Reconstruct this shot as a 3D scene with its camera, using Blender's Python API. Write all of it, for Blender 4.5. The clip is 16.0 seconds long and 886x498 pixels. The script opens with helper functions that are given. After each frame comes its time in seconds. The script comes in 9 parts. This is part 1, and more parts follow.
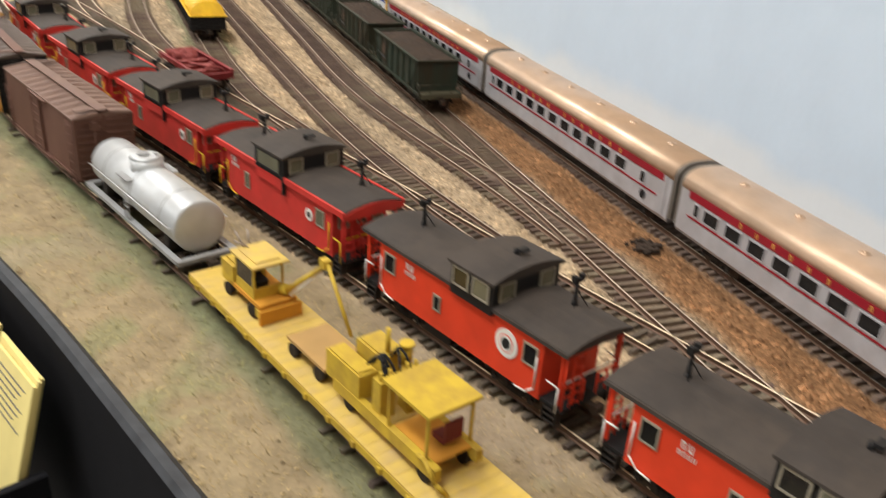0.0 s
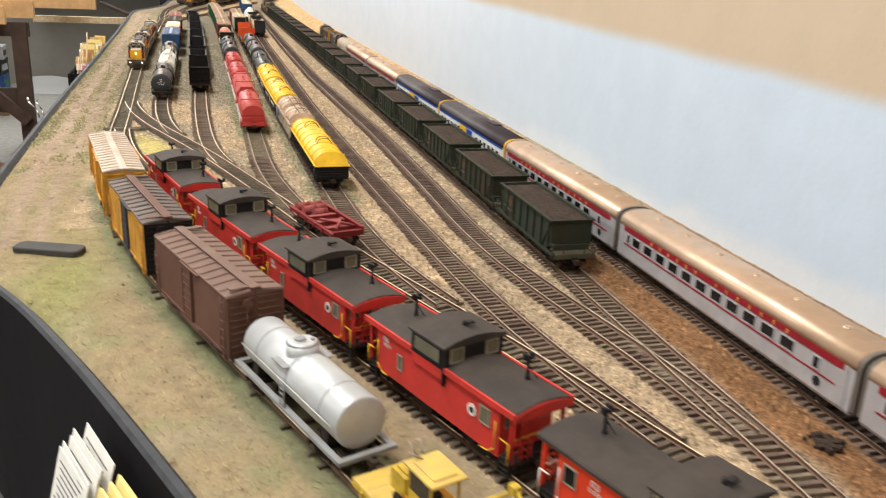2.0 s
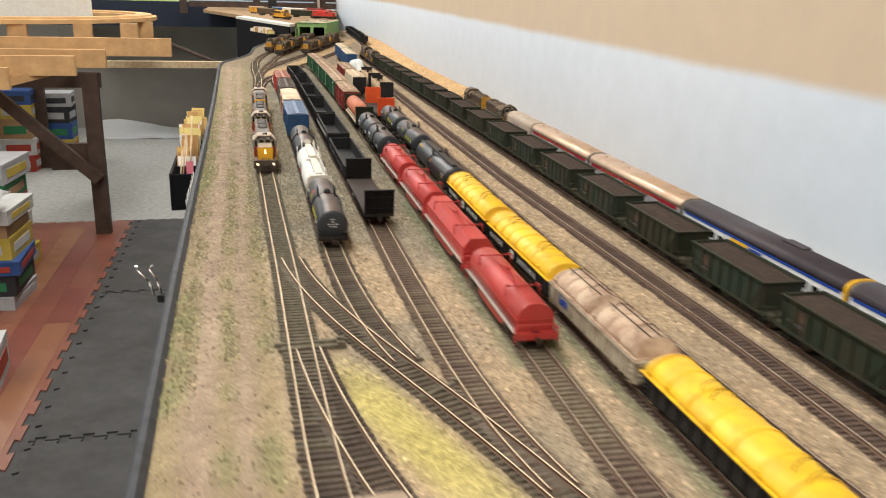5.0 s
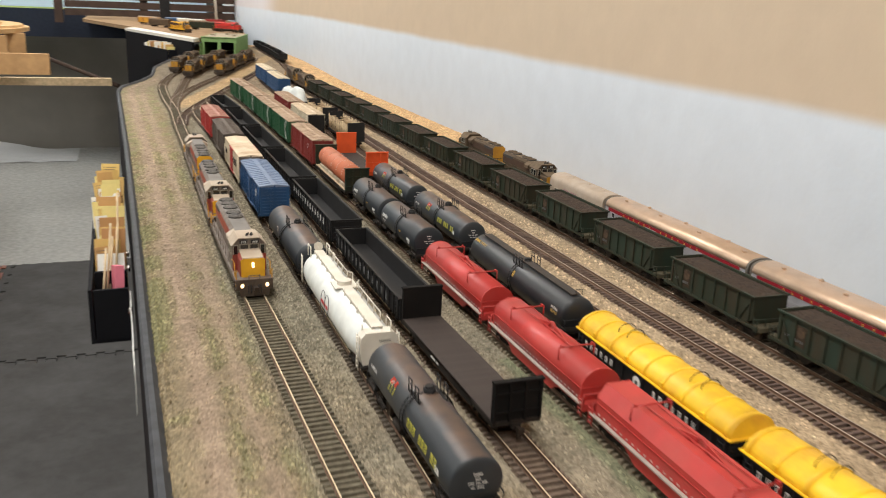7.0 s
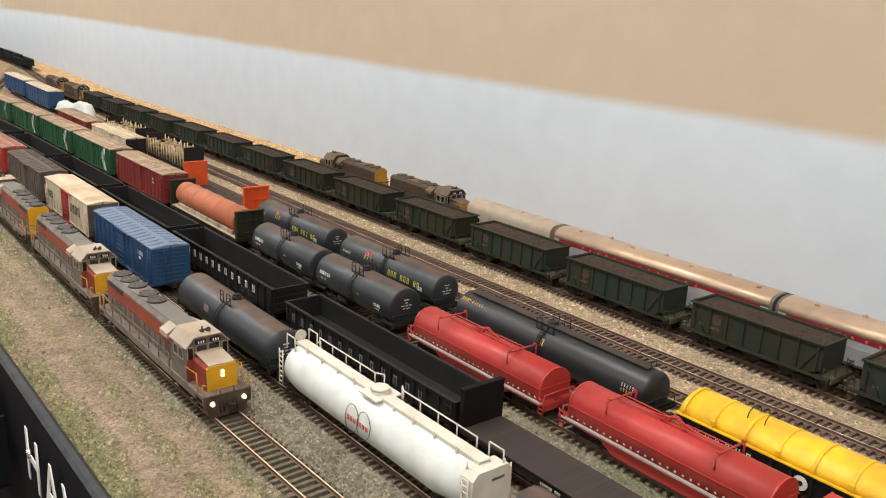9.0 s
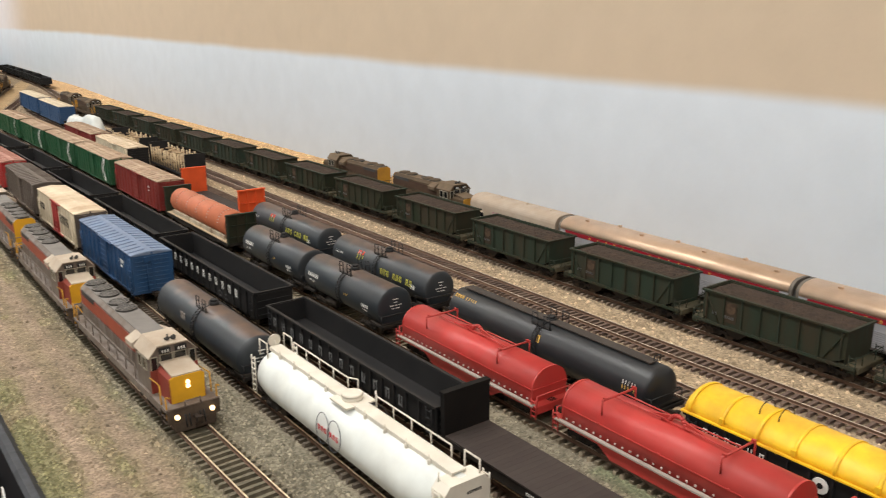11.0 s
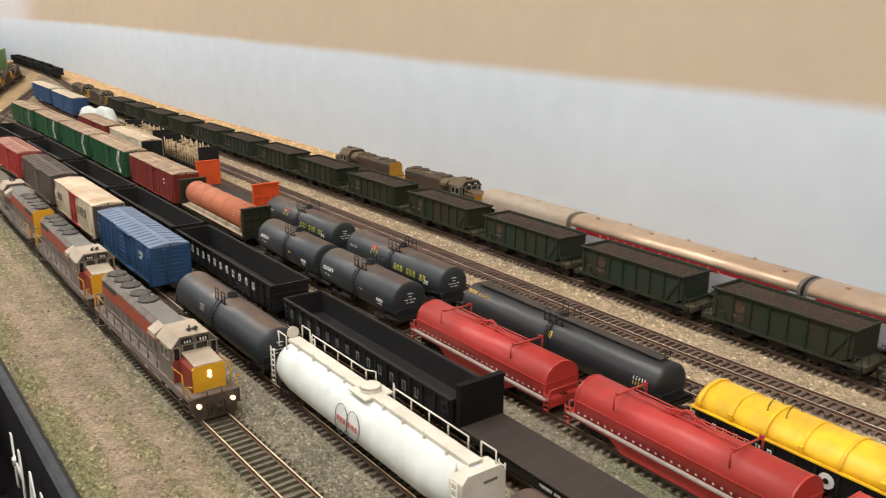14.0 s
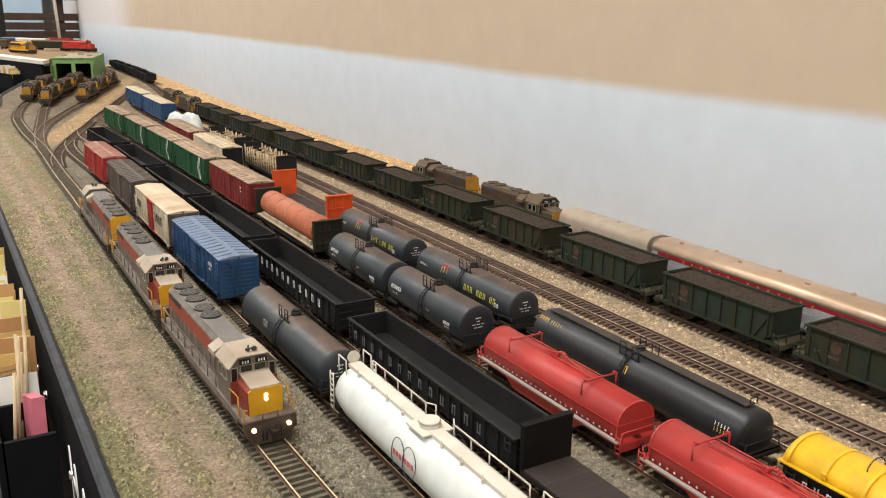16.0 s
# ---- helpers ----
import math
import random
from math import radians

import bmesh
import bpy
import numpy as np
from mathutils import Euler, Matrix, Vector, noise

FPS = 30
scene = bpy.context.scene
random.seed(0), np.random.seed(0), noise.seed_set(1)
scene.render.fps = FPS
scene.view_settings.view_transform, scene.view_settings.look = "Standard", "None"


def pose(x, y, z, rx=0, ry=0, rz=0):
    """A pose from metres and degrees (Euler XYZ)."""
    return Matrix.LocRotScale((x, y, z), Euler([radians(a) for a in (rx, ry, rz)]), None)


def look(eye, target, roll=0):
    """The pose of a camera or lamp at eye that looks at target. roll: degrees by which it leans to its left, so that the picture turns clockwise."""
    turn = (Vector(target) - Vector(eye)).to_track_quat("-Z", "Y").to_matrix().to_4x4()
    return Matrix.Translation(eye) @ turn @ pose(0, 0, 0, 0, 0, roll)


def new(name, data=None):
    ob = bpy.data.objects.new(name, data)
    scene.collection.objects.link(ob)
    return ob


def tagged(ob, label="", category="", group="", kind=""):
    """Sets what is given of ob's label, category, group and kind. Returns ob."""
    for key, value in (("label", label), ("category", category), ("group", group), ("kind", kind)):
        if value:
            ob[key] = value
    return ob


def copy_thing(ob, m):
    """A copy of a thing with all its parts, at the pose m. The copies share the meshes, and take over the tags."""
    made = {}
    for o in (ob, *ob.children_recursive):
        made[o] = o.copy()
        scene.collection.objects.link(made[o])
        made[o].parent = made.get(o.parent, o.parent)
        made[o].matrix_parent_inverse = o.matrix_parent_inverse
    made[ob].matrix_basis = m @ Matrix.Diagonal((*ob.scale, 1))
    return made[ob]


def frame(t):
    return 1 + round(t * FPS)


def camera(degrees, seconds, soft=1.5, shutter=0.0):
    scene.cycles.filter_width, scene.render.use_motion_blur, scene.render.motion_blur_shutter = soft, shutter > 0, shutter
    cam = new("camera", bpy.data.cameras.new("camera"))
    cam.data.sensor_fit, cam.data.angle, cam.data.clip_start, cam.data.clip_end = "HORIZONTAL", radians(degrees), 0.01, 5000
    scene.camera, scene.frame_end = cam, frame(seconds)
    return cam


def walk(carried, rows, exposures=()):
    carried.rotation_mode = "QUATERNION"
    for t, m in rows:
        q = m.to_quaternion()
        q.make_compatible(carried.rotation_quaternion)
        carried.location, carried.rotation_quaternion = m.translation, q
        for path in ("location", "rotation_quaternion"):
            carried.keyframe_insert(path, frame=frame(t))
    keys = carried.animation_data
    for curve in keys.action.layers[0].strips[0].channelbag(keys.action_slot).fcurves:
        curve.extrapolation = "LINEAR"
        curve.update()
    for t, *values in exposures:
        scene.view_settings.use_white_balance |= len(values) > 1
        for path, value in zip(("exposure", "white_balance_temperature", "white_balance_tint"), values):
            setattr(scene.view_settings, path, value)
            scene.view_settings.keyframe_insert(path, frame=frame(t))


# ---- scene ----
import functools

cam = camera(55.7, 16.0, soft=1.05, shutter=0.6)
PATH = [
    (0, (0.187, 0.19, 0.205), (0.866, 1.856, -0.668), 4.2),
    (0.5, (0.178, 0.193, 0.218), (0.758, 1.941, -0.564), 3.3),
    (1, (0.175, 0.199, 0.226), (0.722, 1.993, -0.469), 2.9),
    (1.5, (0.168, 0.21, 0.23), (0.721, 2.029, -0.393), 2.9),
    (2, (0.153, 0.237, 0.232), (0.681, 2.056, -0.408), 2.8),
    (2.5, (0.112, 0.3, 0.245), (0.639, 2.12, -0.395), 1.7),
    (3, (0.045, 0.406, 0.256), (0.585, 2.243, -0.322), 1.7),
    (3.5, (0.005, 0.498, 0.269), (0.543, 2.348, -0.269), 1.1),
    (4, (0.01, 0.611, 0.267), (0.502, 2.481, -0.245), 1.6),
    (4.5, (0.032, 0.742, 0.267), (0.444, 2.623, -0.276), 1.1),
    (5, (0.012, 0.835, 0.267), (0.427, 2.701, -0.323), 1.5),
    (5.2, (-0.012, 0.879, 0.271), (0.46, 2.741, -0.285), 1.7),
    (7.3, (-0.084, 1.38, 0.274), (0.662, 3.146, -0.299), 2.5),
    (7.5, (-0.093, 1.412, 0.27), (0.728, 3.132, -0.338), 2.7),
    (8, (-0.156, 1.502, 0.279), (0.903, 3.083, -0.337), 1.9),
    (8.5, (-0.192, 1.558, 0.277), (1.01, 3.043, -0.315), 2.9),
    (8.7, (-0.199, 1.575, 0.279), (1.007, 3.068, -0.283), 3.1),
    (10.8, (-0.144, 1.591, 0.256), (0.976, 3.159, -0.283), -0.4),
    (11, (-0.141, 1.592, 0.258), (0.996, 3.147, -0.278), -0.2),
    (11.5, (-0.137, 1.587, 0.258), (1.033, 3.112, -0.293), 0.2),
    (12, (-0.139, 1.584, 0.256), (1.054, 3.086, -0.31), 0.4),
    (12.5, (-0.14, 1.581, 0.257), (1.088, 3.054, -0.31), 0.6),
    (13, (-0.14, 1.578, 0.256), (1.087, 3.047, -0.324), 0.8),
    (13.5, (-0.148, 1.584, 0.257), (1.025, 3.097, -0.322), 0.5),
    (14, (-0.154, 1.587, 0.263), (0.971, 3.146, -0.287), 0.4),
    (14.5, (-0.15, 1.592, 0.263), (0.921, 3.191, -0.282), 0.3),
    (15, (-0.148, 1.597, 0.265), (0.877, 3.229, -0.272), 0.1),
    (15.5, (-0.142, 1.6, 0.266), (0.855, 3.251, -0.263), 0.4),
    (16, (-0.131, 1.609, 0.266), (0.838, 3.275, -0.267), 0.8),
]
walk(cam, [(t, look(e, g, r)) for t, e, g, r in PATH], exposures=[(0, 0.1), (0.5, 0.15), (1.5, 0.3), (2, 0.22), (3, 0.15), (5, 0.0), (7.5, -0.18), (16, -0.22)])


# ---- world and light ----
world = bpy.data.worlds.new("room_air")
scene.world = world
world.use_nodes = True
world.node_tree.nodes["Background"].inputs[0].default_value = (0.9, 0.93, 1.0, 1)
world.node_tree.nodes["Background"].inputs[1].default_value = 0.008

WALL_X = 0.605          # painted backdrop wall behind the yard
FLOOR_Z = -0.955
CEIL_Z = 1.62
RAIL = 0.0042           # height of the rail tops above the ground
GAUGE = 0.0178


def ceiling_lamp(x, y, power, sx=0.32, sy=1.22, color=(1.0, 0.985, 0.945)):
    d = bpy.data.lights.new("tube_light", "AREA")
    d.shape, d.size, d.size_y, d.energy, d.color = "RECTANGLE", sx, sy, power, color
    ob = new("tube_light", d)
    ob.matrix_world = look((x, y, CEIL_Z - 0.045), (x, y + 1e-4, FLOOR_Z))
    return ob


# Unseen ceiling tubes; the last two are added to brighten the far floor.
LAMPS = [(-0.35, 0.4), (-0.35, 2.3), (-0.35, 4.2), (-0.35, 6.1), (-2.4, 0.4), (-2.4, 2.6), (-2.4, 4.8), (-2.4, 6.9), (-0.6, 7.9)]
for lx, ly in LAMPS:
    ceiling_lamp(lx, ly, 29)


# ---- materials ----
def mat(name, color, rough=0.6, metal=0.0, var=0.12, scale=60.0, bump=0.0, bump_scale=400.0, dirt=None, dirt_amt=0.35,
        dirt_scale=45.0, spec=0.2, emit=None, emit_str=0.0, rnd=0.0, streak=1.0, settled=None, settled_amt=0.5):
    """A painted or raw surface: base colour with grain at two scales, patches of grime, and fine relief."""
    m = bpy.data.materials.new(name)
    m.use_nodes = True
    nt = m.node_tree
    b = nt.nodes["Principled BSDF"]
    b.inputs["Roughness"].default_value = rough
    b.inputs["Metallic"].default_value = metal
    b.inputs["Specular IOR Level"].default_value = spec
    co = nt.nodes.new("ShaderNodeTexCoord")
    geo = co.outputs["Object"]
    n1 = nt.nodes.new("ShaderNodeTexNoise")
    n1.inputs["Scale"].default_value = scale
    n1.inputs["Detail"].default_value = 6
    nt.links.new(geo, n1.inputs["Vector"])
    ramp = nt.nodes.new("ShaderNodeMapRange")
    ramp.inputs[1].default_value, ramp.inputs[2].default_value = 0.3, 0.7
    ramp.inputs[3].default_value, ramp.inputs[4].default_value = 1 - var, 1 + var
    nt.links.new(n1.outputs["Fac"], ramp.inputs[0])
    hsv = nt.nodes.new("ShaderNodeHueSaturation")
    hsv.inputs["Color"].default_value = (*color, 1)
    val = ramp.outputs[0]
    if rnd:
        oi = nt.nodes.new("ShaderNodeObjectInfo")
        mr = nt.nodes.new("ShaderNodeMapRange")
        mr.inputs[3].default_value, mr.inputs[4].default_value = 1 - rnd, 1 + rnd
        nt.links.new(oi.outputs["Random"], mr.inputs[0])
        mul = nt.nodes.new("ShaderNodeMath")
        mul.operation = "MULTIPLY"
        nt.links.new(val, mul.inputs[0])
        nt.links.new(mr.outputs[0], mul.inputs[1])
        val = mul.outputs[0]
        mh = nt.nodes.new("ShaderNodeMapRange")
        mh.inputs[3].default_value, mh.inputs[4].default_value = 0.5 - rnd * 0.12, 0.5 + rnd * 0.10
        nt.links.new(oi.outputs["Random"], mh.inputs[0])
        nt.links.new(mh.outputs[0], hsv.inputs["Hue"])
    nt.links.new(val, hsv.inputs["Value"])
    out = hsv.outputs[0]
    if dirt:
        n2 = nt.nodes.new("ShaderNodeTexNoise")
        n2.noise_dimensions = "4D"       # every object has grime of its own
        who = nt.nodes.new("ShaderNodeObjectInfo")
        far = nt.nodes.new("ShaderNodeMath")
        far.operation = "MULTIPLY"
        far.inputs[1].default_value = 40
        nt.links.new(who.outputs["Random"], far.inputs[0])
        nt.links.new(far.outputs[0], n2.inputs["W"])
        n2.inputs["Scale"].default_value = dirt_scale
        n2.inputs["Detail"].default_value = 8
        n2.inputs["Roughness"].default_value = 0.65
        run = nt.nodes.new("ShaderNodeMapping")
        run.inputs["Scale"].default_value = (1, 1, streak)
        nt.links.new(geo, run.inputs["Vector"])
        nt.links.new(run.outputs[0], n2.inputs["Vector"])
        r2 = nt.nodes.new("ShaderNodeMapRange")
        r2.inputs[1].default_value, r2.inputs[2].default_value = 0.42, 0.72
        r2.inputs[3].default_value, r2.inputs[4].default_value = dirt_amt * 0.25, dirt_amt
        nt.links.new(n2.outputs["Fac"], r2.inputs[0])
        mx = nt.nodes.new("ShaderNodeMix")
        mx.data_type = "RGBA"
        mx.inputs[7].default_value = (*dirt, 1)
        nt.links.new(r2.outputs[0], mx.inputs[0])
        nt.links.new(out, mx.inputs[6])
        out = mx.outputs[2]
        rr = nt.nodes.new("ShaderNodeMapRange")
        rr.inputs[3].default_value, rr.inputs[4].default_value = rough, min(1, rough + 0.3)
        nt.links.new(r2.outputs[0], rr.inputs[0])
        nt.links.new(rr.outputs[0], b.inputs["Roughness"])
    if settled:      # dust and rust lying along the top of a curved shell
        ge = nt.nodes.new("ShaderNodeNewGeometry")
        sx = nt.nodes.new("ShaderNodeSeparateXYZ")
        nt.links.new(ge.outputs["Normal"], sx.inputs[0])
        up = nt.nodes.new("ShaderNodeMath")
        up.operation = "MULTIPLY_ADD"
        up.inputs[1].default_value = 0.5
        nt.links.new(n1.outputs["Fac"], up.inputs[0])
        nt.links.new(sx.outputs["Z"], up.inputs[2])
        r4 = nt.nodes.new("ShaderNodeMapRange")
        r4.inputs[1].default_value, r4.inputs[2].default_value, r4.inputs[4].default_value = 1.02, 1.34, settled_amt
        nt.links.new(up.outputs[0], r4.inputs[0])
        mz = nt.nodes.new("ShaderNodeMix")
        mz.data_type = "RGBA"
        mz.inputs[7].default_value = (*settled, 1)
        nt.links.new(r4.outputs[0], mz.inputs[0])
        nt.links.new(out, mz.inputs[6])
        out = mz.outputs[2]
    nt.links.new(out, b.inputs["Base Color"])
    if bump:
        n3 = nt.nodes.new("ShaderNodeTexNoise")
        n3.inputs["Scale"].default_value = bump_scale
        n3.inputs["Detail"].default_value = 5
        nt.links.new(geo, n3.inputs["Vector"])
        bp = nt.nodes.new("ShaderNodeBump")
        bp.inputs["Strength"].default_value = bump
        bp.inputs["Distance"].default_value = 0.001
        nt.links.new(n3.outputs["Fac"], bp.inputs["Height"])
        nt.links.new(bp.outputs[0], b.inputs["Normal"])
    if emit:
        b.inputs["Emission Color"].default_value = (*emit, 1)
        b.inputs["Emission Strength"].default_value = emit_str
    return m


RUST = (0.14, 0.09, 0.055)
M = {}
M["red"] = mat("caboose_red_paint", (0.62, 0.042, 0.036), 0.45, dirt=(0.26, 0.06, 0.045), dirt_amt=0.45)
M["orange_red"] = mat("vermilion_paint", (0.72, 0.058, 0.022), 0.45, dirt=(0.45, 0.05, 0.03), dirt_amt=0.2)
M["roof_black"] = mat("weathered_black_roof", (0.038, 0.033, 0.031), 0.7, dirt=(0.115, 0.09, 0.072), dirt_amt=0.55, var=0.2)
M["black"] = mat("black_paint", (0.013, 0.013, 0.014), 0.5, dirt=(0.045, 0.04, 0.037), dirt_amt=0.35)
M["under"] = mat("grimy_underframe", (0.014, 0.013, 0.012), 0.8, dirt=(0.07, 0.045, 0.03), dirt_amt=0.4)
M["wheel"] = mat("wheel_steel", (0.05, 0.042, 0.036), 0.55, 0.5, dirt=RUST, dirt_amt=0.5)
M["yellow_box"] = mat("boxcar_yellow", (0.76, 0.40, 0.045), 0.55, dirt=(0.20, 0.065, 0.022), dirt_amt=1.0, dirt_scale=75, streak=0.5)
M["galv"] = mat("dusty_galvanised_roof", (0.50, 0.38, 0.24), 0.55, dirt=(0.27, 0.19, 0.125), dirt_amt=0.7, dirt_scale=30)
M["brown"] = mat("oxide_brown_paint", (0.112, 0.050, 0.037), 0.62, dirt=(0.20, 0.12, 0.09), dirt_amt=0.5)
M["silver"] = mat("silver_tank_paint", (0.56, 0.59, 0.62), 0.38, 0.35, dirt=(0.42, 0.37, 0.31), dirt_amt=0.35)
M["silver_grey"] = mat("grey_frame_paint", (0.30, 0.31, 0.32), 0.5, dirt=(0.2, 0.17, 0.14), dirt_amt=0.5)
M["mow"] = mat("machine_yellow", (0.62, 0.43, 0.04), 0.5, dirt=(0.30, 0.19, 0.05), dirt_amt=0.75, dirt_scale=110)
M["deck_y"] = mat("dusty_yellow_deck", (0.64, 0.45, 0.075), 0.75, var=0.2, dirt=(0.47, 0.34, 0.17), dirt_amt=0.9, dirt_scale=60)
M["green_hop"] = mat("faded_green_hopper", (0.0105, 0.0275, 0.0165), 0.55, dirt=(0.042, 0.028, 0.016), dirt_amt=1.0, dirt_scale=60, rnd=0.35, streak=0.25, spec=0.25)
M["coal"] = mat("coal_load", (0.034, 0.025, 0.020), 0.9, var=0.55, scale=500, bump=1.0, bump_scale=900, dirt=(0.10, 0.064, 0.044), dirt_amt=0.55, dirt_scale=130)
M["yellow_cov"] = mat("yellow_cover", (0.94, 0.62, 0.024), 0.36, dirt=(0.55, 0.24, 0.03), dirt_amt=0.75, dirt_scale=40, spec=0.4)
M["cream_top"] = mat("rusted_cream_hood", (0.66, 0.52, 0.38), 0.55, dirt=(0.20, 0.085, 0.045), dirt_amt=1.0, dirt_scale=52)
M["cream"] = mat("rusty_cream_cover", (0.58, 0.52, 0.40), 0.6, dirt=(0.17, 0.105, 0.06), dirt_amt=1.0, dirt_scale=60, streak=0.5)
M["red_cov"] = mat("coil_car_red", (0.45, 0.030, 0.028), 0.36, dirt=(0.36, 0.10, 0.075), dirt_amt=0.5, dirt_scale=24, spec=0.35)
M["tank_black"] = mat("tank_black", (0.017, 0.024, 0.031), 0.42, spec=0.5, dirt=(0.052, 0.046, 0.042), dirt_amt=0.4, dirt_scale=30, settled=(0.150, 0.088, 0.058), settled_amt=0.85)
M["tank_gloss"] = mat("clean_black_tank_paint", (0.014, 0.016, 0.019), 0.38, spec=0.5, dirt=(0.035, 0.032, 0.030), dirt_amt=0.35, dirt_scale=30)
M["white"] = mat("white_tank_paint", (0.66, 0.69, 0.67), 0.36, dirt=(0.46, 0.40, 0.31), dirt_amt=0.2, spec=0.35)
M["cream_white"] = mat("dusty_cream_white", (0.68, 0.64, 0.56), 0.55, dirt=(0.50, 0.43, 0.34), dirt_amt=0.45)
M["blue_box"] = mat("boxcar_blue", (0.016, 0.066, 0.168), 0.42, dirt=(0.07, 0.10, 0.15), dirt_amt=0.4, spec=0.35)
M["blue_roof"] = mat("faded_blue_roof", (0.155, 0.215, 0.33), 0.45, dirt=(0.2, 0.21, 0.24), dirt_amt=0.5)
M["cream_box"] = mat("boxcar_cream", (0.70, 0.62, 0.47), 0.55, dirt=(0.3, 0.2, 0.12), dirt_amt=0.5)
M["grey_box"] = mat("boxcar_grey_brown", (0.115, 0.095, 0.082), 0.6, dirt=(0.1, 0.07, 0.05), dirt_amt=0.5)
M["red_box"] = mat("boxcar_dark_red", (0.38, 0.03, 0.03), 0.55, dirt=(0.2, 0.08, 0.06), dirt_amt=0.4)
M["maroon"] = mat("boxcar_maroon", (0.22, 0.028, 0.025), 0.55, dirt=(0.14, 0.05, 0.035), dirt_amt=0.45)
M["green_box"] = mat("boxcar_green", (0.010, 0.085, 0.036), 0.5, dirt=(0.065, 0.075, 0.04), dirt_amt=0.5)
M["orange"] = mat("pipe_orange", (0.56, 0.165, 0.08), 0.5, dirt=(0.30, 0.11, 0.065), dirt_amt=0.7, dirt_scale=70, settled=(0.36, 0.20, 0.14), settled_amt=0.5)
M["bulk_orange"] = mat("bulkhead_orange", (0.75, 0.10, 0.025), 0.5, dirt=(0.4, 0.07, 0.03), dirt_amt=0.3)
M["silver_car"] = mat("coach_silver", (0.49, 0.49, 0.515), 0.34, 0.3, dirt=(0.32, 0.24, 0.20), dirt_amt=0.35)
M["gold_roof"] = mat("coach_roof_silver", (0.62, 0.45, 0.325), 0.32, 0.5, dirt=(0.46, 0.30, 0.19), dirt_amt=0.45)
M["stripe_red"] = mat("stripe_red", (0.27, 0.010, 0.022), 0.45, dirt=(0.16, 0.03, 0.025), dirt_amt=0.4)
M["glass"] = mat("dark_window", (0.012, 0.012, 0.013), 0.12, spec=0.6)
M["grey_loco"] = mat("loco_grey", (0.205, 0.178, 0.155), 0.45, dirt=(0.095, 0.06, 0.042), dirt_amt=0.85, dirt_scale=70, streak=0.4)
M["loco_yellow"] = mat("loco_yellow", (0.72, 0.38, 0.02), 0.5, dirt=(0.4, 0.2, 0.05), dirt_amt=0.35)
M["loco_maroon"] = mat("loco_maroon", (0.26, 0.04, 0.03), 0.5, dirt=(0.2, 0.1, 0.06), dirt_amt=0.4)
M["tie"] = mat("tie_wood", (0.105, 0.085, 0.066), 0.85, var=0.35, scale=250, bump=0.5, rnd=0.35, dirt=(0.17, 0.14, 0.10), dirt_amt=0.5)
M["tie_dusty"] = mat("dusty_tie_wood", (0.145, 0.110, 0.085), 0.85, var=0.35, scale=250, bump=0.5, rnd=0.35, dirt=(0.26, 0.19, 0.135), dirt_amt=0.55)
M["rail"] = mat("rusty_rail_side", (0.16, 0.10, 0.07), 0.55, 0.5, dirt=(0.12, 0.07, 0.045), dirt_amt=0.5)
M["rail_dull"] = mat("dull_rail_head", (0.52, 0.44, 0.35), 0.45, 0.85, dirt=(0.22, 0.15, 0.1), dirt_amt=0.5)
M["rail_head"] = mat("polished_rail_head", (0.80, 0.66, 0.46), 0.42, 0.55, dirt=(0.5, 0.4, 0.3), dirt_amt=0.3)
M["fascia"] = mat("black_fascia", (0.009, 0.009, 0.011), 0.8, dirt=(0.018, 0.018, 0.02), dirt_amt=0.3, dirt_scale=12, spec=0.1)
M["fascia_cap"] = mat("scuffed_grey_edge", (0.035, 0.037, 0.042), 0.6, var=0.3, scale=90, dirt=(0.10, 0.105, 0.115), dirt_amt=0.4, dirt_scale=60, bump=0.5, bump_scale=160)
M["pine"] = mat("pine_board", (0.55, 0.34, 0.16), 0.65, var=0.18, scale=14, bump=0.2, dirt=(0.38, 0.2, 0.09), dirt_amt=0.4)
M["dark_wood"] = mat("dark_stained_wood", (0.065, 0.042, 0.032), 0.6, var=0.2, scale=20)
M["lens"] = mat("lit_headlight", (1, 0.95, 0.8), 0.3, emit=(1.0, 0.66, 0.30), emit_str=3.4)


# ---- helpers for building ----
def box(bm, c, s, mi=0):
    """A box of size s round c."""
    v = [bm.verts.new((c[0] + i * s[0] / 2, c[1] + j * s[1] / 2, c[2] + k * s[2] / 2)) for k in (-1, 1) for j in (-1, 1) for i in (-1, 1)]
    for f in ((0, 2, 3, 1), (4, 5, 7, 6), (0, 1, 5, 4), (2, 6, 7, 3), (0, 4, 6, 2), (1, 3, 7, 5)):
        bm.faces.new([v[i] for i in f]).material_index = mi
    return v


def prism(bm, profile, y0, y1, smooth=False):
    """The closed (x, z) profile drawn out along y."""
    a = [bm.verts.new((x, y0, z)) for x, z in profile]
    b = [bm.verts.new((x, y1, z)) for x, z in profile]
    n = len(profile)
    bm.faces.new(a)
    bm.faces.new(b[::-1])
    for i in range(n):
        f = bm.faces.new((a[i], b[i], b[(i + 1) % n], a[(i + 1) % n]))
        f.smooth = smooth


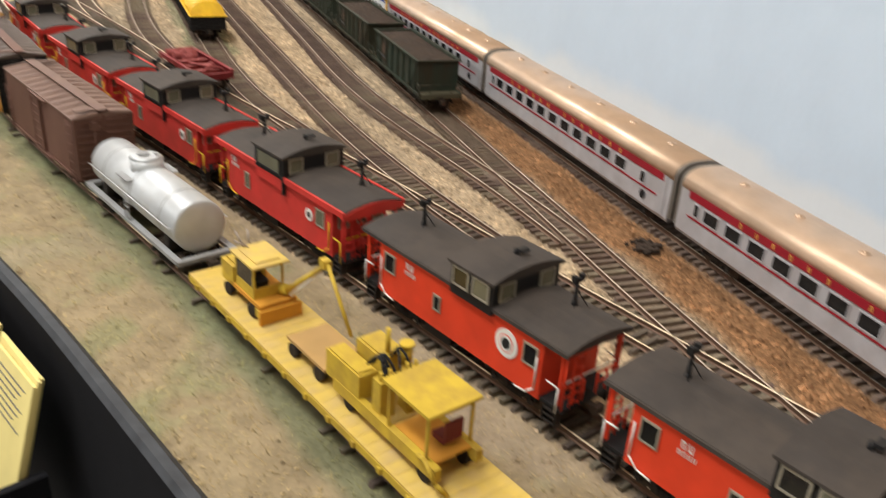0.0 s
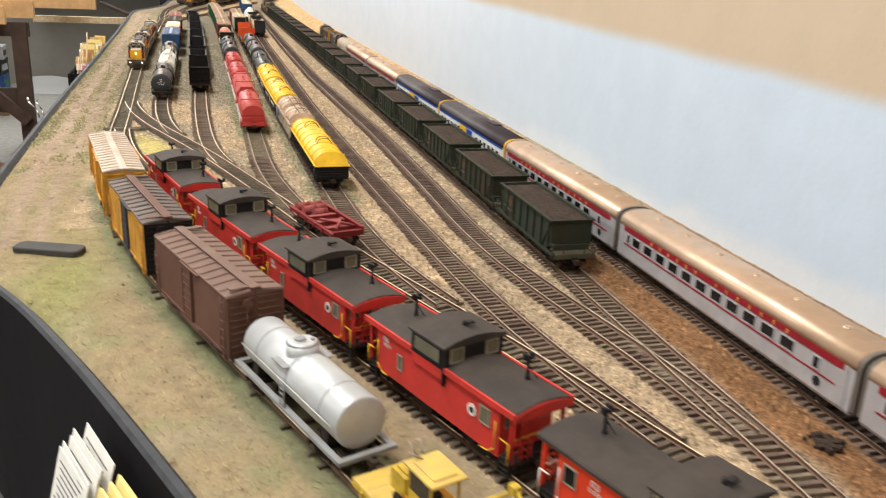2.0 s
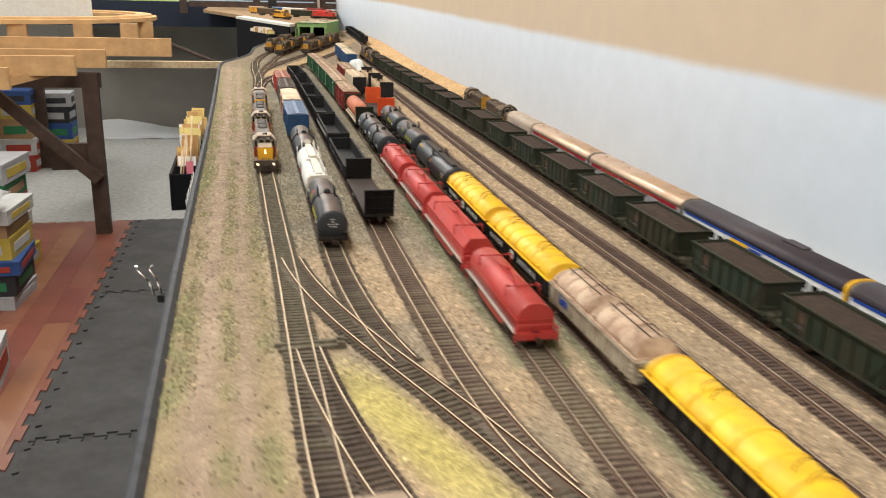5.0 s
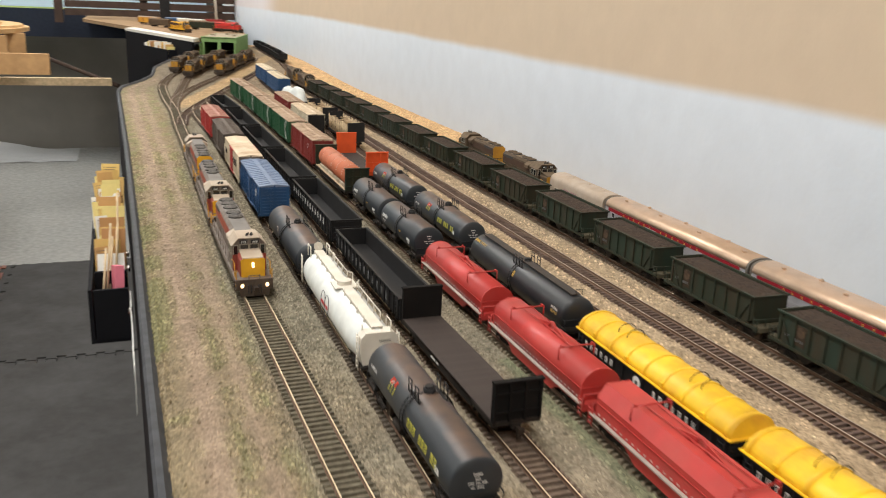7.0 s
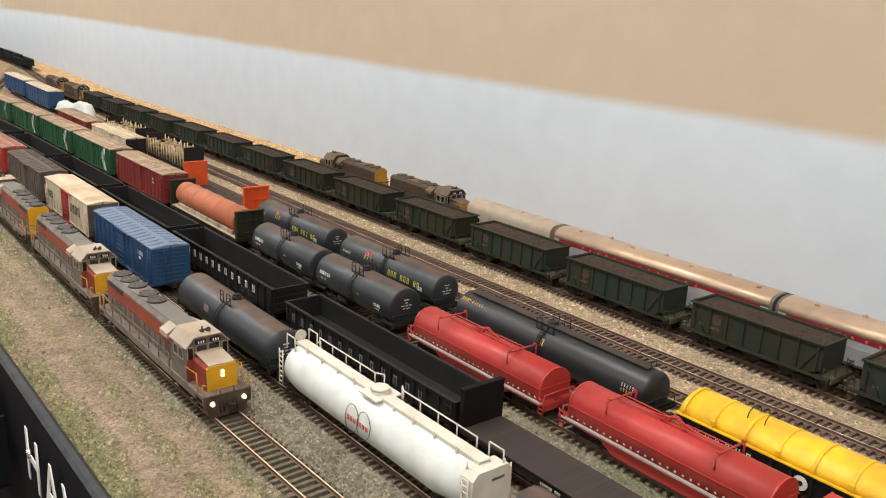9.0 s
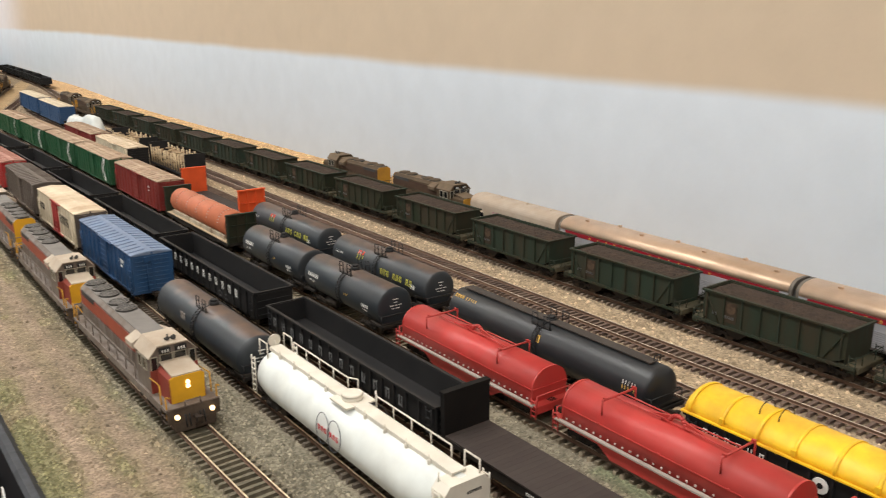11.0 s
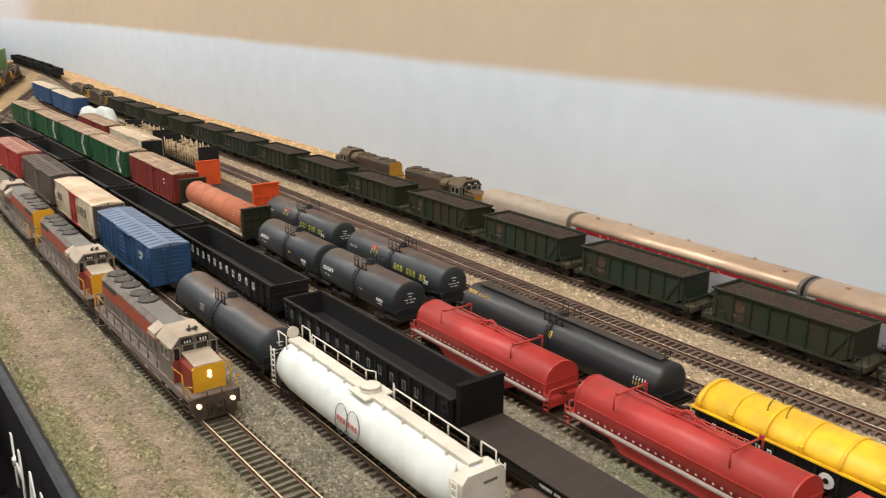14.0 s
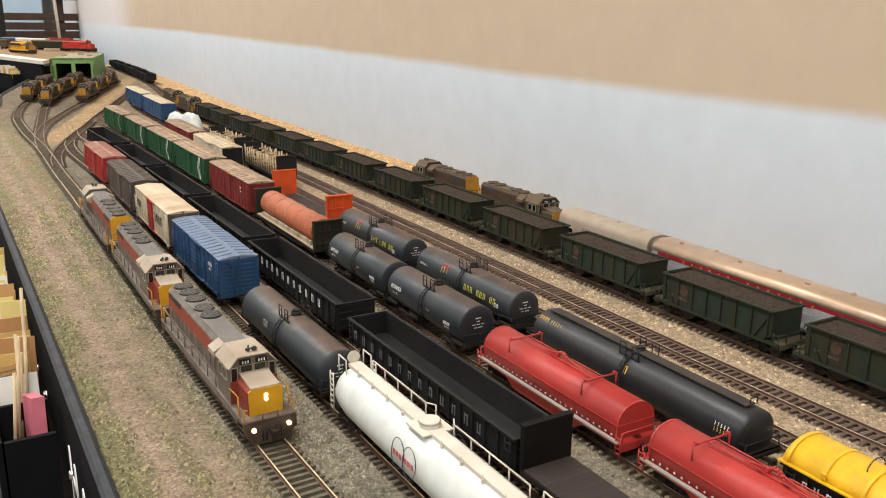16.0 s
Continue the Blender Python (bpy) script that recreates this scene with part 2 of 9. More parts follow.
def rod(bm, p, q, r, n=6, r2=None, smooth=True):
    """A round bar from p to q."""
    p, q = Vector(p), Vector(q)
    d = q - p
    if d.length < 1e-7:
        return
    turn = d.to_track_quat("Z", "Y")
    r2 = r if r2 is None else r2
    A, B = [], []
    for i in range(n):
        a = 2 * math.pi * i / n
        A.append(bm.verts.new(p + turn @ Vector((r * math.cos(a), r * math.sin(a), 0))))
        B.append(bm.verts.new(q + turn @ Vector((r2 * math.cos(a), r2 * math.sin(a), 0))))
    bm.faces.new(A[::-1])
    bm.faces.new(B)
    for i in range(n):
        bm.faces.new((A[i], A[(i + 1) % n], B[(i + 1) % n], B[i])).smooth = smooth


def lathe_y(bm, rings, n=24, x=0.0, z=0.0):
    """A round body along y through (x, z): rings of (y, radius)."""
    last = None
    for y, r in rings:
        ring = [bm.verts.new((x + r * math.cos(2 * math.pi * i / n), y, z + r * math.sin(2 * math.pi * i / n))) for i in range(n)]
        if last:
            for i in range(n):
                bm.faces.new((last[i], last[(i + 1) % n], ring[(i + 1) % n], ring[i])).smooth = True
        else:
            bm.faces.new(ring)
        last = ring
    bm.faces.new(last[::-1])


def part(name, bm, material, parent=None, label=""):
    """Links a bmesh as one mesh object under a thing or a part."""
    me = bpy.data.meshes.new(name)
    bmesh.ops.recalc_face_normals(bm, faces=bm.faces)
    bm.to_mesh(me)
    bm.free()
    me.materials.append(material)
    ob = new(name, me)
    if parent:
        ob.parent = parent
    if label:
        ob["label"] = label
    return ob


def B(*boxes):
    bm = bmesh.new()
    for c, s in boxes:
        box(bm, c, s)
    return bm


def thing(name, label, category, group="", kind=""):
    return tagged(new(name), label, category, group, kind)


def lerp_table(table, y):
    """x from a table of (y, x) in rising y."""
    if y <= table[0][0]:
        (y0, x0), (y1, x1) = table[0], table[1]
        return x0 + (x1 - x0) * (y - y0) / (y1 - y0)
    for (y0, x0), (y1, x1) in zip(table, table[1:]):
        if y <= y1:
            k = (y - y0) / (y1 - y0)
            return x0 + (x1 - x0) * k
    return table[-1][1]


def smooth_line(table, y, w=0.07):
    """The same, rounded over w metres to each side."""
    return sum(lerp_table(table, y + w * (i - 4) / 4) for i in range(9)) / 9


EDGE = [(0.0, 0.355), (0.2, 0.279), (0.404, 0.203), (0.554, 0.147), (0.613, 0.122), (0.706, 0.082), (0.815, 0.030), (0.887, -0.013), (0.98, -0.051),
        (1.20, -0.062), (1.6, -0.072), (2.0, -0.079), (2.4, -0.085), (2.9, -0.094), (3.9, -0.118), (4.02, -0.112), (4.2, -0.05), (4.35, -0.015), (4.6, 0.0), (4.85, 0.06), (5.2, 0.14), (6.0, 0.25)]

# centre lines of the tracks: (y, x)
LINE = {
    "main": [(-0.3, 0.488), (0.0, 0.402), (0.30, 0.303), (0.45, 0.2585), (0.56, 0.2225), (0.68, 0.179), (0.80, 0.132), (0.95, 0.0885), (1.10, 0.0585),
             (1.22, 0.0425), (1.40, 0.037), (1.60, 0.0325), (1.78, 0.0265), (2.03, 0.0195), (2.2, 0.014), (2.5, 0.0135), (3.0, 0.012), (3.16, 0.010), (3.325, 0.012), (3.49, 0.011), (3.70, 0.003), (3.93, 0.002), (4.055, 0.006), (4.24, 0.029)],
    "caboose": [(-0.3, 0.614), (0.0, 0.489), (0.15, 0.434), (0.30, 0.383), (0.39, 0.353), (0.53, 0.305), (0.66, 0.257), (0.80, 0.204), (0.95, 0.149), (1.10, 0.108),
                (1.215, 0.0765), (1.30, 0.057), (1.40, 0.043), (1.50, 0.036)],
    "ladder": [(-0.2, 0.66), (0.1, 0.53), (0.30, 0.463), (0.48, 0.402), (0.53, 0.384), (0.60, 0.363), (0.69, 0.334), (0.78, 0.303), (0.87, 0.267), (1.09, 0.206), (1.20, 0.173), (1.25, 0.157),
               (1.32, 0.1345), (1.40, 0.1035), (1.48, 0.075), (1.55, 0.055), (1.64, 0.0375), (1.75, 0.028)],
    "spur_2": [(1.34, 0.127), (1.42, 0.103), (1.50, 0.0925), (1.60, 0.0845), (1.68, 0.082), (1.9, 0.082), (2.5, 0.0765), (3.05, 0.073), (3.2, 0.067), (3.30, 0.062), (3.42, 0.060), (3.53, 0.069), (3.65, 0.098)],
    "spur_3": [(1.15, 0.188), (1.25, 0.161), (1.33, 0.152), (1.44, 0.147), (1.60, 0.1435), (1.76, 0.143), (2.2, 0.138), (2.7, 0.133), (3.3, 0.124), (3.45, 0.116), (3.55, 0.109), (3.66, 0.109), (3.72, 0.120), (3.8, 0.144)],
    "spur_4": [(0.86, 0.273), (0.97, 0.243), (1.08, 0.2245), (1.19, 0.2135), (1.35, 0.2135), (1.6, 0.2135), (2.2, 0.2095), (3.0, 0.207), (3.7, 0.197), (3.82, 0.184), (3.90, 0.180), (3.97, 0.191), (4.1, 0.230)],
    "spur_5": [(0.70, 0.332), (0.80, 0.304), (0.87, 0.290), (0.94, 0.281), (1.065, 0.2770), (1.3, 0.272), (1.7, 0.265), (2.2, 0.267), (3.2, 0.262), (3.8, 0.262)],
    "spur_6": [(0.52, 0.388), (0.60, 0.369), (0.66, 0.359), (0.73, 0.348), (0.83, 0.340), (0.98, 0.333), (1.10, 0.328), (1.3, 0.320), (1.6, 0.314), (2.6, 0.314), (3.4, 0.318), (4.2, 0.330)],
    "spur_7": [(0.50, 0.426), (0.60, 0.4215), (0.66, 0.4145), (0.75, 0.4), (0.80, 0.391), (0.917, 0.381), (1.08, 0.3835), (1.4, 0.384), (2.0, 0.367), (2.6, 0.367), (4.2, 0.38)],
    "hopper": [(-0.3, 0.426), (0.47, 0.426), (0.80, 0.431), (1.2, 0.4295), (2.2, 0.4295), (4.3, 0.4215)],
    "lead": [(3.10, 0.010), (3.16, 0.013), (3.287, 0.019), (3.378, 0.030), (3.472, 0.053), (3.613, 0.089), (3.84, 0.156), (4.04, 0.212), (4.29, 0.293), (4.6, 0.395), (5.0, 0.47)],
    "term_1": [(3.70, 0.003), (3.93, 0.002), (4.055, 0.006), (4.24, 0.029), (4.39, 0.060), (5.1, 0.262)],
    "term_2": [(3.50, 0.012), (3.644, 0.022), (3.852, 0.045), (4.056, 0.067), (4.257, 0.093), (4.36, 0.118), (4.95, 0.310)],
    "term_3": [(3.40, 0.012), (3.482, 0.013), (3.579, 0.017), (3.691, 0.029), (3.87, 0.061), (4.11, 0.132), (4.229, 0.174), (4.383, 0.226), (4.95, 0.410)],
    "far_row": [(4.1, 0.432), (4.4, 0.466), (4.8, 0.494), (5.9, 0.528)],
    "coach": [(-0.3, 0.494), (0.55, 0.494), (1.0, 0.4905), (1.5, 0.487), (2.0, 0.4845), (2.25, 0.489), (2.8, 0.493), (4.3, 0.493)],
}


# stretch of each track
TRACKS = [("main", -0.25, 4.02), ("caboose", -0.25, 1.44), ("ladder", 0.0, 1.66), ("spur_2", 1.40, 3.55), ("spur_3", 1.22, 3.70), ("spur_4", 0.92, 3.96), ("lead", 3.22, 4.66),
          ("spur_5", 0.77, 3.8), ("spur_6", 0.57, 4.2), ("spur_7", 0.57, 4.2), ("hopper", -0.25, 4.3), ("coach", -0.25, 4.3), ("term_1", 4.02, 5.20), ("term_2", 3.62, 5.20), ("term_3", 3.46, 5.0), ("far_row", 4.2, 5.85)]


def rise(y):
    """The ground climbs a little toward the engine terminal."""
    k = min(1, max(0, (y - 3.9) / 1.2))
    return 0.022 * k * k * (3 - 2 * k)


def on_line(name, y):
    return smooth_line(LINE[name], y)


def track_pose(name, y_front, y_back):
    """The pose of a car on a track, its front end (toward low y) at y_front."""
    a = Vector((on_line(name, y_front), y_front))
    b = Vector((on_line(name, y_back), y_back))
    m, d = (a + b) / 2, b - a
    return pose(m.x, m.y, RAIL + rise(m.y), 0, 0, math.degrees(math.atan2(-d.x, d.y)))


def place(ob, name, y_front, y_back):
    ob.matrix_basis = track_pose(name, y_front, y_back)
    return ob


def again(ob, name, y_front, y_back):
    """One more of the same car elsewhere."""
    return copy_thing(ob, track_pose(name, y_front, y_back))


# ---- the large structure ----
def ground_height(x, y):
    d = x - smooth_line(EDGE, y, 0.03)
    base = rise(y) + 0.0009 * noise.noise((x * 30, y * 30, 0)) + 0.0006 * noise.noise((x * 120, y * 120, 3)) + 0.0005 * noise.noise((x * 420, y * 420, 7))
    return base - 0.0012 - (0.006 * max(0, 1 - d / 0.02) ** 2 if d < 0.02 else 0)


GROUND = {}


def build_ground():
    ys = list(np.arange(-0.3, 2.6, 0.0045)) + list(np.arange(2.6, 6.0, 0.009))
    nx = 110
    verts, cols = [], []
    for y in ys:
        e = smooth_line(EDGE, y, 0.03)
        for i in range(nx + 1):
            x = e + (WALL_X - e) * i / nx
            verts.append((x, y, ground_height(x, y)))
    faces = [(j * (nx + 1) + i, j * (nx + 1) + i + 1, (j + 1) * (nx + 1) + i + 1, (j + 1) * (nx + 1) + i) for j in range(len(ys) - 1) for i in range(nx)]
    me = bpy.data.meshes.new("ground")
    me.from_pydata(verts, [], faces)
    me.polygons.foreach_set("use_smooth", [True] * len(faces))
    me.materials.append(M["ground"])
    att = me.color_attributes.new("cover", "FLOAT_COLOR", "POINT")
    data = np.zeros((len(verts), 4), dtype=np.float32)
    for k, (x, y, z) in enumerate(verts):
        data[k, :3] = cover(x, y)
        e = smooth_line(EDGE, y, 0.03)
        side = on_line("main", max(1.2, y)) - 0.018 if y > 1.0 else on_line("caboose", y) - 0.010 - 0.045 * step(0.8, 1.0, y)
        soft = step(side + 0.01, side - 0.01, x) * (1 - 0.9 * step(1.0, 1.7, y))
        data[k, 3] = 1 - 0.75 * soft
    att.data.foreach_set("color", data.ravel())
    GROUND["v"], GROUND["c"], GROUND["ys"], GROUND["nx"] = np.array(verts), data, np.array(ys), nx
    return tagged(new("ground", me), "sandy gravel yard with ballast, dry grass and a worn dirt road", "ground", kind="structure")


def step(a, b, v):
    k = min(1, max(0, (v - a) / (b - a)))
    return k * k * (3 - 2 * k)


TAN, GREY, DIRT = (0.385, 0.290, 0.188), (0.20, 0.18, 0.140), (0.318, 0.238, 0.174)
GRASS, BROWN, LIME = (0.192, 0.186, 0.094), (0.21, 0.10, 0.042), (0.42, 0.355, 0.125)
STRAW = (0.285, 0.222, 0.130)


def mix3(a, b, k):
    return tuple(p + (q - p) * k for p, q in zip(a, b))


@functools.lru_cache(maxsize=None)
def tracks_at(y):
    """Where the tracks' centre lines lie across the yard at y."""
    return [on_line(n, y) for n, a, b in TRACKS if a < y < b and (n != "main" or y > 1.2)]


def cover(x, y):
    """The ground cover's colour at a place: stone, dust, grass and flock as they lie."""
    d = x - smooth_line(EDGE, y, 0.03)
    n1 = noise.noise((x * 14, y * 9, 1.5))
    n2 = noise.noise((x * 45, y * 30, 4.5))
    n3 = noise.noise((x * 160, y * 160, 8.5))
    c = mix3(TAN, GREY, step(-0.2, 0.5, n1 + 0.3 * n2) * (0.2 + 0.4 * step(0.26, 0.16, x)))
    if y > 1.55:      # grey-green stone round the loaded tracks
        c = mix3(c, (0.165, 0.153, 0.114), 0.75 * step(1.55, 1.9, y) * step(0.30, 0.20, x))
    # strip along the edge: worn wheel marks between dry grass
    lane = on_line("main", max(1.2, y)) - smooth_line(EDGE, y, 0.03) if y > 1.0 else on_line("caboose", y) - 0.045 * step(0.8, 1.0, y) - smooth_line(EDGE, y, 0.03)
    k = step(lane - 0.012, lane - 0.03, d)
    if k > 0:
        rut = max(math.exp(-((d - 0.033 - 0.004 * n1) / 0.0115) ** 2), 0.85 * math.exp(-((d - 0.061 - 0.004 * n1) / 0.009) ** 2)) if y > 0.95 else 0.10 + 0.6 * step(0.0, 0.4, n1 + 0.5 * n2)
        g = mix3(STRAW, GREY, 0.28 * step(1.2, 2.0, y))
        g = mix3(mix3(g, GRASS, step(-0.08, 0.32, n2 + 0.5 * n1 + 0.3 * n3) * 0.85), DIRT, min(1, rut * 1.0))
        dim = 1 - 0.15 * step(1.3, 1.9, y) * step(2.9, 2.3, y)
        c = mix3(c, tuple(q * dim for q in g), k)
    # greener flock in drifts
    g = step(0.12, 0.45, n1 + 0.35 * n2) * step(1.25, 0.75, y) * step(0.34, 0.12, x)
    c = mix3(c, GRASS, 0.6 * g)
    c = mix3(c, (0.23, 0.23, 0.085), 0.8 * math.exp(-(((x - 0.045) / 0.03) ** 2 + ((y - 0.86) / 0.10) ** 2)))
    # lime flock patch between the tracks
    p = math.exp(-(((x - 0.087 - 0.36 * (1.33 - y)) / 0.022) ** 4 + ((y - 1.30) / 0.105) ** 4))
    c = mix3(c, LIME, 0.97 * p)
    # brown cinders beside the coaches
    b = step(0.435, 0.452, x + 0.006 * n2) * step(1.25, 0.75, y) * step(0.64, 0.58, x)
    c = mix3(c, BROWN, 0.9 * b)
    b = step(0.505, 0.515, x)
    c = mix3(c, (0.60, 0.385, 0.20), b * step(1.8, 2.2, y))
    # a darker grey-green strip under and beside the standing cars
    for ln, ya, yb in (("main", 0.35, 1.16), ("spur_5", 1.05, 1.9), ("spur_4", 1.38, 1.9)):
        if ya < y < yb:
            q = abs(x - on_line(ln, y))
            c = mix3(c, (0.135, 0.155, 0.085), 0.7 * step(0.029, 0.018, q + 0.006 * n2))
    # brown dust and oil between the rails
    q = min((abs(x - t) for t in tracks_at(round(y, 4))), default=1.0)
    c = mix3(c, (0.185, 0.142, 0.104), 0.62 * step(0.0165, 0.0115, q + 0.002 * n2))
    # dark cinders round the engine terminal, crossed by a sandy road
    c = mix3(c, (0.165, 0.128, 0.092), 0.6 * step(3.75, 4.1, y + 0.1 * n1) * step(0.53, 0.44, x + 0.03 * n2))
    road = abs(x - 0.152 - 0.294 * (y - 3.968))
    c = mix3(c, (0.40, 0.28, 0.155), 0.9 * step(0.034, 0.020, road + 0.006 * n2) * step(3.45, 3.6, y))
    v = 1 + 0.26 * n3 + 0.18 * n2
    return tuple(max(0.01, q * v) for q in c)


def ground_material():
    m = bpy.data.materials.new("yard_ground")
    m.use_nodes = True
    nt = m.node_tree
    b = nt.nodes["Principled BSDF"]
    b.inputs["Roughness"].default_value = 0.95
    b.inputs["Specular IOR Level"].default_value = 0.15
    at = nt.nodes.new("ShaderNodeVertexColor")
    at.layer_name = "cover"
    co = nt.nodes.new("ShaderNodeTexCoord")
    v = nt.nodes.new("ShaderNodeTexVoronoi")
    v.inputs["Scale"].default_value = 620
    nt.links.new(co.outputs["Object"], v.inputs["Vector"])
    n = nt.nodes.new("ShaderNodeTexNoise")
    n.inputs["Scale"].default_value = 900
    n.inputs["Detail"].default_value = 4
    nt.links.new(co.outputs["Object"], n.inputs["Vector"])
    sep = nt.nodes.new("ShaderNodeSeparateColor")
    nt.links.new(v.outputs["Color"], sep.inputs[0])
    mr = nt.nodes.new("ShaderNodeMapRange")
    mr.inputs[3].default_value, mr.inputs[4].default_value = 0.66, 1.38
    nt.links.new(sep.outputs[0], mr.inputs[0])
    soft = nt.nodes.new("ShaderNodeMix")          # coarse stone varies more than dust and grass
    soft.inputs[2].default_value = 1.0
    nt.links.new(at.outputs["Alpha"], soft.inputs[0])
    nt.links.new(mr.outputs[0], soft.inputs[3])
    depth = nt.nodes.new("ShaderNodeMath")
    depth.operation = "MULTIPLY"
    depth.inputs[1].default_value = 0.6
    nt.links.new(at.outputs["Alpha"], depth.inputs[0])
    h = nt.nodes.new("ShaderNodeHueSaturation")
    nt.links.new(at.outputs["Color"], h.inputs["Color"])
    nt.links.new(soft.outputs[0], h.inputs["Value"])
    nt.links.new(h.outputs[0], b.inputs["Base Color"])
    bp = nt.nodes.new("ShaderNodeBump")
    nt.links.new(depth.outputs[0], bp.inputs["Strength"])
    bp.inputs["Distance"].default_value = 0.0012
    mixh = nt.nodes.new("ShaderNodeMath")
    mixh.operation = "SUBTRACT"
    nt.links.new(n.outputs["Fac"], mixh.inputs[0])
    nt.links.new(v.outputs["Distance"], mixh.inputs[1])
    nt.links.new(mixh.outputs[0], bp.inputs["Height"])
    nt.links.new(bp.outputs[0], b.inputs["Normal"])
    return m


M["ground"] = ground_material()
build_ground()


def wall_material():
    """Plaster sprayed pale blue low down, with a soft uneven upper edge against the tan wall colour."""
    m = bpy.data.materials.new("backdrop_wall")
    m.use_nodes = True
    nt = m.node_tree
    b = nt.nodes["Principled BSDF"]
    b.inputs["Roughness"].default_value = 0.75
    b.inputs["Specular IOR Level"].default_value = 0.25
    co = nt.nodes.new("ShaderNodeTexCoord")
    xyz = nt.nodes.new("ShaderNodeSeparateXYZ")
    nt.links.new(co.outputs["Object"], xyz.inputs[0])
    line = nt.nodes.new("ShaderNodeMapRange")          # height of the paint's edge along the wall
    line.inputs[1].default_value, line.inputs[2].default_value = 0.5, 1.5
    line.inputs[3].default_value, line.inputs[4].default_value = 0.151, 0.1750
    nt.links.new(xyz.outputs[1], line.inputs[0])
    away = nt.nodes.new("ShaderNodeMapRange")
    away.inputs[1].default_value, away.inputs[2].default_value = 1.5, 4.65
    away.inputs[3].default_value, away.inputs[4].default_value = 0.0, 0.031
    nt.links.new(xyz.outputs[1], away.inputs[0])
    edge_z = nt.nodes.new("ShaderNodeMath")
    nt.links.new(line.outputs[0], edge_z.inputs[0])
    nt.links.new(away.outputs[0], edge_z.inputs[1])
    n = nt.nodes.new("ShaderNodeTexNoise")
    n.inputs["Scale"].default_value = 5
    n.inputs["Detail"].default_value = 3
    nt.links.new(co.outputs["Object"], n.inputs["Vector"])
    wob = nt.nodes.new("ShaderNodeMapRange")
    wob.inputs[3].default_value, wob.inputs[4].default_value = -0.005, 0.005
    nt.links.new(n.outputs["Fac"], wob.inputs[0])
    s1 = nt.nodes.new("ShaderNodeMath")
    s1.operation = "SUBTRACT"
    nt.links.new(xyz.outputs[2], s1.inputs[0])
    nt.links.new(edge_z.outputs[0], s1.inputs[1])
    s2 = nt.nodes.new("ShaderNodeMath")
    nt.links.new(s1.outputs[0], s2.inputs[0])
    nt.links.new(wob.outputs[0], s2.inputs[1])
    edge = nt.nodes.new("ShaderNodeMapRange")
    edge.interpolation_type = "SMOOTHSTEP"
    edge.inputs[1].default_value, edge.inputs[2].default_value = -0.009, 0.009
    nt.links.new(s2.outputs[0], edge.inputs[0])
    low = nt.nodes.new("ShaderNodeMapRange")             # darker and a touch bluer toward the layout
    low.inputs[1].default_value, low.inputs[2].default_value = 0.0, 0.19
    nt.links.new(xyz.outputs[2], low.inputs[0])
    blue = nt.nodes.new("ShaderNodeMix")
    blue.data_type = "RGBA"
    blue.inputs[6].default_value = (0.515, 0.565, 0.625, 1)
    blue.inputs[7].default_value = (0.675, 0.735, 0.805, 1)
    nt.links.new(low.outputs[0], blue.inputs[0])
    here = nt.nodes.new("ShaderNodeMapRange")            # the sky was sprayed bluer at the near end
    here.interpolation_type = "SMOOTHSTEP"
    here.inputs[1].default_value, here.inputs[2].default_value = 2.1, 0.7
    here.inputs[4].default_value = 0.85
    nt.links.new(xyz.outputs[1], here.inputs[0])
    sky = nt.nodes.new("ShaderNodeMix")
    sky.data_type = "RGBA"
    sky.inputs[7].default_value = (0.56, 0.67, 0.79, 1)
    nt.links.new(here.outputs[0], sky.inputs[0])
    nt.links.new(blue.outputs[2], sky.inputs[6])
    puff = nt.nodes.new("ShaderNodeTexNoise")            # a low bank of white cloud behind the coaches
    puff.inputs["Scale"].default_value = 6
    puff.inputs["Detail"].default_value = 5
    nt.links.new(co.outputs["Object"], puff.inputs["Vector"])
    top = nt.nodes.new("ShaderNodeMath")
    top.operation = "MULTIPLY_ADD"
    top.inputs[1].default_value = -0.10
    nt.links.new(puff.outputs["Fac"], top.inputs[0])
    nt.links.new(xyz.outputs[2], top.inputs[2])
    bank = nt.nodes.new("ShaderNodeMapRange")
    bank.inputs[1].default_value, bank.inputs[2].default_value = -0.030, -0.046
    bank.inputs[4].default_value = 0.75
    nt.links.new(top.outputs[0], bank.inputs[0])
    both = nt.nodes.new("ShaderNodeMath")
    both.operation = "MULTIPLY"
    nt.links.new(bank.outputs[0], both.inputs[0])
    nt.links.new(here.outputs[0], both.inputs[1])
    cloud = nt.nodes.new("ShaderNodeMix")
    cloud.data_type = "RGBA"
    cloud.inputs[7].default_value = (0.72, 0.74, 0.745, 1)
    nt.links.new(both.outputs[0], cloud.inputs[0])
    nt.links.new(sky.outputs[2], cloud.inputs[6])
    mx = nt.nodes.new("ShaderNodeMix")
    mx.data_type = "RGBA"
    far = nt.nodes.new("ShaderNodeMapRange")             # the tan coat thins out to pinkish white at the far end
    far.interpolation_type = "SMOOTHSTEP"
    far.inputs[1].default_value, far.inputs[2].default_value = 5.45, 6.15
    nt.links.new(xyz.outputs[1], far.inputs[0])
    tan = nt.nodes.new("ShaderNodeMix")
    tan.data_type = "RGBA"
    tan.inputs[6].default_value = (0.585, 0.472, 0.350, 1)
    tan.inputs[7].default_value = (0.70, 0.675, 0.69, 1)
    nt.links.new(far.outputs[0], tan.inputs[0])
    nt.links.new(tan.outputs[2], mx.inputs[7])
    nt.links.new(edge.outputs[0], mx.inputs[0])
    nt.links.new(cloud.outputs[2], mx.inputs[6])
    n2 = nt.nodes.new("ShaderNodeTexNoise")
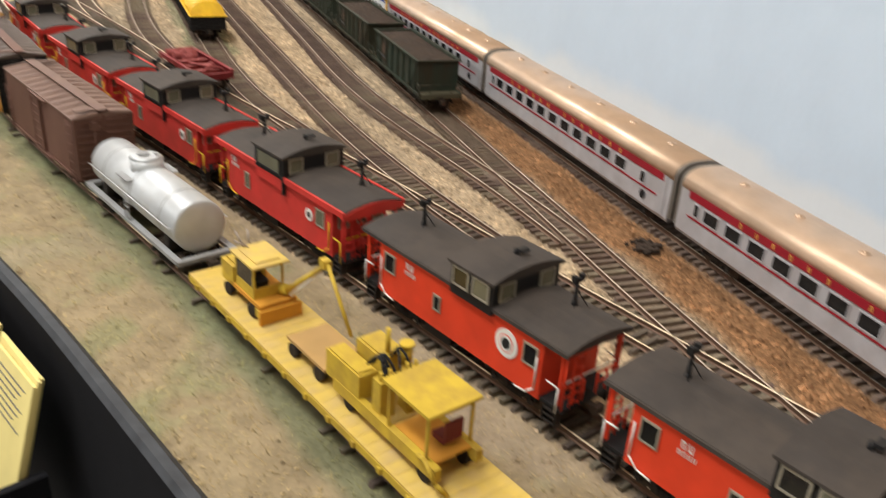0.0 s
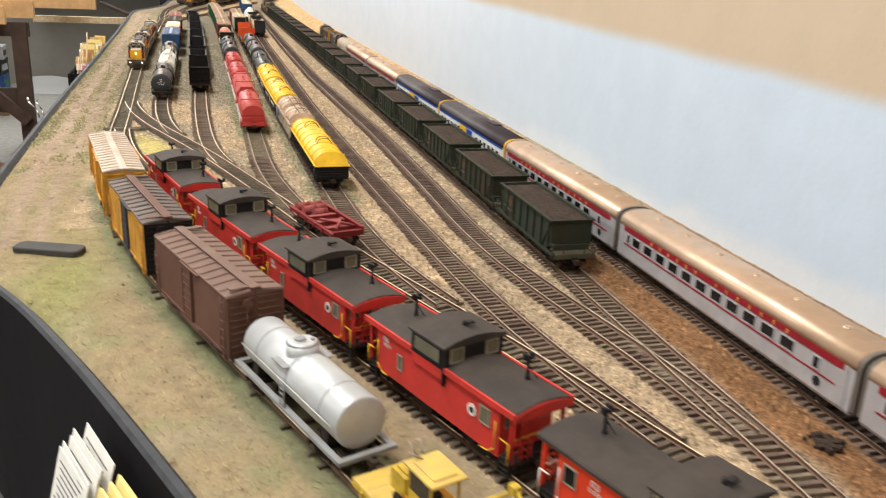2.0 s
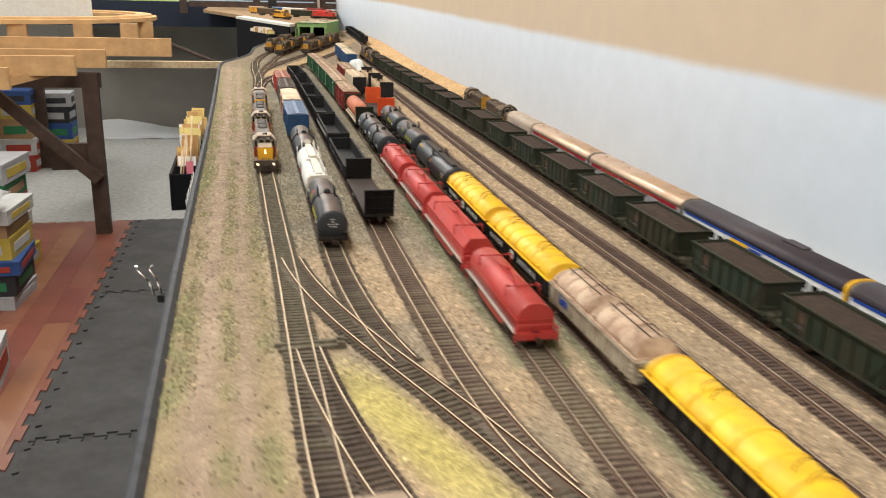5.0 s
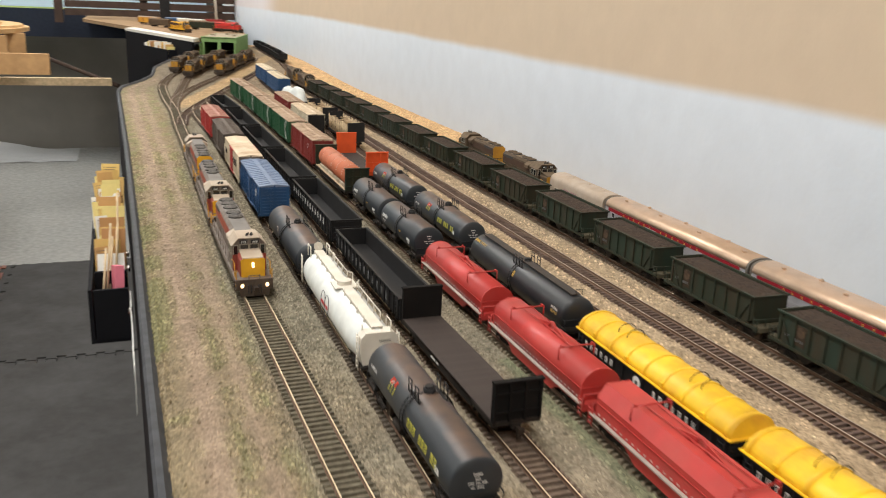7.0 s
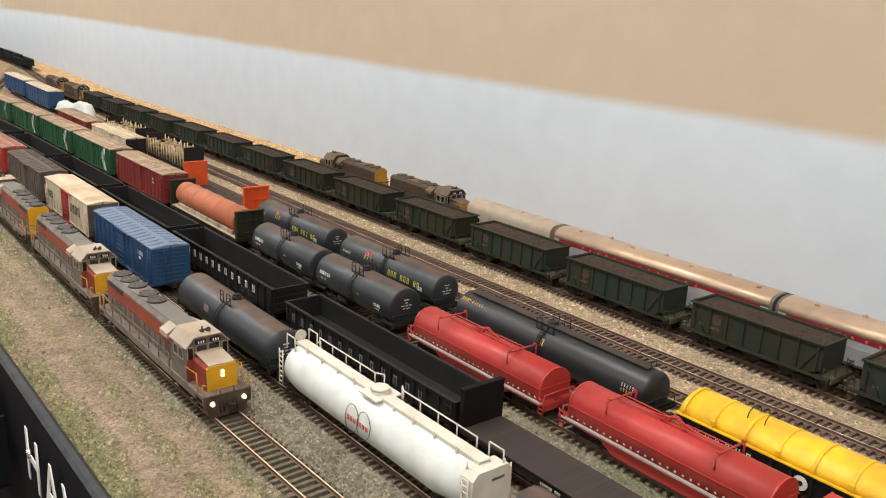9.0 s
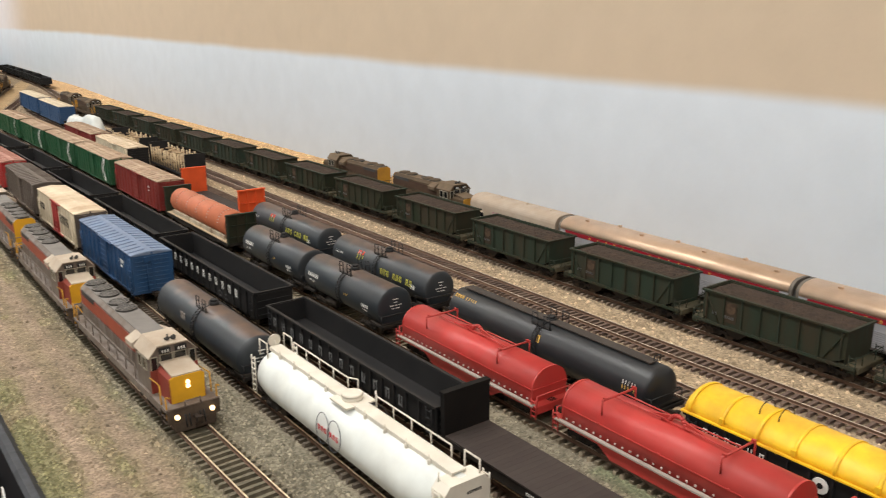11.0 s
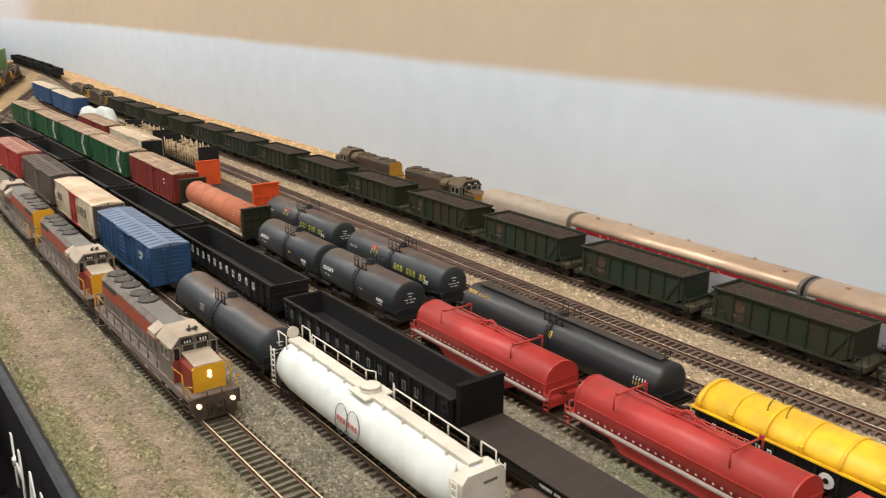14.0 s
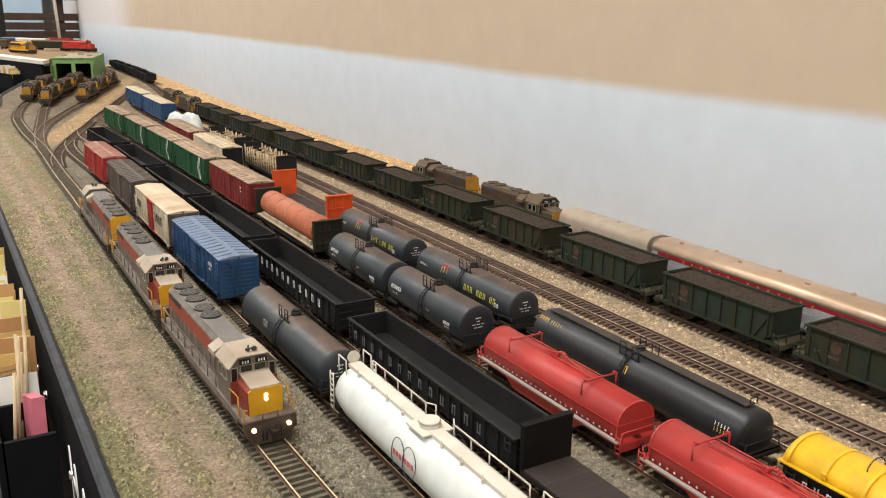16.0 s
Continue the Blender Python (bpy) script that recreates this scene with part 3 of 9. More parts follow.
    n2.inputs["Scale"].default_value = 22
    n2.inputs["Detail"].default_value = 8
    nt.links.new(co.outputs["Object"], n2.inputs["Vector"])
    mr = nt.nodes.new("ShaderNodeMapRange")
    mr.inputs[3].default_value, mr.inputs[4].default_value = 0.93, 1.07
    nt.links.new(n2.outputs["Fac"], mr.inputs[0])
    h = nt.nodes.new("ShaderNodeHueSaturation")
    nt.links.new(mx.outputs[2], h.inputs["Color"])
    nt.links.new(mr.outputs[0], h.inputs["Value"])
    nt.links.new(h.outputs[0], b.inputs["Base Color"])
    bp = nt.nodes.new("ShaderNodeBump")
    bp.inputs["Strength"].default_value = 0.15
    bp.inputs["Distance"].default_value = 0.002
    n4 = nt.nodes.new("ShaderNodeTexNoise")
    n4.inputs["Scale"].default_value = 90
    nt.links.new(co.outputs["Object"], n4.inputs["Vector"])
    nt.links.new(n4.outputs["Fac"], bp.inputs["Height"])
    nt.links.new(bp.outputs[0], b.inputs["Normal"])
    return m


M["wall"] = wall_material()
M["room"] = mat("room_wall_paint", (0.40, 0.37, 0.33), 0.8, var=0.05, scale=3)
M["ceil"] = mat("ceiling_white", (0.78, 0.77, 0.74), 0.85, var=0.03, scale=3)
M["floor"] = mat("grey_carpet", (0.30, 0.30, 0.285), 0.95, var=0.18, scale=40, bump=0.4, bump_scale=300, dirt=(0.28, 0.27, 0.25), dirt_amt=0.4, dirt_scale=3)
Y0, Y1, X0 = -1.6, 10.6, -4.4


def slab(name, c, s, m, label, category):
    return tagged(part(name, B((c, s)), m), label, category, kind="structure")


slab("wall_east", (WALL_X + 0.06, (Y0 + Y1) / 2, (FLOOR_Z + CEIL_Z) / 2), (0.12, Y1 - Y0 + 0.24, CEIL_Z - FLOOR_Z), M["wall"], "tan plaster wall with a pale blue sky band sprayed low down", "wall")
slab("wall_west", (X0 - 0.06, (Y0 + Y1) / 2, (FLOOR_Z + CEIL_Z) / 2), (0.12, Y1 - Y0 + 0.24, CEIL_Z - FLOOR_Z), M["room"], "plain painted room wall", "wall")
slab("wall_south", ((X0 + WALL_X) / 2, Y0 - 0.06, (FLOOR_Z + CEIL_Z) / 2), (WALL_X - X0 - 0.004, 0.12, CEIL_Z - FLOOR_Z), M["room"], "plain painted room wall", "wall")
slab("wall_north", ((X0 + WALL_X) / 2, Y1 + 0.06, (FLOOR_Z + CEIL_Z) / 2), (WALL_X - X0 - 0.004, 0.12, CEIL_Z - FLOOR_Z), M["room"], "plain painted room wall", "wall")
slab("floor", ((X0 + WALL_X) / 2, (Y0 + Y1) / 2, FLOOR_Z - 0.05), (WALL_X - X0 + 0.3, Y1 - Y0 + 0.3, 0.1), M["floor"], "grey carpeted workshop floor", "floor")
slab("ceiling", ((X0 + WALL_X) / 2, (Y0 + Y1) / 2, CEIL_Z + 0.05), (WALL_X - X0 + 0.3, Y1 - Y0 + 0.3, 0.1), M["ceil"], "white ceiling", "ceiling")


def build_fascia():
    """The black front board that follows the table's edge, with a rounded grey cap."""
    bm = bmesh.new()
    rows = []
    for y in np.arange(-0.3, 6.0, 0.02):
        x = smooth_line(EDGE, y, 0.03)
        rows.append([bm.verts.new((x + dx, y, z + rise(y))) for dx, z in ((0.005, -0.004), (0.001, 0.0008), (-0.003, 0.0008), (-0.0052, -0.0015), (-0.0065, -0.20), (0.006, -0.20))])
    for a, b in zip(rows, rows[1:]):
        for i in range(6):
            bm.faces.new((a[i], b[i], b[(i + 1) % 6], a[(i + 1) % 6])).material_index = 1 if i in (0, 1, 2) else 0
    bm.faces.new(rows[0])
    bm.faces.new(rows[-1][::-1])
    ob = part("layout_fascia", bm, M["fascia"])
    ob.data.materials.append(M["fascia_cap"])
    return tagged(ob, "black painted board along the edge of the layout", "fascia", kind="structure")


build_fascia()


# ---- tracks ----
def build_track(name, y0, y1, label, parts_to=2.0):
    th = thing("railway_track", label, "model track", "yard tracks", "structure")
    for side in (-1, 1):
        bm = bmesh.new()
        last = None
        for y in np.arange(y0, y1 + 1e-6, 0.02):
            x = on_line(name, y)
            d = Vector((on_line(name, y + 0.01) - on_line(name, y - 0.01), 0.02)).normalized()
            nx, ny = d.y, -d.x
            up = rise(y)
            ring = [bm.verts.new((x + nx * (side * GAUGE / 2 + w), y + ny * (side * GAUGE / 2 + w), z + up)) for w, z in
                    ((-0.0011, 0.0015), (-0.00045, 0.0021), (-0.0005, RAIL - 0.0002), (-0.0003, RAIL), (0.0003, RAIL), (0.0005, RAIL - 0.0002), (0.00045, 0.0021), (0.0011, 0.0015))]
            if last:
                for i in range(8):
                    bm.faces.new((last[i], ring[i], ring[(i + 1) % 8], last[(i + 1) % 8])).material_index = 1 if i in (2, 3, 4) else 0
            last = ring
        part("rail", bm, M["rail"], th).data.materials.append(M["rail_head" if name in ("main", "caboose", "ladder", "spur_2", "spur_3") else "rail_dull"])
    return th


def tie_mesh(k):
    rnd = random.Random(k)
    bm = bmesh.new()
    v = box(bm, (0, 0, 0.0000), (0.0290, 0.0027, 0.0026))
    for q in v:
        q.co += Vector((rnd.uniform(-0.0006, 0.0006), rnd.uniform(-0.00025, 0.00025), rnd.uniform(-0.0002, 0.0002)))
    bmesh.ops.recalc_face_normals(bm, faces=bm.faces)
    me = bpy.data.meshes.new("tie")
    bm.to_mesh(me)
    bm.free()
    me.materials.append(M["tie"])
    return me


TRACK_THINGS = [(n, a, b, build_track(n, a, b, "model railway track with brown wooden ties and steel rails")) for n, a, b in TRACKS]


# ---- parts that all cars share ----
M["white_mark"] = mat("white_lettering", (0.75, 0.74, 0.70), 0.6)
M["lime_mark"] = mat("yellow_green_lettering", (0.50, 0.47, 0.08), 0.6, var=0.3, scale=300)
M["gold_mark"] = mat("gold_lettering", (0.72, 0.45, 0.10), 0.6)
M["yellow_rail"] = mat("yellow_handrail", (0.75, 0.47, 0.03), 0.5)
M["pale_glass"] = mat("pale_window", (0.15, 0.145, 0.10), 0.2, spec=0.6)
M["frame_pale"] = mat("pale_window_frame", (0.30, 0.27, 0.21), 0.5)
M["coupler"] = mat("coupler_metal", (0.05, 0.04, 0.035), 0.5, 0.6, dirt=RUST, dirt_amt=0.4)


def mesh_of(name, bm, material):
    me = bpy.data.meshes.new(name)
    bmesh.ops.recalc_face_normals(bm, faces=bm.faces)
    bm.to_mesh(me)
    bm.free()
    me.materials.append(material)
    return me


def shared(name, me, parent, m):
    """One more piece on mesh data that alike pieces share."""
    ob = new(name, me)
    ob.parent = parent
    ob.matrix_basis = m
    return ob


def truck_meshes():
    bm = bmesh.new()
    for s in (-1, 1):
        prism(bm, [(s * 0.0118, 0.0035), (s * 0.0136, 0.0035), (s * 0.0136, 0.0078), (s * 0.0118, 0.0078)], -0.0055, 0.0055)
        for e in (-1, 1):
            v = [(0, 0.0052), (0.0128, 0.0052), (0.0128, 0.0072), (0, 0.0082)]
            a = [bm.verts.new((s * 0.0119, e * y, z)) for y, z in v]
            b = [bm.verts.new((s * 0.0134, e * y, z)) for y, z in v]
            bm.faces.new(a), bm.faces.new(b[::-1])
            for i in range(4):
                bm.faces.new((a[i], a[(i + 1) % 4], b[(i + 1) % 4], b[i]))
            rod(bm, (s * 0.0128, e * 0.0105, 0.0053), (s * 0.0144, e * 0.0105, 0.0053), 0.0014, 8)
        for k in (-1, 0, 1):
            rod(bm, (s * 0.0139, k * 0.0021, 0.0042), (s * 0.0139, k * 0.0021, 0.0075), 0.0008, 6)
    box(bm, (0, 0, 0.0078), (0.024, 0.0055, 0.0026))
    frame_me = mesh_of("truck_frame", bm, M["under"])
    bm = bmesh.new()
    rod(bm, (-0.0125, 0, 0.0048), (0.0125, 0, 0.0048), 0.0009, 8)
    for s in (-1, 1):
        rod(bm, (s * (GAUGE / 2 - 0.0008), 0, 0.0048), (s * (GAUGE / 2 + 0.0010), 0, 0.0048), 0.0048, 18)
        rod(bm, (s * (GAUGE / 2 - 0.0014), 0, 0.0048), (s * (GAUGE / 2 - 0.0008), 0, 0.0048), 0.0055, 18)
    return frame_me, mesh_of("wheelset", bm, M["wheel"])


TRUCK_FRAME, WHEELSET = truck_meshes()


def trucks(th, half, axles=2):
    for y in (-half, half):
        t = shared("truck", TRUCK_FRAME, th, pose(0, y, 0))
        for k in ((-0.0105, 0.0105) if axles == 2 else (-0.019, 0, 0.019)):
            shared("wheelset", WHEELSET, t, pose(0, k, 0))


def couplers(th, half, z=0.0088):
    for e in (-1, 1):
        bm = B(((0, e * (half - 0.004), z), (0.0026, 0.012, 0.0022)))
        box(bm, (0.0006, e * (half + 0.0018), z), (0.0042, 0.0030, 0.0036))
        rod(bm, (-0.001, e * half, z - 0.001), (-0.001, e * half, z - 0.0068), 0.0004, 5)
        part("coupler", bm, M["coupler"], th)


def underframe(th, L, w, z0=0.0105, m="under"):
    bm = B(((0, 0, z0 + 0.0005), (0.006, L - 0.006, 0.0035)))
    for k in range(-3, 4):
        box(bm, (0, k * L / 8, z0 + 0.0012), (w * 0.9, 0.0016, 0.0018))
    box(bm, (0.009, 0.010, z0 - 0.001), (0.007, 0.012, 0.005))
    rod(bm, (-0.008, -0.016, z0 - 0.001), (-0.008, 0.0, z0 - 0.001), 0.0026, 8)
    part("underframe", bm, M[m], th)


def lettering(th, text, x, y, z, size, m, gap=0.0, name="lettering"):
    """Marks the size of the letters along a car's side; a blank in text is a gap between words."""
    bm = bmesh.new()
    s = 1 if x > 0 else -1
    w = size * 0.62
    step_y = w + size * (0.35 + gap)
    k = 0
    for ch in text:
        yy = y + s * k * step_y
        if ch != " ":
            t = size * 0.13
            box(bm, (x, yy - s * w * 0.35, z), (0.0003, t, size))
            box(bm, (x, yy + s * w * 0.35, z), (0.0003, t, size))
            if ch != "I":
                box(bm, (x, yy, z + (0.4 if ch in "AO" else -0.4) * size), (0.0003, w * 0.7, t))
        k += 1
    return part(name, bm, M[m], th)


def disc(th, name, x, y, z, r, m, n=20, t=0.0003):
    bm = bmesh.new()
    rod(bm, (x - t / 2, y, z), (x + t / 2, y, z), r, n, smooth=False)
    return part(name, bm, M[m], th)


def ladder(bm, x, y, z0, z1, w, axis="y", n=5, r=0.00035):
    dx, dy = (w / 2, 0) if axis == "x" else (0, w / 2)
    for s in (-1, 1):
        rod(bm, (x + s * dx, y + s * dy, z0), (x + s * dx, y + s * dy, z1), r, 5)
    for i in range(n):
        z = z0 + (z1 - z0) * (i + 0.5) / n
        rod(bm, (x - dx, y - dy, z), (x + dx, y + dy, z), r, 5)


def arch(w, z_eave, rise, n=10, thick=0.0012):
    top = [(w / 2 * math.cos(math.pi * i / n), z_eave + rise * math.sin(math.pi * i / n) ** 2) for i in range(n + 1)]
    return top + [(-w / 2, z_eave - thick), (w / 2, z_eave - thick)]


def window(th, x, y, z, wy, wz, s, glass="glass", fm="frame_pale", t=0.0007, axis="x"):
    """A framed pane on a side (axis x) or an end (axis y)."""
    f = bmesh.new()
    g = bmesh.new()
    if axis == "x":
        for k in (-1, 1):
            box(f, (x, y + k * wy / 2, z), (0.0009, t, wz + t))
            box(f, (x, y, z + k * wz / 2), (0.0009, wy - t, t))
        box(g, (x - s * 0.0001, y, z), (0.0005, wy - t, wz - t))
    else:
        for k in (-1, 1):
            box(f, (x + k * wy / 2, y, z), (t, 0.0009, wz + t))
            box(f, (x, y, z + k * wz / 2), (wy - t, 0.0009, t))
        box(g, (x, y - s * 0.0001, z), (wy - t, 0.0005, wz - t))
    w = part("window", f, M[fm], th)
    part("pane", g, M[glass], w)
    return w


# ---- cabooses ----
def build_caboose(body, roof_over, label, detail="early"):
    th = thing("caboose", label, "caboose", "caboose train")
    L, w, zf, ze = 0.132, 0.0335, 0.0108, 0.0376
    early = detail == "early"
    bl = 0.108 if early else 0.104
    bm = bmesh.new()
    prism(bm, [(-w / 2, zf), (w / 2, zf), (w / 2, ze), (0, ze + 0.001), (-w / 2, ze)], -bl / 2, bl / 2)
    part("body", bm, M[body], th)
    bm = bmesh.new()
    prism(bm, arch(w + 0.0018, ze + 0.0006, 0.0030), -L / 2 + 0.001, L / 2 - 0.001, False)
    part("roof", bm, M["roof_black"], th)
    for s in (-1, 1):
        if roof_over:
            part("eave_trim", B(((s * (w / 2 + 0.0011), 0, ze - 0.0004), (0.0011, L - 0.002, 0.0016))), M["roof_black"], th)
        else:
            part("eave_trim", B(((s * (w / 2 + 0.0012), 0, ze - 0.0002), (0.0014, L - 0.001, 0.0030))), M[body], th)
    cy, cl, cw, cz = (0.003, 0.029, w + 0.0040, 0.0496) if detail == "early" else (-0.012, 0.025, w + 0.0040, 0.0490)
    bm = bmesh.new()
    drop = 0.0004 if early else 0.0030
    prism(bm, [(-cw / 2, ze - drop), (-w / 2 + 0.001, ze - drop), (-w / 2 + 0.001, ze), (w / 2 - 0.001, ze), (w / 2 - 0.001, ze - drop), (cw / 2, ze - drop), (cw / 2, cz), (-cw / 2, cz)], cy - cl / 2, cy + cl / 2)
    cup = part("cupola", bm, M["black"], th, "black cupola over the body")
    bm = bmesh.new()
    prism(bm, arch(cw + 0.0026, cz + 0.0005, 0.0034), cy - cl / 2 - 0.0014, cy + cl / 2 + 0.0014)
    part("cupola_roof", bm, M["roof_black"], cup)
    bm = bmesh.new()
    rod(bm, (0.002, cy - 0.003, cz + 0.003), (0.002, cy - 0.003, cz + 0.0062), 0.0012, 8)
    box(bm, (0.0035, cy - 0.005, cz + 0.0060), (0.0045, 0.003, 0.0012))
    part("roof_vent", bm, M["black"], cup)
    for s in (-1, 1):
        if early:
            bm = bmesh.new()
            prism(bm, [(s * (w / 2 - 0.0005), ze - 0.0075), (s * (cw / 2 - 0.0003), ze - 0.0062), (s * (cw / 2 - 0.0003), ze - 0.0004), (s * (w / 2 - 0.0005), ze - 0.0004)], cy - cl / 2 + 0.0016, cy + cl / 2 - 0.0004)
            part("bay_panel", bm, M[body], th)
            part("bay_post", B(((s * (cw / 2 - 0.0006), cy - cl / 2 + 0.0008, ze - 0.0040), (0.0016, 0.0015, 0.0090))), M["black"], th)
            window(cup, s * (cw / 2 + 0.0004), cy, cz - 0.0056, cl * 0.80, 0.0084, s, "pale_glass", "black", 0.0010)
            continue
        for k in (-1, 1):
            window(cup, s * (cw / 2 + 0.0004), cy + k * cl * 0.24, cz - 0.0055, cl * 0.36, 0.0078, s, "pale_glass" if k < 0 else "glass", "frame_pale", 0.0008)
    for s in (-1, 1):
        for e in (-1, 1):
            window(cup, s * 0.0112, cy + e * (cl / 2 + 0.0004), cz - 0.0052, 0.0078, 0.0074, e, "pale_glass", "frame_pale", 0.0008, "y")
    for s in (-1, 1):
        for y in ((-0.0435, 0.0300) if detail == "early" else (-0.046, 0.010, 0.044)):
            tall = 0.0085 if detail == "early" or abs(y) > 0.03 else 0.0068
            window(th, s * (w / 2 + 0.0003), y, 0.0278 if abs(y) > 0.03 else 0.0235, 0.0072 if abs(y) > 0.03 else 0.0042, tall, s, "pale_glass" if detail == "early" else "glass", "frame_pale")
    # round herald and road name
    hy = -0.0335 if detail == "early" else -0.033
    for s in (-1, 1):
        h = disc(th, "herald", s * (w / 2 + 0.0004), hy, 0.0262, 0.0033 if detail == "early" else 0.0062, "white_mark")
        disc(h, "herald_centre", s * (w / 2 + 0.0006), hy, 0.0262, 0.0017 if detail == "early" else 0.0026, "black", 7)
        if detail != "early":
            disc(h, "herald_ring", s * (w / 2 + 0.00052), hy, 0.0262, 0.0040, "orange_red")
            disc(h, "herald_field", s * (w / 2 + 0.00056), hy, 0.0262, 0.0036, "white_mark")
        lettering(th, "AC", s * (w / 2 + 0.0004), 0.0310 if detail != "early" else 0.0460, 0.0318, 0.0030, "white_mark")
        lettering(th, "IIII", s * (w / 2 + 0.0004), 0.0320 if detail != "early" else 0.0460, 0.0285, 0.0020, "white_mark")
    # end platforms, steps, rails
    for e in (-1, 1):
        y0 = e * bl / 2
        y1 = e * (L / 2 - 0.002)
        part("platform", B(((0, (y0 + y1) / 2, 0.0112), (w - 0.002, abs(y1 - y0), 0.0014))), M["black"], th)
        bm = bmesh.new()
        for s in (-1, 1):
            for k in range(3):
                box(bm, (s * (w / 2 - 0.0018), e * (L / 2 - 0.0075), 0.0095 - k * 0.0026), (0.0036, 0.0070, 0.0006))
            box(bm, (s * (w / 2 - 0.0018), e * (L / 2 - 0.0042), 0.0070), (0.0036, 0.0006, 0.0070))
            box(bm, (s * (w / 2 - 0.0018), e * (L / 2 - 0.0110), 0.0070), (0.0036, 0.0006, 0.0070))
        part("steps", bm, M["under"], th)
        bm = bmesh.new()
        ye = e * (L / 2 - 0.003)
        for s in (-1, 1):
            for x in (0.0155, 0.0095, 0.004):
                rod(bm, (s * x, ye, 0.0115), (s * x, ye, 0.0215 if x < 0.015 else 0.0375), 0.0005, 5)
            rod(bm, (s * 0.0155, ye, 0.0215), (s * 0.004, ye, 0.0215), 0.0005, 5)
            rod(bm, (s * 0.0155, ye, 0.0170), (s * 0.004, ye, 0.0170), 0.0004, 5)
            box(bm, (s * 0.0158, e * (L / 2 - 0.0045), 0.0255), (0.0012, 0.0010, 0.024))
        part("end_railing", bm, M[body], th)
        bm = bmesh.new()
        for s in (-1, 1):
            xs = s * (w / 2 + 0.0008)
            yy = e * (bl / 2 - 0.002)
            rod(bm, (xs, yy, 0.0290), (xs, yy, 0.0150), 0.0004, 5)
            rod(bm, (xs, yy, 0.0150), (xs, yy - e * 0.004, 0.0115), 0.0004, 5)
            rod(bm, (xs, yy - e * 0.004, 0.0115), (xs, yy - e * 0.010, 0.0108), 0.0004, 5)
            rod(bm, (xs, e * (L / 2 - 0.004), 0.0110), (xs, e * (L / 2 - 0.004), 0.0220), 0.0004, 5)
            rod(bm, (xs, e * (L / 2 - 0.004), 0.0220), (xs, e * (L / 2 - 0.010), 0.0222), 0.0004, 5)
        rod(bm, (-0.015, ye - e * 0.001, 0.0228), (0.015, ye - e * 0.001, 0.0228), 0.0004, 5)
        part("grab_iron", bm, M["yellow_rail"] if detail == "early" else M["white_mark"], th)
        if early:
            bm = bmesh.new()
            prism(bm, [(x, z - 0.0014) for x, z in arch(w + 0.0030, ze + 0.0010, 0.0032, 10, 0.0030)], e * (L / 2 - 0.0012), e * (L / 2 - 0.0002))
            part("roof_end_fascia", bm, M[body], th)
            for s in (-1, 1):
                window(th, s * 0.0105, e * (bl / 2 + 0.0004), 0.0295, 0.0058, 0.0078, e, "pale_glass", "frame_pale", 0.0006, "y")
        part("end_door", B(((0, e * (bl / 2 + 0.0004), 0.0245), (0.0085, 0.0008, 0.0230))), M[body], th)
        window(th, 0.0, e * (bl / 2 + 0.0010), 0.0300, 0.0050, 0.0075, e, "glass", "frame_pale", 0.0006, "y")
        bm = bmesh.new()
        ladder(bm, -0.0095, e * (L / 2 - 0.0022), 0.0120, 0.0390, 0.0050, "x", 7)
        part("ladder", bm, M[body], th)
        # lamp and smoke posts on the roof
        for s, yy in (((0.004, 0.047),) if e > 0 else ((0.0085, -0.043),)):
            bm = bmesh.new()
            rod(bm, (s, yy, ze + 0.002), (s, yy, ze + 0.0135), 0.0010, 8, 0.0008)
            rod(bm, (s, yy, ze + 0.002), (s, yy, ze + 0.0050), 0.0016, 8, 0.0011)
            box(bm, (s, yy, ze + 0.0140), (0.0052, 0.0022, 0.0018))
            box(bm, (s - 0.0020, yy, ze + 0.0152), (0.0016, 0.0026, 0.0020))
            box(bm, (s + 0.0020, yy, ze + 0.0152), (0.0016, 0.0026, 0.0020))
            rod(bm, (s, yy, ze + 0.0100), (s + 0.004, yy - 0.003, ze + 0.0028), 0.00025, 4)
            rod(bm, (s, yy, ze + 0.0100), (s - 0.003, yy - 0.002, ze + 0.0028), 0.00025, 4)
            part("smokejack", bm, M["black"], th)
    bm = B(((-0.010, 0.012, 0.0075), (0.008, 0.018, 0.0065)), ((0.010, -0.006, 0.0080), (0.008, 0.012, 0.0055)))
    part("equipment_box", bm, M["under"], th)
    underframe(th, L, w)
    trucks(th, 0.036)
    couplers(th, L / 2)
    return th


cab = build_caboose("red", False, "bright red caboose with black roof and cupola on the yard track")
CAB_Y = [(0.546, 0.680), (0.682, 0.816), (0.817, 0.953), (0.962, 1.100)]
place(cab, "caboose", *CAB_Y[0])
for a, b in CAB_Y[1:]:
    again(cab, "caboose", a, b)
cab = build_caboose("orange_red", True, "vermilion caboose with dark overhanging roof, black cupola and white herald", "late")
place(cab, "caboose", 0.408, 0.543)
again(cab, "caboose", 0.269, 0.404)


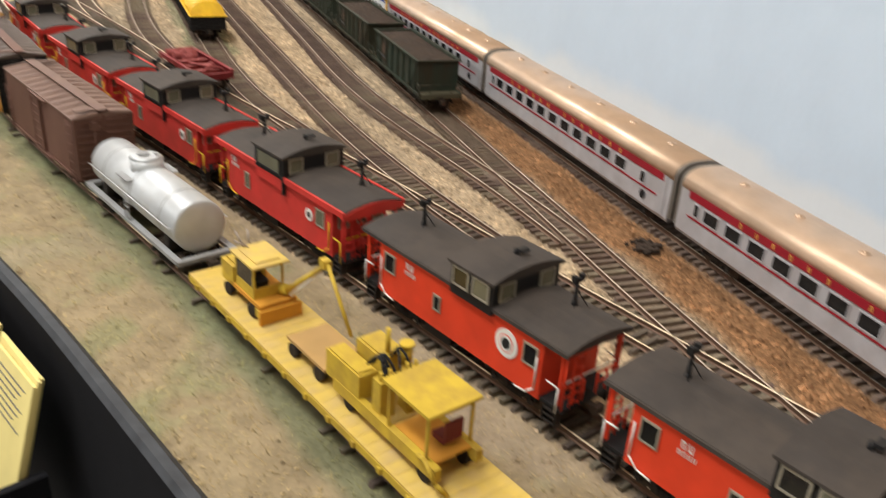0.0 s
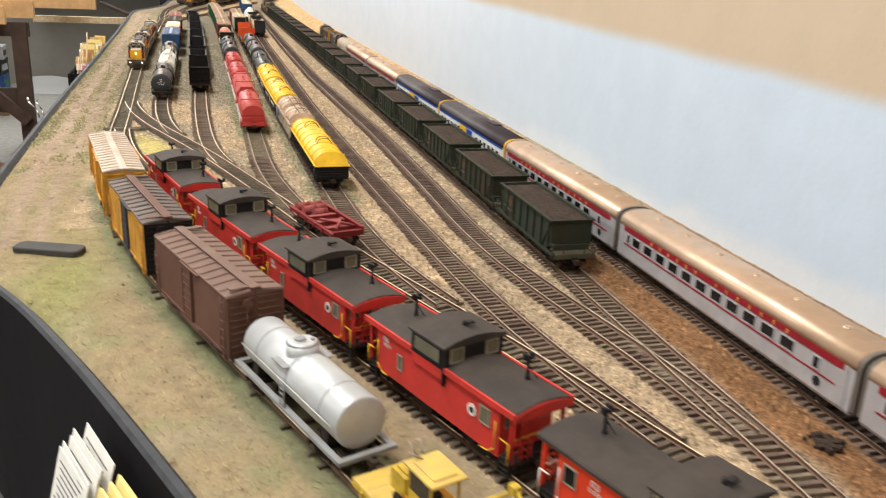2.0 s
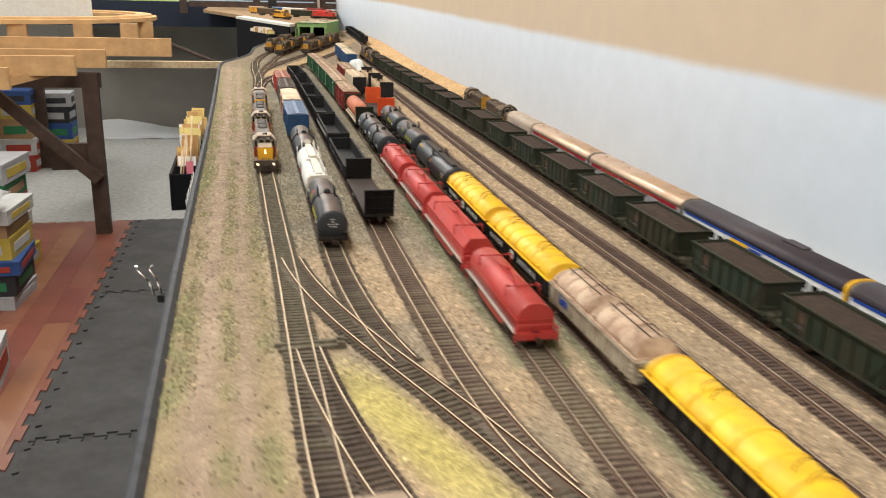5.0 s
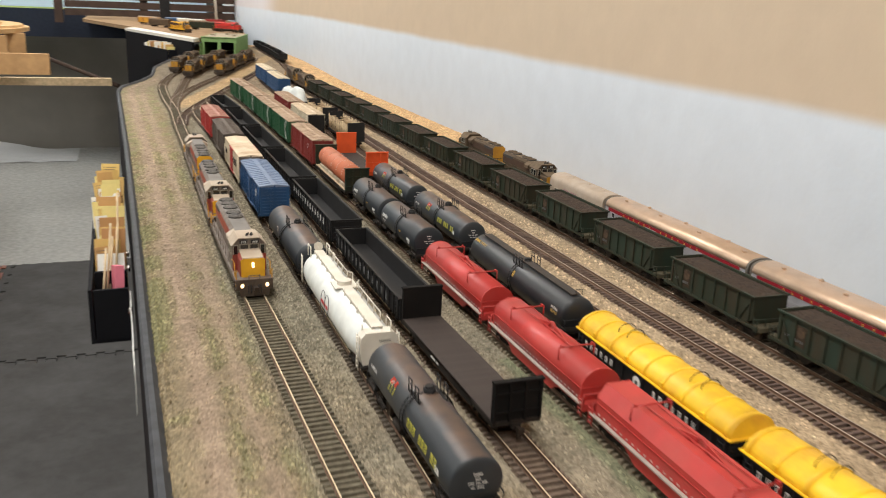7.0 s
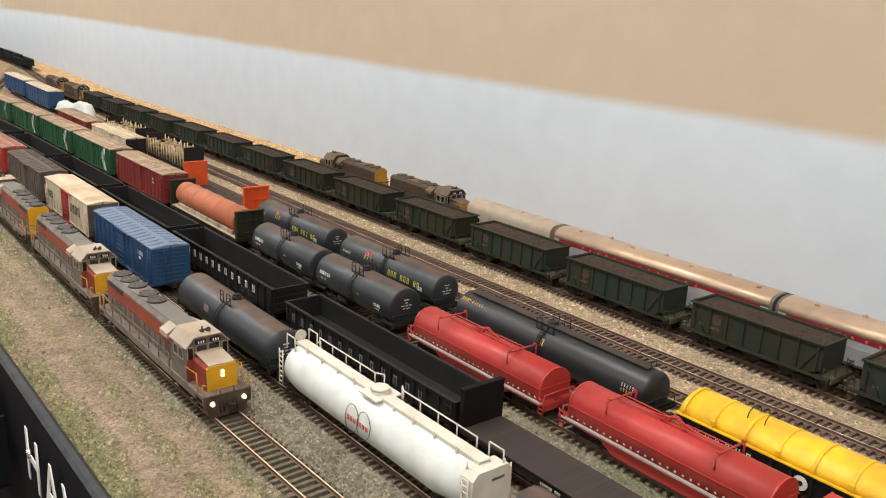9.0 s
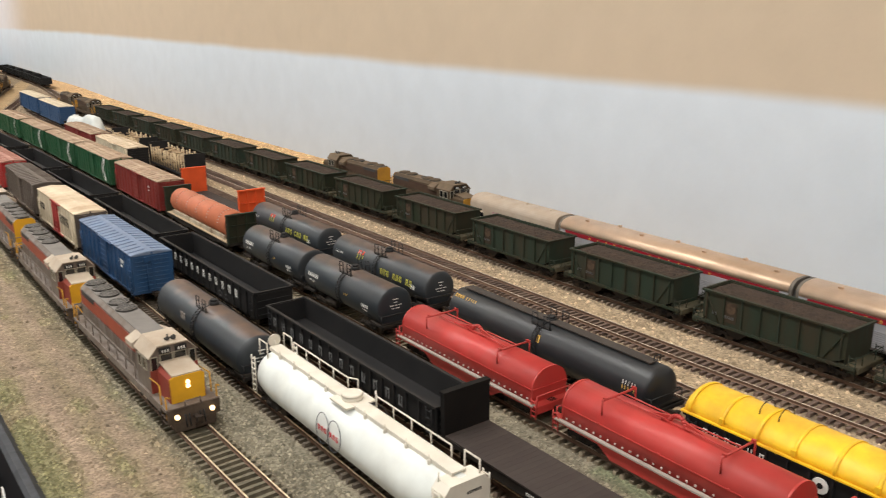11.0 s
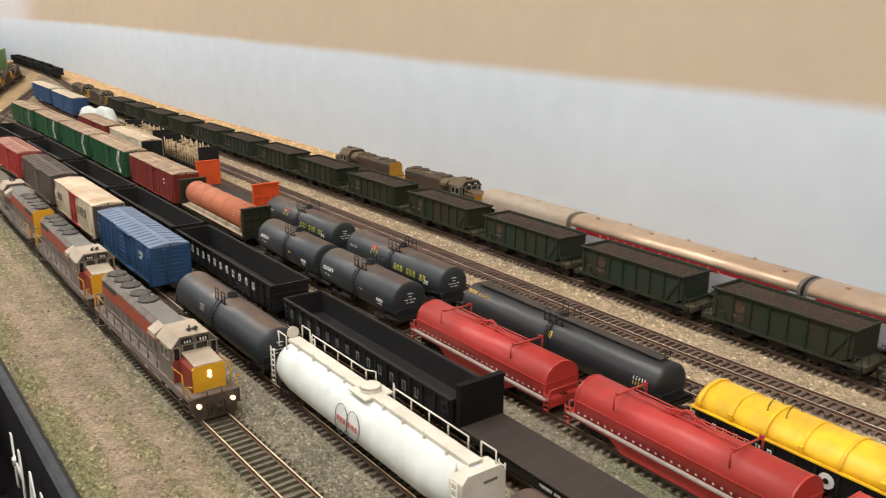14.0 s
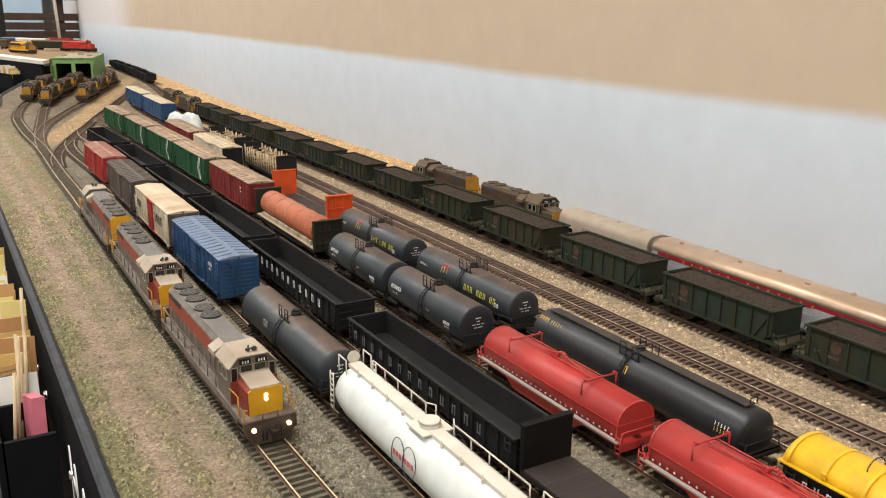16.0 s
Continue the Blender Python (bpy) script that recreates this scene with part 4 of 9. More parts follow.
# ---- boxcars ----
def build_boxcar(L, side, roof, label, w=0.0335, ht=0.0440, door=None, end=None, ribs=0, door_w=0.024, walk=True, group="boxcars", door_y=0.0, walk_m=None, ribbed_roof=True):
    th = thing("boxcar", label, "boxcar", group)
    z0 = 0.0098
    bl = L - 0.008
    bm = bmesh.new()
    prism(bm, [(-w / 2, z0), (w / 2, z0), (w / 2, ht - 0.0028), (-w / 2, ht - 0.0028)], -bl / 2, bl / 2)
    part("body", bm, M[side], th)
    bm = bmesh.new()
    prism(bm, [(-w / 2 - 0.0006, ht - 0.0032), (w / 2 + 0.0006, ht - 0.0032), (w / 2 + 0.0006, ht - 0.0022), (0, ht), (-w / 2 - 0.0006, ht - 0.0022)], -bl / 2 - 0.0006, bl / 2 + 0.0006)
    rf = part("roof", bm, M[roof], th)
    n = 12 if L < 0.15 else 16
    for i in range(n + 1) if ribbed_roof else ():
        y = -bl / 2 + bl * i / n
        bm = bmesh.new()
        for s in (-1, 1):
            a = [(s * 0.003, ht - 0.0002), (s * (w / 2), ht - 0.0022)]
            v = []
            for dy in (-0.0012, 0.0012):
                for x, z in a:
                    v.append((x, y + dy, z))
            tops = [bm.verts.new(Vector(q) + Vector((0, 0, 0.0007)) - Vector((0, (q[1] - y) * 0.35, 0))) for q in v]
            lows = [bm.verts.new(Vector(q) - Vector((0, 0, 0.0005))) for q in v]
            bm.faces.new((tops[0], tops[1], tops[3], tops[2]))
            for p, q in ((0, 1), (1, 3), (3, 2), (2, 0)):
                bm.faces.new((tops[p], tops[q], lows[q], lows[p]))
        part("roof_rib", bm, M[roof], rf)
    if walk:
        bm = B(((0, 0, ht + 0.0013), (0.0062, bl + 0.003, 0.0008)))
        for i in range(10):
            box(bm, (0, -bl / 2 + bl * (i + 0.5) / 10, ht + 0.0004), (0.0045, 0.0012, 0.0014))
        for e in (-1, 1):
            box(bm, (e * 0.0085, e * (bl / 2 - 0.004), ht + 0.0010), (0.0110, 0.0046, 0.0008))
        part("running_board", bm, M[walk_m or roof], th)
    for s in (-1, 1):
        d = part("door", B(((s * (w / 2 + 0.0006), door_y, (z0 + ht) / 2 - 0.0012), (0.0012, door_w, ht - z0 - 0.0055))), M[door or side], th)
        bm = bmesh.new()
        for k in range(7):
            box(bm, (s * (w / 2 + 0.0014), door_y, z0 + 0.0035 + k * (ht - z0 - 0.009) / 6), (0.0006, door_w - 0.003, 0.0009))
        for k in (-1, 1):
            box(bm, (s * (w / 2 + 0.0014), door_y + k * (door_w / 2 - 0.0008), (z0 + ht) / 2 - 0.0012), (0.0007, 0.0010, ht - z0 - 0.006))
        part("door_rib", bm, M[door or side], d)
        for tz, th_z in ((ht - 0.0034, 0.0009), (z0 + 0.0006, 0.0012)):
            part("door_track", B(((s * (w / 2 + 0.0012), door_y - door_w * 0.3, tz), (0.0016, door_w * 1.9, th_z))), M[door or side], th)
        for k in range(ribs):
            y = -bl / 2 + bl * (k + 0.5) / ribs
            if abs(y - door_y) > door_w / 2 + 0.001:
                part("side_rib", B(((s * (w / 2 + 0.0004), y, (z0 + ht) / 2 - 0.001), (0.0010, 0.0013, ht - z0 - 0.005))), M[side], th)
        part("side_sill", B(((s * (w / 2 + 0.0003), 0, z0 + 0.0008), (0.0008, bl, 0.0018))), M[side], th)
        for e in (-1, 1):
            bm = bmesh.new()
            ladder(bm, s * (w / 2 + 0.0013), e * (bl / 2 - 0.0048), z0 - 0.003, ht - (0.004 if e < 0 else 0.012), 0.0062, "y", 7 if e < 0 else 5)
            part("ladder", bm, M[side], th)
    for e in (-1, 1):
        bm = bmesh.new()
        for k in range(9):
            z = z0 + 0.003 + k * (ht - z0 - 0.008) / 8
            for s in (-1, 1):
                v = [(s * 0.0016, z - 0.0011), (s * 0.0150, z - 0.0004), (s * 0.0150, z + 0.0004), (s * 0.0016, z + 0.0011)]
                a = [bm.verts.new((x, e * (bl / 2 - 0.0003), q)) for x, q in v]
                b = [bm.verts.new((x, e * (bl / 2 + 0.0011), z + (q - z) * 0.4)) for x, q in v]
                bm.faces.new(b)
                for i in range(4):
                    bm.faces.new((a[i], a[(i + 1) % 4], b[(i + 1) % 4], b[i]))
        box(bm, (0, e * (bl / 2 + 0.0002), (z0 + ht) / 2), (0.0016, 0.0012, ht - z0 - 0.002))
        for s in (-1, 1):
            box(bm, (s * (w / 2 - 0.0006), e * (bl / 2 + 0.0002), (z0 + ht) / 2 - 0.001), (0.0014, 0.0012, ht - z0 - 0.003))
        box(bm, (0, e * (bl / 2 + 0.00015), (z0 + ht) / 2 - 0.0016), (w - 0.0006, 0.0007, ht - z0 - 0.0032))
        part("end_panel", bm, M[end or side], th)
        bm = bmesh.new()
        rod(bm, (-0.006, e * (bl / 2 + 0.0026), z0), (-0.006, e * (bl / 2 + 0.0026), ht - 0.006), 0.0004, 5)
        rod(bm, (-0.006, e * (bl / 2 + 0.0022), ht - 0.007), (-0.006, e * (bl / 2 + 0.0034), ht - 0.007), 0.0026, 12)
        part("brake_wheel", bm, M[end or side], th)
    underframe(th, L, w, z0 - 0.001)
    trucks(th, L / 2 - 0.027)
    couplers(th, L / 2 - 0.001)
    return th


def box_marks(th, w, L, ht, m="white_mark", y=None, n="III", size=0.003):
    for s in (-1, 1):
        lettering(th, n, s * (w / 2 + 0.0004), (y if y is not None else 0.33 * L) * -s * -1, ht - 0.012, size, m)
        lettering(th, "IIII", s * (w / 2 + 0.0004), (y if y is not None else 0.33 * L) * -s * -1, ht - 0.017, size * 0.6, m)


M["plug_roof"] = mat("pale_pinkish_grey_roof", (0.47, 0.38, 0.29), 0.42, spec=0.5, dirt=(0.29, 0.19, 0.12), dirt_amt=0.8, dirt_scale=40)
M["brown_roof"] = mat("dusty_brown_boxcar_roof", (0.150, 0.088, 0.070), 0.65, dirt=(0.25, 0.17, 0.135), dirt_amt=0.7, dirt_scale=60)
place(build_boxcar(0.134, "brown", "brown_roof", "oxide brown boxcar with ribbed roof and running board, dusty", door_w=0.016, ht=0.0495, group="freight train"), "main", 0.682, 0.816)
M["black_door"] = mat("blue_black_door", (0.03, 0.035, 0.05), 0.6, dirt=(0.1, 0.08, 0.06), dirt_amt=0.4)
M["roof_dark"] = mat("rusty_dark_roof", (0.085, 0.066, 0.06), 0.55, dirt=(0.21, 0.15, 0.115), dirt_amt=0.5)
place(build_boxcar(0.136, "yellow_box", "roof_dark", "rust-streaked yellow boxcar with dark door, black ends and grey roof", door="black_door", end="black", door_w=0.018, ht=0.0495, group="freight train", walk_m="brown"), "main", 0.828, 0.964)
place(build_boxcar(0.176, "yellow_box", "plug_roof", "faded yellow plug-door boxcar with a dusty pale roof", ribs=14, door_w=0.03, ht=0.0500, walk=False, group="freight train"), "main", 0.980, 1.160)

M["tan_roof"] = mat("dust_covered_roof", (0.55, 0.42, 0.30), 0.7, dirt=(0.17, 0.10, 0.07), dirt_amt=0.9, dirt_scale=30)
M["pink_roof"] = mat("pinkish_dusty_roof", (0.46, 0.27, 0.21), 0.7, dirt=(0.24, 0.07, 0.06), dirt_amt=0.8, dirt_scale=30)
M["white_roof"] = mat("whitish_dusty_roof", (0.74, 0.63, 0.47), 0.6, dirt=(0.34, 0.22, 0.13), dirt_amt=0.9, dirt_scale=22)
c = build_boxcar(0.184, "blue_box", "blue_roof", "royal blue boxcar with white markings and a faded roof", w=0.0358, ribs=12, ht=0.0490, walk=False)
box_marks(c, 0.0358, 0.172, 0.047, y=0.05, n="IIIII", size=0.004)
place(c, "spur_2", 2.335, 2.523)
c = build_boxcar(0.188, "cream_box", "white_roof", "weathered cream boxcar with a red door and dark markings", door="red_box", ribs=14, ht=0.0495, walk=False, end="grey_box", ribbed_roof=False)
for s in (-1, 1):
    lettering(c, "IOAO", s * 0.0178, s * 0.026, 0.031, 0.0105, "black")
    lettering(c, "OOA", s * 0.0178, -s * 0.075, 0.030, 0.0085, "black")
place(c, "spur_2", 2.538, 2.732)
place(build_boxcar(0.192, "grey_box", "grey_box", "dull grey-brown weathered boxcar", ribs=14, ht=0.0495, walk=False), "spur_2", 2.742, 2.942)
place(build_boxcar(0.182, "red_box", "pink_roof", "dark red boxcar with a pinkish dusty roof", ribs=12, ht=0.0495, walk=False), "spur_2", 2.962, 3.148)
c = build_boxcar(0.200, "maroon", "tan_roof", "maroon boxcar with a dusty tan roof", ribs=14, ht=0.0505, walk=False)
box_marks(c, 0.0335, 0.176, 0.048, y=0.055)
place(c, "spur_4", 2.664, 2.868)
g = build_boxcar(0.204, "green_box", "tan_roof", "green boxcar with white markings and a dusty roof", ribs=14, ht=0.0505, walk=False, group="green boxcars")
box_marks(g, 0.0335, 0.18, 0.048, y=0.055)
for s in (-1, 1):
    bm = bmesh.new()
    v = [bm.verts.new((s * 0.01725, y, z)) for y, z in ((-0.074, 0.012), (-0.062, 0.012), (-0.052, 0.029), (-0.062, 0.046), (-0.074, 0.046), (-0.064, 0.029))]
    f = bm.faces.new(v)
    bmesh.ops.extrude_face_region(bm, geom=[f])
    part("white_chevron", bm, M["white_mark"], g)
place(g, "spur_4", 2.885, 3.091)
for a, b in ((3.096, 3.302), (3.312, 3.518), (3.535, 3.741)):
    again(g, "spur_4", a, b)
c = build_boxcar(0.196, "cream_box", "white_roof", "cream boxcar with a white roof and black end", end="black", ribs=12, ht=0.0495, walk=False)
place(c, "spur_5", 2.985, 3.185)
c = build_boxcar(0.206, "maroon", "tan_roof", "maroon boxcar with a dusty roof in the far row", ribs=12, ht=0.0495, walk=False)
place(c, "spur_5", 3.205, 3.415)
b5 = build_boxcar(0.250, "blue_box", "cream_box", "blue boxcar with a whitish roof in the far row", ribs=12, ht=0.0520, walk=False)
place(b5, "spur_6", 3.725, 3.985)
again(b5, "spur_6", 3.99, 4.25)


# ---- tank cars ----
def heads(r, half, k=0.32, n=7):
    """Rings of a dished end, from the tip inward."""
    return [(half - r * k * (1 - math.cos(math.pi / 2 * i / n)), r * math.sin(math.pi / 2 * i / n) if i else 0.0004) for i in range(n + 1)]


def tank_shell(r, half, z, n=32, k=0.32, mid=None):
    a = heads(r, half, k)
    rings = a + ([(y, q) for y, q in mid] if mid else []) + [(-y, q) for y, q in reversed(a)]
    bm = bmesh.new()
    lathe_y(bm, rings, n, 0, z)
    return bm


def build_old_tank():
    th = thing("tank_car", "silver single-dome tank car on a grey open frame", "tank car", "freight train")
    L, w = 0.128, 0.0315
    part("tank", tank_shell(0.0134, 0.0545, 0.0244, 40, 0.10), M["silver"], th)
    bm = bmesh.new()
    rod(bm, (0, 0.007, 0.032), (0, 0.007, 0.0412), 0.0086, 28)
    rod(bm, (0, 0.007, 0.0412), (0, 0.007, 0.0424), 0.0086, 28, 0.0066)
    d = part("dome", bm, M["silver"], th)
    bm = bmesh.new()
    rod(bm, (-0.001, 0.008, 0.0420), (-0.001, 0.008, 0.0436), 0.0030, 14)
    rod(bm, (0.0045, 0.0045, 0.0420), (0.0045, 0.0045, 0.0436), 0.0011, 8)
    part("dome_hatch", bm, M["silver_grey"], d)
    for y in (-0.036, 0.0, 0.036):
        bm = bmesh.new()
        lathe_y(bm, [(y - 0.0005, 0.0135), (y + 0.0005, 0.0135)], 40, 0, 0.0244)
        part("tank_band", bm, M["silver_grey"], th)
    bm = bmesh.new()
    for s in (-1, 1):
        rod(bm, (s * 0.0149, -0.052, 0.0258), (s * 0.0149, 0.052, 0.0258), 0.00035, 6)
        for k in range(7):
            rod(bm, (s * 0.0136, -0.05 + k * 0.1 / 6, 0.0254), (s * 0.0151, -0.05 + k * 0.1 / 6, 0.0258), 0.0003, 4)
    part("handrail", bm, M["silver"], th)
    for s in (-1, 1):
        bm = bmesh.new()
        ladder(bm, s * 0.0153, 0.000, 0.0115, 0.0258, 0.0048, "y", 5)
        part("ladder", bm, M["silver_grey"], th)
        part("dome_step", B(((s * 0.0112, 0.007, 0.0325), (0.0060, 0.014, 0.0007))), M["silver_grey"], th)
    bm = bmesh.new()
    for s in (-1, 1):
        box(bm, (s * (w / 2 - 0.0016), 0, 0.0107), (0.0032, L - 0.006, 0.0020))
        box(bm, (0, s * (L / 2 - 0.0046), 0.0108), (w, 0.0034, 0.0022))
    part("frame", bm, M["silver_grey"], th)
    bm = B(((0, 0, 0.0090), (0.006, L - 0.006, 0.0036)))
    for y in (-0.040, 0.040):
        prism(bm, [(-0.0125, 0.0095), (0.0125, 0.0095), (0.0115, 0.0205), (0.0, 0.0125), (-0.0115, 0.0205)], y - 0.003, y + 0.003)
    part("saddle", bm, M["under"], th)
    trucks(th, 0.038)
    couplers(th, L / 2)
    return th


place(build_old_tank(), "main", 0.563, 0.690)


def build_tank(L, r, label, marks="std", long_walk=False, z=None, group="tank cars", k=0.32):
    th = thing("tank_car", label, "tank car", group)
    half = L / 2 - 0.008
    z = z or 0.0105 + r
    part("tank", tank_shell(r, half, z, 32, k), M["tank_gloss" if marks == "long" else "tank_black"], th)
    bm = bmesh.new()
    rod(bm, (0.001, 0, z + r - 0.002), (0.001, 0, z + r + 0.0028), 0.0040, 18)
    rod(bm, (0.001, 0, z + r + 0.0028), (0.001, 0, z + r + 0.0042), 0.0032, 18, 0.0026)
    part("manway", bm, M["black"], th)
    p = part("platform", B(((-0.0078, 0, z + r * 0.86), (0.0034, 0.020, 0.0009)), ((0.0078, 0, z + r * 0.86), (0.0034, 0.020, 0.0009))), M["black"], th)
    bm = bmesh.new()
    for s in (-1, 1):
        for k in (-0.0095, -0.003, 0.0035, 0.0095):
            rod(bm, (s * 0.0094, k, z + r * 0.86), (s * 0.0094, k, z + r + 0.0070), 0.00042, 5)
        for h in (0.0070, 0.0035):
            rod(bm, (s * 0.0094, -0.0095, z + r + h), (s * 0.0094, -0.003, z + r + h), 0.0004, 5)
            rod(bm, (s * 0.0094, 0.0035, z + r + h), (s * 0.0094, 0.0095, z + r + h), 0.0004, 5)
    part("railing", bm, M["black"], p)
    for s in (-1, 1):
        bm = bmesh.new()
        for k in range(10):
            a0, a1 = [math.radians(-35 + (k + q) * 9.5) for q in (0, 1)]
            for dy in (-0.0024, 0.0024):
                rod(bm, (s * (r + 0.0012) * math.cos(a0), dy, z + (r + 0.0012) * math.sin(a0)), (s * (r + 0.0012) * math.cos(a1), dy, z + (r + 0.0012) * math.sin(a1)), 0.00042, 5)
            rod(bm, (s * (r + 0.0012) * math.cos(a0), -0.0024, z + (r + 0.0012) * math.sin(a0)), (s * (r + 0.0012) * math.cos(a0), 0.0024, z + (r + 0.0012) * math.sin(a0)), 0.00035, 5)
        part("ladder", bm, M["black"], th)
    if long_walk:
        bm = B(((0, 0, z + r + 0.0012), (0.0085, 2 * half - 0.020, 0.0008)))
        for k in range(12):
            box(bm, (0, -half + 0.012 + k * (2 * half - 0.024) / 11, z + r + 0.0003), (0.006, 0.001, 0.0018))
        part("running_board", bm, M["roof_black"], th)
        bm = bmesh.new()
        ladder(bm, 0.0055, -half + 0.0045, z - 0.002, z + r * 0.75, 0.005, "x", 5)
        for s in (-1, 1):
            rod(bm, (0.0035 + s * 0.003, -half + 0.011, z + r), (0.0035 + s * 0.003, -half + 0.011, z + r + 0.0048), 0.0004, 5)
        rod(bm, (0.0005, -half + 0.011, z + r + 0.0048), (0.0065, -half + 0.011, z + r + 0.0048), 0.0004, 5)
        part("end_ladder", bm, M["black"], th)
    bm = bmesh.new()
    lathe_y(bm, [(-0.0007, r + 0.0003), (0.0007, r + 0.0003)], 32, 0, z)
    part("tank_band", bm, M["black"], th)
    bm = bmesh.new()
    for e in (-1, 1):
        box(bm, (0, e * (half - 0.006), 0.0108), (0.0310, 0.020, 0.0020))
        prism(bm, [(-0.0115, 0.0100), (0.0115, 0.0100), (0.0105, 0.0190), (0, 0.0130), (-0.0105, 0.0190)], e * (half - 0.022) - 0.003, e * (half - 0.022) + 0.003)
        box(bm, (0, e * (L / 2 - 0.006), 0.0100), (0.0310, 0.0016, 0.0036))
    box(bm, (0, 0, 0.0092), (0.0055, L - 0.02, 0.0034))
    part("frame", bm, M["under"], th)
    bm = bmesh.new()
    for e in (-1, 1):
        for s in (-1, 1):
            rod(bm, (s * 0.0150, e * (L / 2 - 0.0065), 0.0108), (s * 0.0150, e * (L / 2 - 0.0065), 0.0190), 0.0004, 5)
            rod(bm, (s * 0.0150, e * (half - 0.018), 0.0108), (s * 0.0150, e * (half - 0.018), 0.0170), 0.0004, 5)
            rod(bm, (s * 0.0150, e * (L / 2 - 0.0065), 0.0190), (s * 0.0150, e * (half - 0.018), 0.0170), 0.0004, 5)
        rod(bm, (-0.0150, e * (L / 2 - 0.0065), 0.0190), (0.0150, e * (L / 2 - 0.0065), 0.0190), 0.0004, 5)
    part("grab_iron", bm, M["black"], th)
    bm = bmesh.new()
    rod(bm, (-0.011, 0.012, 0.0075), (-0.011, 0.028, 0.0075), 0.0030, 10)
    box(bm, (0.010, 0.006, 0.0078), (0.006, 0.012, 0.0045))
    part("brake_gear", bm, M["under"], th)
    trucks(th, half - 0.022)
    couplers(th, L / 2)

    def on_side(text, y, ang, size, m):
        a = math.radians(ang)
        bm = bmesh.new()
        kk = 0
        for ch in text:
            if ch != " ":
                box(bm, (0, -kk * size * 0.95, 0), (0.0003, size * 0.14, size))
                if ch != "I":
                    box(bm, (0, -kk * size * 0.95 - size * 0.4, 0), (0.0003, size * 0.14, size))
                    box(bm, (0, -kk * size * 0.95 - size * 0.2, size * (0.38 if ch in "OP" else -0.38)), (0.0003, size * 0.4, size * 0.13))
            kk += 1
        o = part("lettering", bm, M[m], th)
        o.matrix_basis = Matrix.Translation((-(r + 0.0002) * math.cos(a), y, z + (r + 0.0002) * math.sin(a))) @ Matrix.Rotation(a, 4, "Y")
    if marks == "std":
        on_side("POOCOO", half * 0.85, 12, 0.0034, "white_mark")
        on_side("II II", half * 0.80, -6, 0.0020, "white_mark")
        on_side("IIII", -0.010, 2, 0.0016, "gold_mark")
        on_side("OOOO", -half * 0.60, -4, 0.0028, "white_mark")
        on_side("IIII", -half * 0.62, -16, 0.0020, "white_mark")
    elif marks == "sun":
        on_side("OOO OOO OO", -0.010, 8, 0.0056, "lime_mark")
        on_side("III", half * 0.40, 24, 0.0050, "lime_mark")
        on_side("OIO", half * 0.41, 40, 0.0040, "orange_red")
        on_side("II", half * 0.395, 36, 0.0030, "white_mark")
        on_side("IIIIIII", half * 0.88, 14, 0.0022, "white_mark")
        on_side("OO", -half * 0.72, 0, 0.0040, "white_mark")
    elif marks == "long":
        on_side("OOOO IIIII", half * 0.93, 48, 0.0030, "gold_mark")
        on_side("O", -half * 0.02, 26, 0.0058, "gold_mark")
        on_side("IIIII", -half * 0.80, 16, 0.0026, "white_mark")
        on_side("IIIII", -half * 0.80, 4, 0.0026, "gold_mark")
    elif marks == "plain":
        part("emblem", B(((-r * 0.97, 0.022, z + r * 0.28), (0.0006, 0.0085, 0.0062))), M["dull_plate"], th, "worn pale square emblem")
    bm = bmesh.new()
    for k, wds in enumerate(((0.0050,), (0.0030,), (0.0034, 0.0026, 0.0030), (0.0024, 0.0044))):
        x = -(sum(wds) + 0.0010 * (len(wds) - 1)) / 2
        for wd in wds:
            box(bm, (x + wd / 2, -half + 0.0004, z + r * 0.42 - k * 0.0026), (wd, 0.0006, 0.0007))
            x += wd + 0.0010
    if marks != "long":
        o = part("end_lettering", bm, M["white_mark"], th)
        o.location = (0, -0.0001, 0)
    return th


M["dull_plate"] = mat("worn_pale_emblem", (0.30, 0.26, 0.23), 0.7, var=0.5, scale=400, dirt=(0.05, 0.045, 0.04), dirt_amt=0.8, dirt_scale=300)
BLK = "weathered black tank car with white lettering, walkway and ladder"
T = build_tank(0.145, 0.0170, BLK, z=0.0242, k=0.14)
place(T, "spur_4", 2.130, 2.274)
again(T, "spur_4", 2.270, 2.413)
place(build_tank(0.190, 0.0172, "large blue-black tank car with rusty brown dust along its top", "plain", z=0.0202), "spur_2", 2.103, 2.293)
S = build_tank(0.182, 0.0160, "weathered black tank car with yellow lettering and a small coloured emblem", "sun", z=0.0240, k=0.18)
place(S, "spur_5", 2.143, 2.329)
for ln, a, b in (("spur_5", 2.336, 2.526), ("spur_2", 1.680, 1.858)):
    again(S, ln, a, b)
place(build_tank(0.232, 0.0166, "long black tank car with full-length running board and yellow mark", "long", True, z=0.0198), "spur_5", 1.896, 2.134)


M["letter_red"] = mat("red_lettering", (0.58, 0.05, 0.06), 0.6)
M["ring_grey"] = mat("dark_grey_emblem", (0.07, 0.07, 0.08), 0.6)


